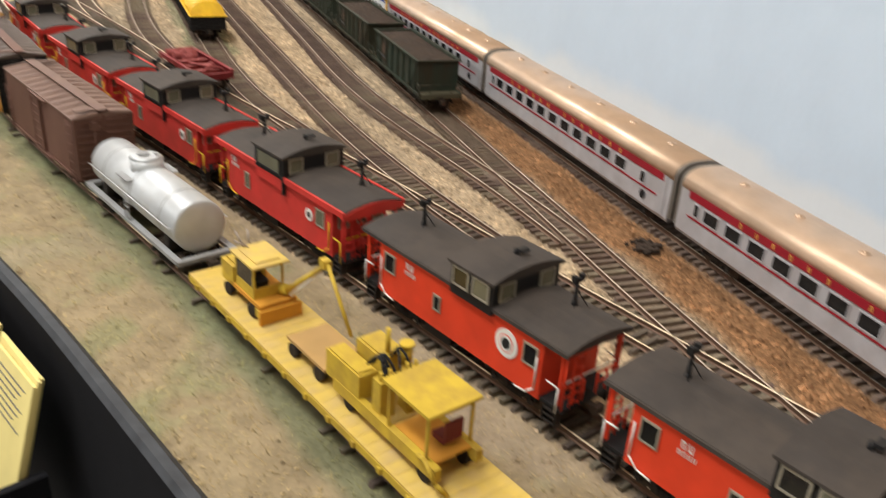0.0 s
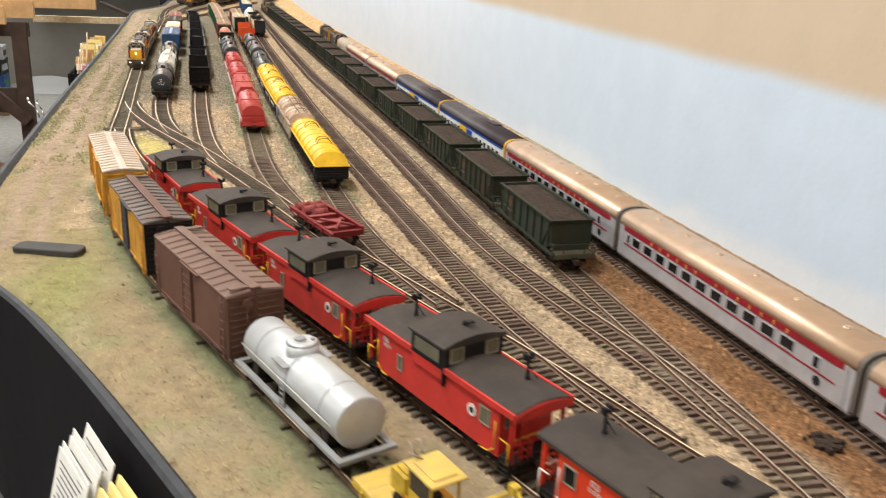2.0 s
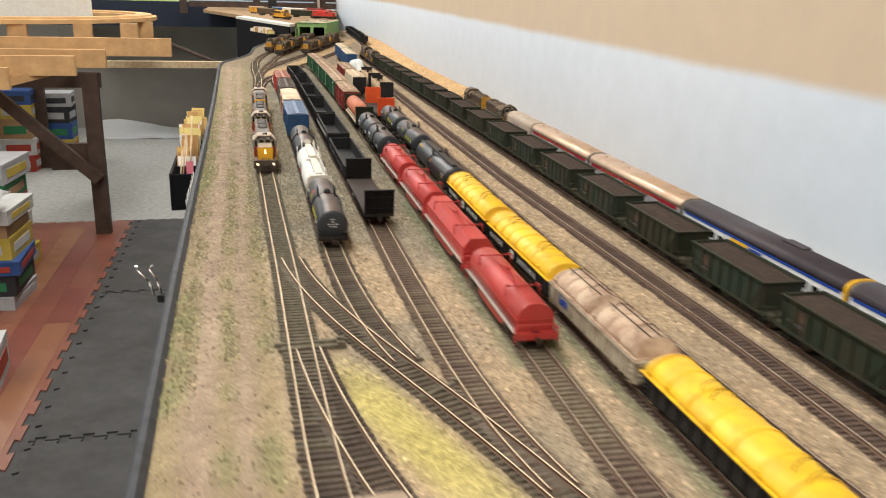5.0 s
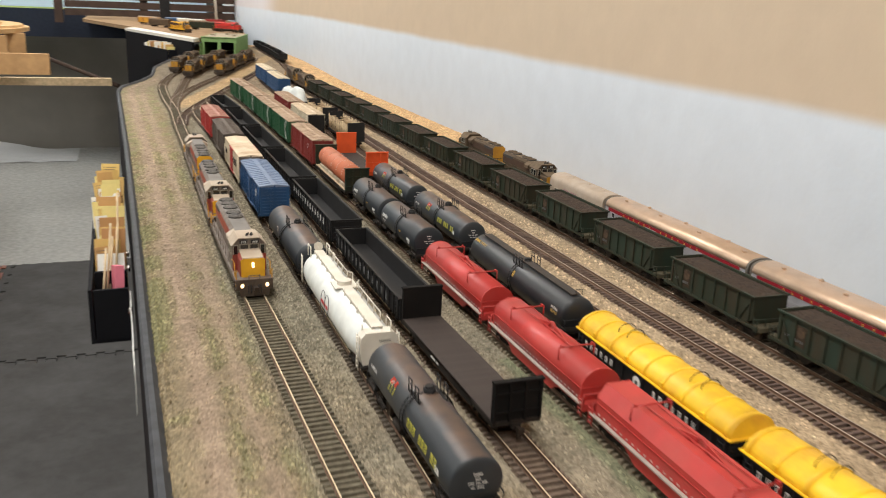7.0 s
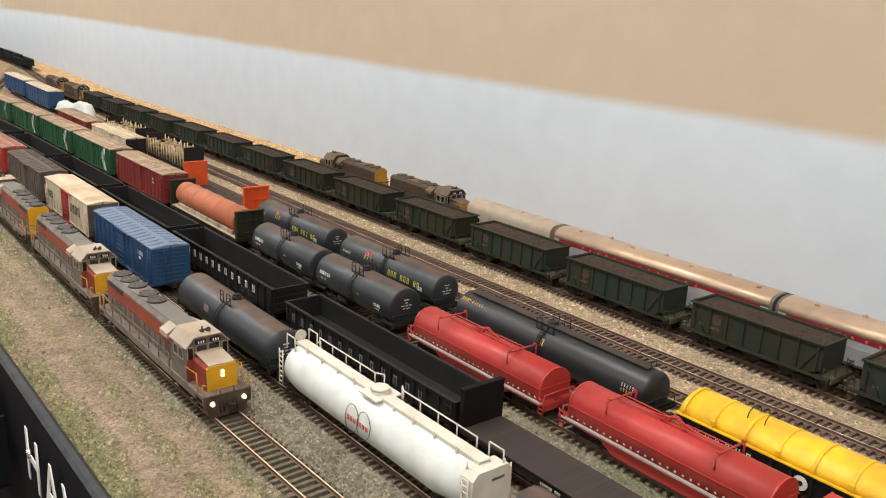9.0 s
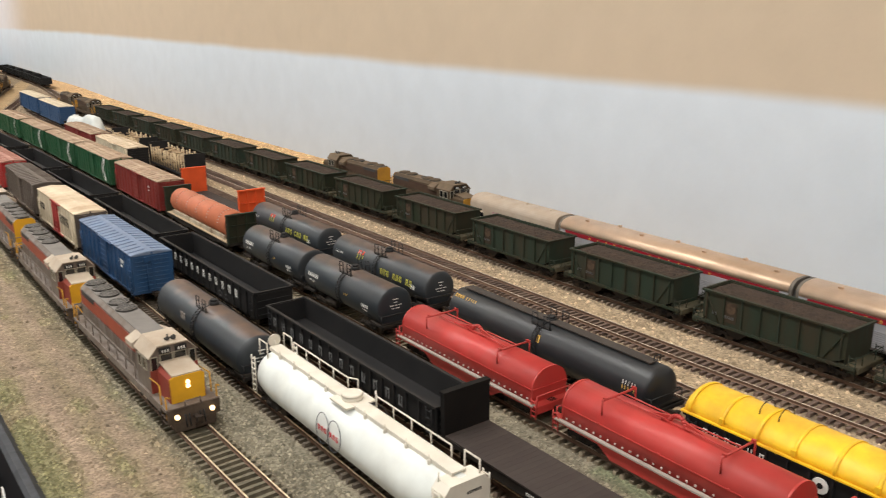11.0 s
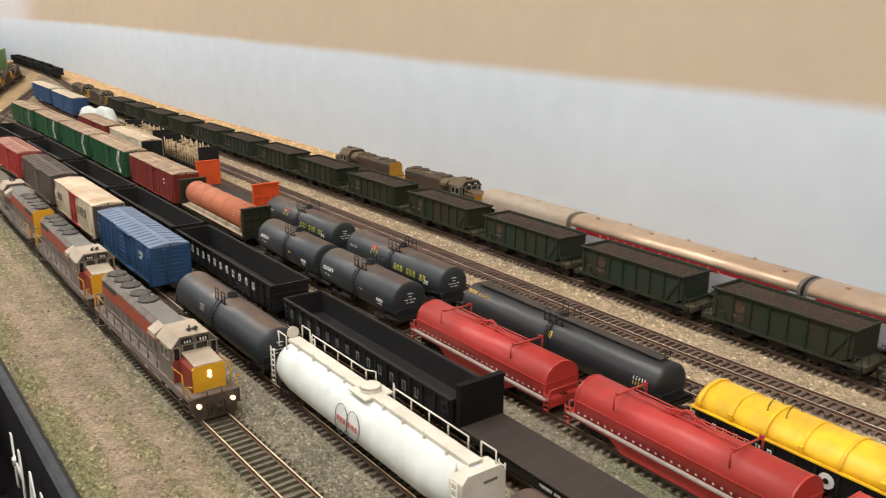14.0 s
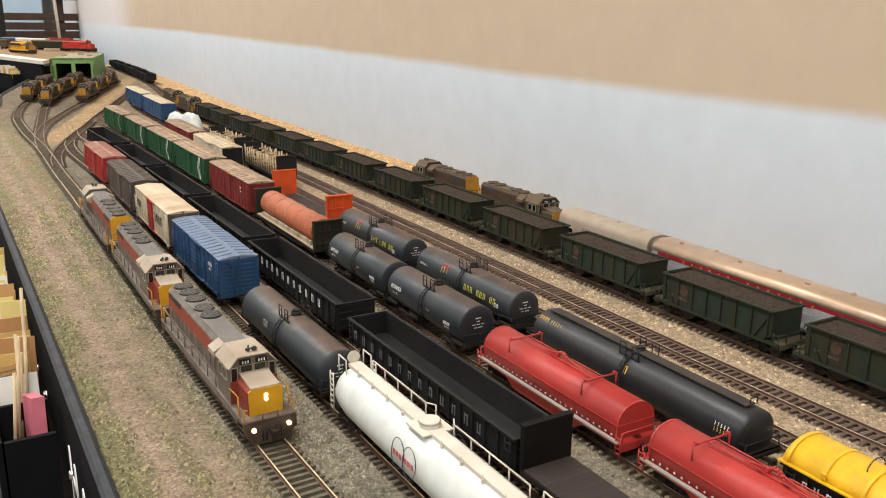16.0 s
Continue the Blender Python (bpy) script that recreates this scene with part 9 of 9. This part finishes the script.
M["navy"] = mat("dark_blue_fascia", (0.018, 0.024, 0.040), 0.6)
M["sky_blue"] = mat("painted_sky", (0.52, 0.66, 0.78), 0.8, var=0.04, scale=3)
M["turf"] = mat("green_scenery", (0.22, 0.28, 0.08), 0.95, var=0.3, scale=60)
M["sheet"] = mat("milky_plastic", (0.62, 0.63, 0.64), 0.25, var=0.05, spec=0.6)


def laminate():
    m = mat("wood_look_foam", (0.20, 0.072, 0.040), 0.30, var=0.16, scale=8, dirt=(0.15, 0.06, 0.035), dirt_amt=0.5, dirt_scale=5, rnd=0.18, spec=0.5)
    return m


M["laminate"] = laminate()


def puzzle_mat(x0, x1, y0, y1, m, label, teeth=10, t=0.012):
    """A foam floor tile with toothed edges."""
    bm = bmesh.new()
    pts = []
    d = 0.018

    def side(a, b):
        a, b = Vector(a), Vector(b)
        n = Vector((b.y - a.y, a.x - b.x)).normalized()
        for i in range(teeth):
            for q, o in ((0.02, 0), (0.30, 0), (0.24, 1), (0.76, 1), (0.70, 0)):
                p = a + (b - a) * ((i + q) / teeth) - n * d * o
                pts.append((p.x, p.y))
    side((x0, y0), (x1, y0)), side((x1, y0), (x1, y1)), side((x1, y1), (x0, y1)), side((x0, y1), (x0, y0))
    a = [bm.verts.new((x, y, FLOOR_Z)) for x, y in pts]
    b = [bm.verts.new((x, y, FLOOR_Z + t)) for x, y in pts]
    bm.faces.new(b)
    for i in range(len(pts)):
        bm.faces.new((a[i], a[(i + 1) % len(pts)], b[(i + 1) % len(pts)], b[i]))
    return tagged(part("floor_mat", bm, M[m]), label, "floor mat", "foam floor mats")


slab("mat_underlay", (-0.38, 3.55, FLOOR_Z + 0.003), (0.74, 3.72, 0.006), M["mat_grey"], "dark grey underlay beneath the foam mats", "underlay")
for y0, y1 in ((1.85, 3.06), (3.06, 4.25), (4.25, 5.40)):
    puzzle_mat(-0.645, -0.02, y0 + 0.004, y1 - 0.004, "mat_grey", "dark grey foam mat with toothed edges beside the layout")
WOOD_MAT = puzzle_mat(-2.30, -0.665, 1.75, 5.40, "laminate", "large reddish wood-look floor mat with toothed edges", 24, 0.0105)
rl = random.Random(12)
PLANKS = [mesh_of("plank", B(((0, 0, 0), (0.0905, ln, 0.0010))), M["laminate"]) for ln in (0.38, 0.47, 0.56)]
for i in range(17):
    y = 1.80 + rl.uniform(-0.02, 0.0)
    while y < 5.30:
        k = rl.randrange(3)
        ln = (0.38, 0.47, 0.56)[k]
        if y + ln < 5.375:
            shared("plank", PLANKS[k], WOOD_MAT, pose(-0.745 - 0.0912 * i, y + ln / 2, FLOOR_Z + 0.0109))
        y += ln + 0.0008


def build_leg(x, y, top, brace):
    th = thing("table_leg", "dark stained wooden table leg with a diagonal brace", "table leg", "table legs")
    part("post", B(((x, y, (FLOOR_Z + top) / 2), (0.072, 0.045, top - FLOOR_Z))), M["dark_wood"], th)
    if brace:
        bm = bmesh.new()
        a, b = Vector((x - 0.50, y - 0.048, -0.16)), Vector((x + 0.01, y - 0.048, -0.66))
        n = Vector((b.z - a.z, 0, a.x - b.x)).normalized() * 0.027
        v = [bm.verts.new(p + Vector((0, dy, 0))) for dy in (-0.02, 0.02) for p in (a - n, b - n, b + n, a + n)]
        for f in ((0, 1, 2, 3), (7, 6, 5, 4), (0, 4, 5, 1), (1, 5, 6, 2), (2, 6, 7, 3), (3, 7, 4, 0)):
            bm.faces.new([v[i] for i in f])
        part("brace", bm, M["dark_wood"], th)
        part("cross_plate", B(((x - 0.16, y + 0.05, -0.19), (0.40, 0.04, 0.07))), M["dark_wood"], th)
        part("lower_block", B(((x - 0.12, y + 0.045, -0.56), (0.20, 0.03, 0.13))), M["dark_wood"], th)
    return th


build_leg(-0.775, 5.16, -0.15, True)
build_leg(-1.42, 6.9, -0.15, False)
build_leg(-1.95, 5.3, -0.15, False)
for x1, y, za, zb in ((-0.404, 5.30, -0.082, 0.004), (-0.70, 5.20, -0.130, -0.045), (-0.805, 5.02, -0.150, -0.062), (-1.06, 4.90, -0.200, -0.105)):
    bm = B((((x1 - 2.2) / 2, y, (za + zb) / 2), (x1 + 2.2, 0.038, zb - za)))
    tagged(part("joist", bm, M["pine"]), "raw pine joist of the unfinished benchwork", "joist", "pine joists")
bm = bmesh.new()
v = [bm.verts.new(p) for p in ((-1.30, 4.80, -0.245), (-0.83, 5.12, -0.135), (-0.83, 5.16, -0.135), (-1.30, 4.84, -0.245), (-1.30, 4.80, -0.205), (-0.83, 5.12, -0.095), (-0.83, 5.16, -0.095), (-1.30, 4.84, -0.205))]
for f in ((3, 2, 1, 0), (4, 5, 6, 7), (0, 1, 5, 4), (1, 2, 6, 5), (2, 3, 7, 6), (3, 0, 4, 7)):
    bm.faces.new([v[i] for i in f])
tagged(part("slanted_batten", bm, M["pine"]), "slanted pine batten under the joists", "batten")
for x, y, z0, z1 in ((-0.64, 5.62, -0.10, 0.060), (-0.84, 5.47, -0.10, 0.060), (-1.12, 5.37, -0.12, 0.060), (-0.59, 5.86, -0.10, 0.060)):
    bm = B(((x, y, (z0 + z1) / 2), (0.085, 0.04, z1 - z0)))
    tagged(part("riser_block", bm, M["pine"]), "short pine riser holding up the plywood roadbed", "riser", "risers")


def build_ring():
    bm = bmesh.new()
    rows = []
    for i in range(49):
        a = math.radians(-115 + 205 * i / 48)
        rows.append([bm.verts.new((-1.32 + r * math.cos(a), 6.08 + r * math.sin(a), z)) for r, z in ((0.62, 0.060), (0.77, 0.060), (0.77, 0.080), (0.745, 0.081), (0.742, 0.092), (0.655, 0.092), (0.652, 0.081), (0.62, 0.080))])
    for a, b in zip(rows, rows[1:]):
        for k in range(8):
            bm.faces.new((a[k], b[k], b[(k + 1) % 8], a[(k + 1) % 8]))
    bm.faces.new(rows[0][::-1]), bm.faces.new(rows[-1])
    return tagged(part("curved_roadbed", bm, M["plywood"]), "curved bare plywood roadbed on risers", "roadbed")


build_ring()
slab("white_panel", (-1.45, 5.82, 0.37), (1.20, 0.02, 0.62), M["plank_white"], "upright white panel behind the curved roadbed", "panel")
slab("cross_beam", (-0.56, 6.5, -0.226), (0.74, 0.06, 0.040), M["pale_wood"], "pale wooden cross beam between the tables", "beam")
slab("far_panel", (-0.80, 8.62, (FLOOR_Z - 0.06) / 2), (1.62, 0.04, -0.06 - FLOOR_Z), M["grey_panel"], "grey-brown panel closing the far table to the floor", "panel")
slab("far_layout_fascia", (-0.80, 8.00, 0.035), (1.50, 0.03, 0.19), M["navy"], "dark blue fascia of the far layout", "fascia")
slab("far_layout_top", (-0.80, 8.28, 0.120), (1.50, 0.52, 0.02), M["turf"], "green scenery strip on the far layout", "scenery")
slab("far_backdrop", (-0.55, 8.66, 0.62), (2.14, 0.03, 1.10), M["sky_blue"], "pale blue painted backdrop board", "backdrop")
bm = bmesh.new()
rod(bm, (-0.60, 7.4, -0.16), (-0.16, 6.9, -0.29), 0.014, 8)
tagged(part("slanted_strut", bm, M["dark_wood"]), "dark slanted strut under the far table", "strut", kind="structure")
bm = bmesh.new()
rows = []
for j in range(13):
    rows.append([bm.verts.new((-1.35 + i * 0.085, 8.0 + j * 0.045, FLOOR_Z + 0.004 + (0.08 * (j / 12) ** 2.2 * (0.5 + 0.5 * math.cos(i * 0.45 - 0.6))) + 0.008 * noise.noise((i * 0.9, j * 0.8, 1)))) for i in range(11)])
for a, b in zip(rows, rows[1:]):
    for i in range(10):
        bm.faces.new((a[i], a[i + 1], b[i + 1], b[i])).smooth = True
tagged(part("plastic_sheet", bm, M["sheet"]), "milky plastic sheet lying folded on the floor", "sheet")

BOXC = {}
for nm, c in (("box_white", (0.44, 0.44, 0.43)), ("box_blue", (0.03, 0.07, 0.21)), ("box_red", (0.30, 0.045, 0.03)), ("box_yellow", (0.42, 0.31, 0.06)), ("box_brown", (0.30, 0.19, 0.10)), ("box_black", (0.03, 0.03, 0.035)), ("box_green", (0.03, 0.16, 0.07)), ("box_grey", (0.35, 0.35, 0.36))):
    M[nm] = mat(nm, c, 0.55, var=0.1, scale=20)


def carton(x, y, z, sx, sy, sz, m, lab, yaw=0.0, stripe="box_white"):
    th = thing("storage_box", lab, "box", "stored boxes")
    part("body", B(((0, 0, sz * 0.42), (sx, sy, sz * 0.84))), M[m], th)
    part("lid", B(((0, 0, sz * 0.92), (sx + 0.004, sy + 0.004, sz * 0.16))), M[m], th)
    part("printed_panel", B(((0, -sy / 2 - 0.001, sz * 0.45), (sx * 0.7, 0.002, sz * 0.40)), ((sx / 2 + 0.001, 0, sz * 0.45), (0.002, sy * 0.7, sz * 0.40))), M[stripe], th)
    th.matrix_basis = pose(x, y, z, 0, 0, yaw)


rb = random.Random(8)
F0 = FLOOR_Z + 0.0115
kinds = ["box_blue", "box_white", "box_grey", "box_yellow", "box_red", "box_black", "box_brown", "box_green"]
WORD = {"box_blue": "blue", "box_white": "white", "box_grey": "grey", "box_yellow": "yellow", "box_red": "red", "box_black": "black", "box_brown": "brown", "box_green": "green"}
for cx, cy, levels in ((-1.02, 4.24, 6), (-1.28, 4.30, 7), (-1.12, 4.66, 6), (-1.45, 4.62, 8)):
    z = F0
    for k in range(levels):
        m = kinds[(k * 3 + int(-cx * 10)) % 8]
        sz = rb.choice((0.055, 0.07, 0.085))
        carton(cx + rb.uniform(-0.012, 0.012), cy + rb.uniform(-0.012, 0.012), z, rb.uniform(0.20, 0.24), rb.uniform(0.26, 0.31), sz, m, WORD[m] + " cardboard box with a printed panel in a stack", rb.uniform(-6, 6), kinds[(k * 5 + 2) % 8])
        z += sz + 0.0005
for cx, cy in ((-1.55, 6.85), (-1.75, 6.6), (-1.35, 7.05)):
    z = FLOOR_Z + 0.001
    for k in range(5):
        m = kinds[(k * 5 + int(cy * 10)) % 8]
        sz = rb.choice((0.11, 0.13, 0.09))
        carton(cx, cy, z, rb.uniform(0.19, 0.22), 0.20, sz, m, WORD[m] + " box with a printed panel under the benchwork", rb.uniform(-4, 4), kinds[(k * 3 + 1) % 8])
        z += sz + 0.0005
carton(-0.90, 3.48, F0, 0.18, 0.22, 0.12, "box_white", "white and red printed box on the wood-look mat", 6, "box_red")
bm = bmesh.new()
rows = []
for j in range(9):
    rows.append([bm.verts.new((-0.98 + 0.018 * (i - 4), 4.08 + 0.02 * (j - 4), -0.50 + 0.05 * math.exp(-((i - 4) ** 2 + (j - 4) ** 2) / 14) + 0.014 * noise.noise((i * 0.7, j * 0.7, 9)))) for i in range(9)])
for a, b in zip(rows, rows[1:]):
    for i in range(8):
        bm.faces.new((a[i], a[i + 1], b[i + 1], b[i])).smooth = True
bag = part("plastic_bag", bm, M["box_white"])
sol = bag.modifiers.new("thickness", "SOLIDIFY")
sol.thickness = 0.003
tagged(bag, "crumpled white plastic bag on top of the box stack", "bag")


# ---- loose stone and dry grass over the ground ----
def ground_at(x, y):
    """Height and cover colour of the ground near many places at once."""
    ys, nx = GROUND["ys"], GROUND["nx"]
    j = np.clip(np.searchsorted(ys, y), 0, len(ys) - 1)
    e = GROUND["v"][j * (nx + 1), 0]
    i = np.clip(np.rint((x - e) / (WALL_X - e) * nx), 0, nx).astype(int)
    k = j * (nx + 1) + i
    return GROUND["v"][k, 2], GROUND["c"][k, :3], x > e + 0.003


def off_track(x, y, gap):
    ok = np.ones(len(x), bool)
    for name, y0, y1, _ in TRACK_THINGS:
        t = np.arange(y0, y1, 0.02)
        c = np.array([on_line(name, q) for q in t])
        near = np.abs(x - np.interp(y, t, c)) < gap
        ok &= ~(near & (y > y0) & (y < y1))
    return ok


def scatter(name, count, y0, y1, x0, x1, shape, faces, smin, smax, label, seed, gap, keep=None, tint=(1, 1, 1)):
    rng = np.random.default_rng(seed)
    y = y0 + (y1 - y0) * rng.random(count) ** 1.25
    x = x0 + (x1 - x0) * rng.random(count)
    z, col, ok = ground_at(x, y)
    ok &= off_track(x, y, gap)
    if keep is not None:
        ok &= keep(x, y, col, rng.random(count))
    x, y, z, col = x[ok], y[ok], z[ok], col[ok]
    n, m = len(x), len(shape)
    s = smin + (smax - smin) * rng.random(n) ** 2
    a = rng.random(n) * 2 * np.pi
    sh = np.array(shape)[None] * (1 + 0.5 * (rng.random((n, m, 3)) - 0.5))
    v = np.empty((n, m, 3))
    v[:, :, 0] = (sh[:, :, 0] * np.cos(a)[:, None] - sh[:, :, 1] * np.sin(a)[:, None]) * s[:, None] + x[:, None]
    v[:, :, 1] = (sh[:, :, 0] * np.sin(a)[:, None] + sh[:, :, 1] * np.cos(a)[:, None]) * s[:, None] + y[:, None]
    v[:, :, 2] = sh[:, :, 2] * s[:, None] + z[:, None] - 0.0002
    f = (np.array(faces)[None] + (np.arange(n) * m)[:, None, None]).reshape(-1, 3)
    me = bpy.data.meshes.new(name)
    me.from_pydata(v.reshape(-1, 3).tolist(), [], f.tolist())
    att = me.color_attributes.new("cover", "FLOAT_COLOR", "POINT")
    data = np.ones((n, m, 4), dtype=np.float32)
    shade = np.where(rng.random(n) < 0.34, 1.48, 0.82) * np.clip(1 + 0.16 * rng.standard_normal(n), 0.75, 1.4) if m == 5 else np.clip(1 + 0.30 * rng.standard_normal(n), 0.5, 1.7)
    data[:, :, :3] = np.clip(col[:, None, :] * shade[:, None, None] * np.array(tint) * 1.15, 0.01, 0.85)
    att.data.foreach_set("color", data.ravel())
    me.materials.append(M["loose"])
    return tagged(new(name, me), label, "ground cover", kind="stuff")


def loose_material():
    m = bpy.data.materials.new("loose_cover")
    m.use_nodes = True
    nt = m.node_tree
    b = nt.nodes["Principled BSDF"]
    b.inputs["Roughness"].default_value = 0.9
    b.inputs["Specular IOR Level"].default_value = 0.2
    at = nt.nodes.new("ShaderNodeVertexColor")
    at.layer_name = "cover"
    n = nt.nodes.new("ShaderNodeTexNoise")
    n.inputs["Scale"].default_value = 1500
    h = nt.nodes.new("ShaderNodeHueSaturation")
    mr = nt.nodes.new("ShaderNodeMapRange")
    mr.inputs[3].default_value, mr.inputs[4].default_value = 0.8, 1.2
    nt.links.new(n.outputs["Fac"], mr.inputs[0])
    nt.links.new(mr.outputs[0], h.inputs["Value"])
    nt.links.new(at.outputs["Color"], h.inputs["Color"])
    nt.links.new(h.outputs[0], b.inputs["Base Color"])
    return m


def flock(c):
    """True where the cover is lime flock, which lies smooth."""
    return (c[:, 2] < 0.37 * c[:, 0]) & (c[:, 1] > 0.78 * c[:, 0])


M["loose"] = loose_material()
STONE = [(-0.6, -0.45, 0), (0.6, -0.5, 0), (0.55, 0.5, 0), (-0.5, 0.55, 0), (0.1, 0.05, 0.75)]
STONE_F = [(0, 1, 4), (1, 2, 4), (2, 3, 4), (3, 0, 4)]
scatter("ballast_stones", 150000, 0.33, 2.6, -0.09, 0.600, STONE, STONE_F, 0.0010, 0.0029, "loose tan and grey ballast stones between the tracks", 7, 0.0140,
        lambda x, y, c, r: ((x > np.interp(y, [0.3, 0.8, 1.0, 1.2, 4], [0.385, 0.207, 0.10, 0.07, 0.05]) - 0.015) | (r < 0.004)) & ~flock(c))
scatter("road_gravel", 90000, 1.20, 2.9, -0.10, 0.06, STONE, STONE_F, 0.0010, 0.0025, "coarse tan and grey gravel beside the worn dirt road", 11, 0.0140,
        lambda x, y, c, r: r < np.where(c[:, 0] > c[:, 1] * 1.25, 0.06, 0.95) * np.clip((y - 1.15) / 0.5, 0.05, 1))
scatter("far_ballast_stones", 40000, 2.6, 4.4, -0.11, 0.600, STONE, STONE_F, 0.0013, 0.0026, "loose ballast stones in the far part of the yard", 8, 0.0140,
        lambda x, y, c, r: (x > 0.06) | (r < 0.35))
BLADE = [(-0.11, 0, 0.02), (0.11, 0.02, 0.02), (0.30, 0.80, 0.50)]
scatter("dry_grass", 130000, 0.30, 1.30, -0.07, 0.37, BLADE, [(0, 1, 2)], 0.0016, 0.0034, "short dry straw-coloured grass fibres along the edge", 9, 0.0125,
        lambda x, y, c, r: (x < np.interp(y, [0.3, 0.8, 1.2, 4], [0.375, 0.195, 0.06, 0.04])) & (r < 0.8), (1.2, 1.16, 0.95))
scatter("grass_tufts", 90000, 0.95, 3.4, -0.11, 0.04, BLADE, [(0, 1, 2)], 0.0014, 0.0030, "patches of green and dry grass along the dirt road", 10, 0.0150,
        lambda x, y, c, r: (c[:, 1] > c[:, 0] * 0.79) | (r < 0.16), (1.15, 1.13, 0.95))


# ---- ties, laid one by one ----
TIES = [tie_mesh(k) for k in range(4)]
DUSTY = [t.copy() for t in TIES]
for t in DUSTY:
    t.materials[0] = M["tie_dusty"]
rt = random.Random(5)
for name, y0, y1, th in TRACK_THINGS:
    joined_v, joined_f = [], []
    kit = TIES if name in ("main", "ladder", "spur_1", "spur_2", "caboose") else DUSTY
    count = 0
    for y in np.arange(y0 + 0.003, y1, 0.0066):
        y += rt.uniform(-0.0004, 0.0004)
        if name == "main" and y < 1.18 and rt.random() < 0.75:      # grown over with dry grass
            continue
        x = on_line(name, y)
        ang = -math.atan2(on_line(name, y + 0.01) - on_line(name, y - 0.01), 0.02) + rt.uniform(-0.03, 0.03)
        if name not in ("coach", "lead", "term_1", "term_2", "term_3", "far_row") and 0.35 < y and count < 52:
            ob = new("tie", kit[rt.randrange(4)])
            ob.matrix_basis = pose(x + rt.uniform(-0.0008, 0.0008), y, rise(y), 0, 0, math.degrees(ang))
            ob.parent = th
            count += 1
        else:
            c, s = math.cos(ang), math.sin(ang)
            k = len(joined_v)
            for q in TIES[rt.randrange(4)].vertices:
                joined_v.append((x + c * q.co.x - s * q.co.y, y + s * q.co.x + c * q.co.y, q.co.z + rise(y)))
            joined_f += [tuple(k + i for i in f) for f in ((0, 2, 3, 1), (4, 5, 7, 6), (0, 1, 5, 4), (2, 6, 7, 3), (0, 4, 6, 2), (1, 3, 7, 5))]
    if joined_v:
        me = bpy.data.meshes.new("ties")
        me.from_pydata(joined_v, [], joined_f)
        me.materials.append(kit[0].materials[0])
        ob = tagged(new("ties", me), kind="stuff")
        ob.parent = th
